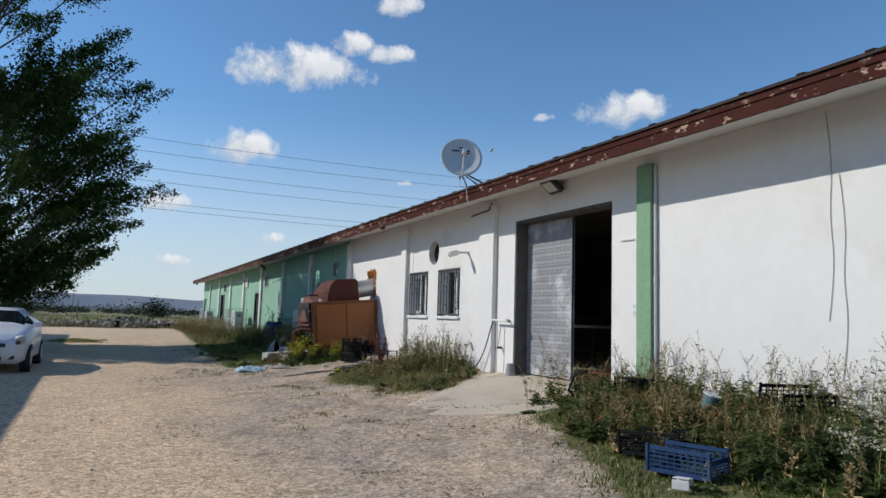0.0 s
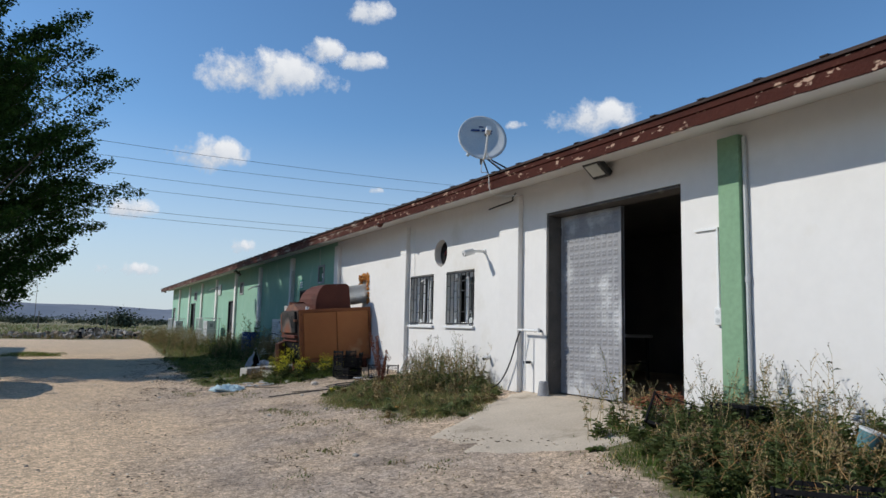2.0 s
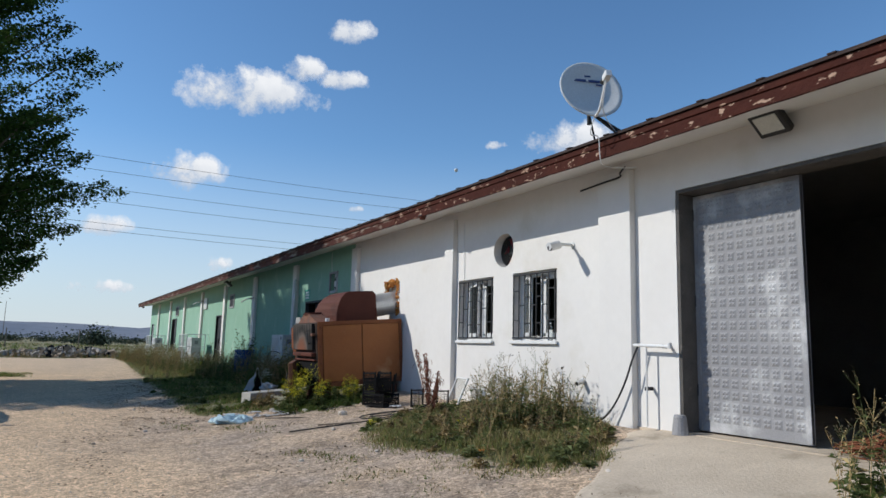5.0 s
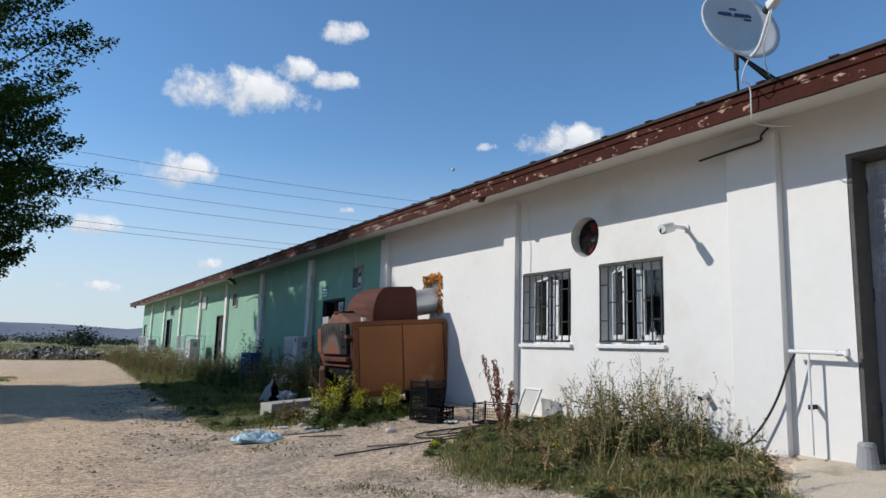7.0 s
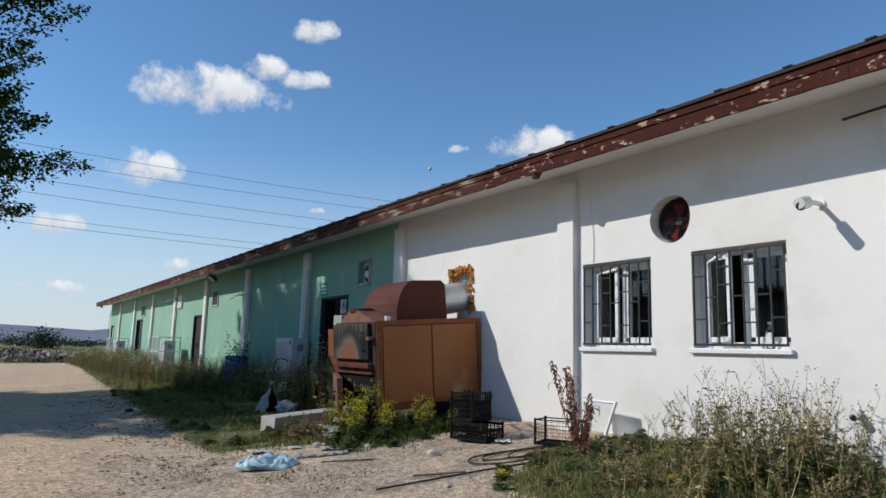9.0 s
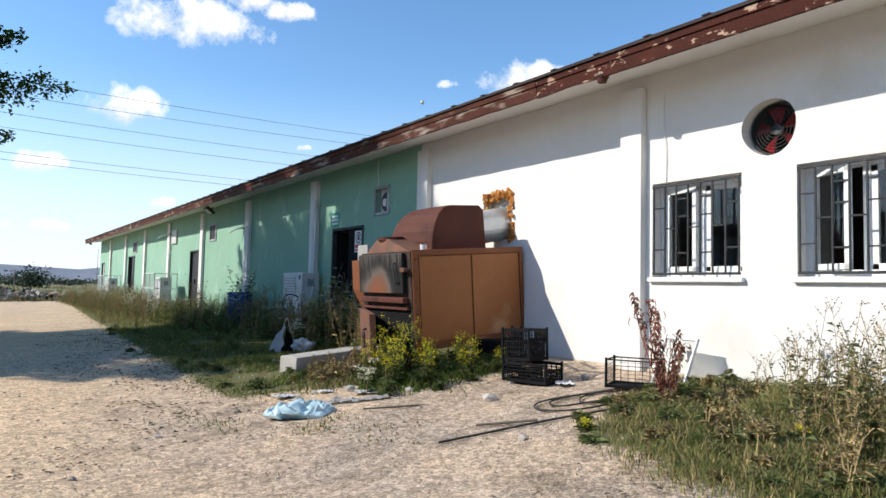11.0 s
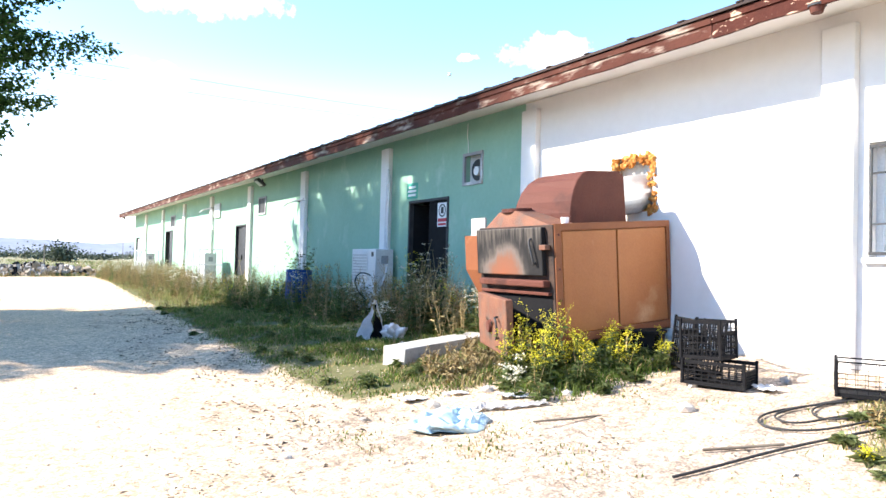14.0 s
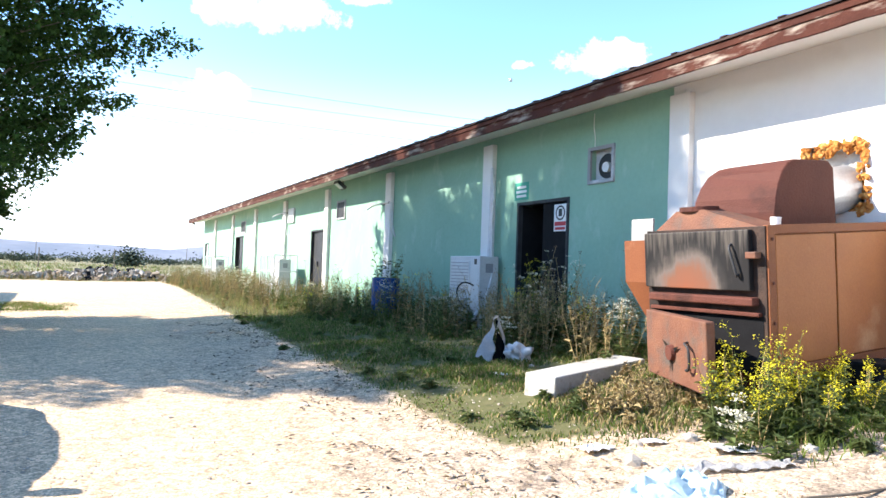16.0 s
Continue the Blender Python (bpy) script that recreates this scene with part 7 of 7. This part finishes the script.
# ---- distance ----
def distance():
    r = random.Random(71)
    s = Soup(72)
    for _ in range(5200):
        x, y = r.uniform(-60, 60), 73 + 110 * r.random() ** 1.6
        h = r.uniform(0.15, 0.42)
        for _ in range(5):
            s.blade(x + r.gauss(0, 0.4), y + r.gauss(0, 0.4), -0.08, h, 0.03, 0.6, 0 if r.random() < 0.5 else 1)
    s.link("field_grass", [DRY, GRASS], "rough dry grass over the far field", "grass")
    s = Soup(73)
    for _ in range(260):
        x, y = r.uniform(-170, 170), r.uniform(200, 330)
        h = r.uniform(1.2, 3.2) if r.random() < 0.85 else r.uniform(3, 5)
        for _ in range(150):
            p = Vector((x + r.gauss(0, h * 0.9), y + r.gauss(0, h * 0.4), abs(r.gauss(h * 0.35, h * 0.24))))
            s.leaf(p, (r.uniform(-1, 1), r.uniform(-1, 1), r.uniform(-1, 1)), r.uniform(0.35, 0.7), r.uniform(0.25, 0.45), 0, 0)
    s.link("tree_line", [FAR_GREEN], "low dark line of far trees and hedges", "trees")
    for x, y, h, w in ((9.5, 150, 3.4, 2.8), (-16, 170, 2.6, 3.0)):
        s = Soup(int(74 + x))
        for _ in range(700):
            s.leaf((s.r.gauss(0, w * 0.42), s.r.gauss(0, w * 0.4), abs(s.r.gauss(h * 0.42, h * 0.26))), (s.r.uniform(-1, 1), s.r.uniform(-1, 1), s.r.uniform(-1, 1)), 0.45, 0.3, 0, 0)
        b = thing("bush", "round dark bush standing in the field", "bush", (x, y, -0.1), group="field bushes")
        s.link("foliage", [FAR_GREEN], "", "", "", b)
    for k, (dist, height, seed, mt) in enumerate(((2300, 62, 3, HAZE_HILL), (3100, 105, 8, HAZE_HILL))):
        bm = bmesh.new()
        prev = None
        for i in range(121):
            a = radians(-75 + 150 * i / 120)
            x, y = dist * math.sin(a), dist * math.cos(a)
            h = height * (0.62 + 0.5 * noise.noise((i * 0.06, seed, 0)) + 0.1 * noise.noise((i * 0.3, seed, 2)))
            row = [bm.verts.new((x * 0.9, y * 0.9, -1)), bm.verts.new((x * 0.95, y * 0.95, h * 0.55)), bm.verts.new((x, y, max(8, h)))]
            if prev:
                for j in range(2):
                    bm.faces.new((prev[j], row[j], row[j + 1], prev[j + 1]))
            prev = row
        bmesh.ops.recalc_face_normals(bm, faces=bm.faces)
        tagged(part("backdrop" if k else "backdrop_hills", bm, mt, smooth=True), "long low hills coloured blue-grey for haze", "hills", kind="structure")
    # power lines high beyond the shed
    wires = [((7.2, 38.7), (84.0, 39.3)), ((7.9, 35.7), (80.7, 36.7)), ((7.1, 32.1), (69.5, 32.4)), ((7.3, 29.3), (63.4, 29.6)), ((7.1, 24.7), (56.2, 25.0)), ((7.2, 23.3), (50.6, 23.5))]
    for (xa, za), (xb, zb) in wires:
        k = (zb - za) / (xb - xa)
        w = thing("power_line", "thin overhead power cable across the sky", "cable", (xa, 160, za), group="overhead cables")
        line_tube("cable_line", [(x, 0, k * x + 0.00025 * x * (x - 76)) for x in (-140, -60, 0, 40, 76, 130, 220)], 0.04, IRON, w, sides=1)
    ball = thing("marker_ball", "small pale aerial marker ball on the cable", "marker", (55.4, 96.2, 29.4))
    bm = bmesh.new()
    bmesh.ops.create_uvsphere(bm, u_segments=16, v_segments=10, radius=0.3)
    part("shell", bm, GREY_PLASTIC, ball, smooth=True)
    for x, y, h in ((-9, 230, 11), (34, 260, 12), (5.5, 118, 2.6), (-3.2, 112, 2.4)):
        p = thing("utility_pole", "far thin utility pole in the field", "pole", (x, y, -0.1), group="far poles")
        part("shaft", tube((0, 0, 0), (0, 0, h), 0.09, 0.06, 8), BARK, p)
        part("cap", tube((0, 0, h), (0, 0, h + 0.12), 0.1, 0.05, 8), BARK, p)


distance()


# ---- clouds ----
def cloud_material(name, cut, detail):
    """White vapour that emits its own brightness: noise thins it out towards a ragged rim."""
    m = bpy.data.materials.new(name)
    m.use_nodes = True
    nt = m.node_tree
    n, link = nt.nodes, nt.links.new
    n.remove(n["Principled BSDF"])
    co = n.new("ShaderNodeTexCoord")
    info = n.new("ShaderNodeObjectInfo")
    noi = n.new("ShaderNodeTexNoise")
    noi.noise_dimensions = "4D"
    noi.inputs["Scale"].default_value, noi.inputs["Detail"].default_value, noi.inputs["Roughness"].default_value = detail, 10, 0.66
    mulw = n.new("ShaderNodeMath")
    mulw.operation = "MULTIPLY"
    mulw.inputs[1].default_value = 40
    link(info.outputs["Random"], mulw.inputs[0])
    link(mulw.outputs["Value"], noi.inputs["W"])
    link(co.outputs["Object"], noi.inputs["Vector"])
    sep = n.new("ShaderNodeSeparateXYZ")
    link(co.outputs["Generated"], sep.inputs["Vector"])

    def op(kind, a, b=None):
        k = n.new("ShaderNodeMath")
        k.operation = kind
        for i, v in enumerate((a, b)):
            if v is None:
                continue
            if isinstance(v, (int, float)):
                k.inputs[i].default_value = v
            else:
                link(v, k.inputs[i])
        return k.outputs["Value"]
    u = op("MULTIPLY", op("SUBTRACT", sep.outputs["X"], 0.5), 2.0)
    w = op("MULTIPLY", op("SUBTRACT", sep.outputs["Y"], 0.42), 2.1)
    rad = op("ADD", op("POWER", op("ABSOLUTE", u), 2.2), op("POWER", op("ABSOLUTE", w), 2.0))
    dens = op("SUBTRACT", op("ADD", op("MULTIPLY", noi.outputs["Fac"], 2.6), -0.65), rad)
    al = n.new("ShaderNodeMapRange")
    al.inputs["From Min"].default_value, al.inputs["From Max"].default_value = cut, cut + 0.5
    link(dens, al.inputs["Value"])
    em = n.new("ShaderNodeEmission")
    # sunlit tops and shaded undersides are painted in by height and noise
    shade = n.new("ShaderNodeMapRange")
    shade.inputs["From Min"].default_value, shade.inputs["From Max"].default_value = 0.15, 0.75
    link(op("ADD", sep.outputs["Y"], op("MULTIPLY", op("SUBTRACT", noi.outputs["Fac"], 0.5), 1.2)), shade.inputs["Value"])
    mix = n.new("ShaderNodeMix")
    mix.data_type = "RGBA"
    mix.inputs["A"].default_value, mix.inputs["B"].default_value = (0.6, 0.64, 0.7, 1), (0.9, 0.9, 0.9, 1)
    link(shade.outputs["Result"], mix.inputs["Factor"])
    link(mix.outputs["Result"], em.inputs["Color"])
    em.inputs["Strength"].default_value = 1.0
    tr = n.new("ShaderNodeBsdfTransparent")
    ms = n.new("ShaderNodeMixShader")
    link(al.outputs["Result"], ms.inputs["Fac"])
    link(tr.outputs["BSDF"], ms.inputs[1])
    link(em.outputs["Emission"], ms.inputs[2])
    link(ms.outputs["Shader"], n["Material Output"].inputs["Surface"])
    return m


CLOUD = cloud_material("cloud_vapour", 0.08, 0.013)
WISP = cloud_material("thin_cloud_vapour", 0.3, 0.02)
eye = Vector((1.3, 5, 1.3))
for x, y, z, w, h, mt in ((321, 1370, 528, 370, 135, CLOUD), (484, 1306, 562, 160, 60, CLOUD), (412, 1322, 575, 130, 75, CLOUD), (219, 1445, 357, 210, 105, CLOUD), (935, 1086, 460, 265, 105, CLOUD),
                          (487, 1264, 655, 140, 72, CLOUD), (75, 1485, 229, 140, 65, CLOUD), (292, 1467, 166, 120, 52, WISP), (86, 1498, 107, 210, 46, WISP), (810, 1187, 445, 80, 34, WISP),
                          (500, 1400, 200, 120, 40, WISP), (-150, 1490, 120, 300, 60, WISP), (560, 1370, 300, 60, 26, WISP)):
    bm = bmesh.new()
    bmesh.ops.create_grid(bm, x_segments=1, y_segments=1, size=0.5, matrix=Matrix.Diagonal((w, h, 1, 1)))
    c = part("cloud", bm, mt)
    way = (eye - Vector((x, y, z))).normalized()
    c.matrix_world = Matrix.Translation((x, y, z)) @ way.to_track_quat("Z", "Y").to_matrix().to_4x4()
    tagged(c, "small white fair-weather cloud in the blue sky", "cloud", "clouds", "structure")
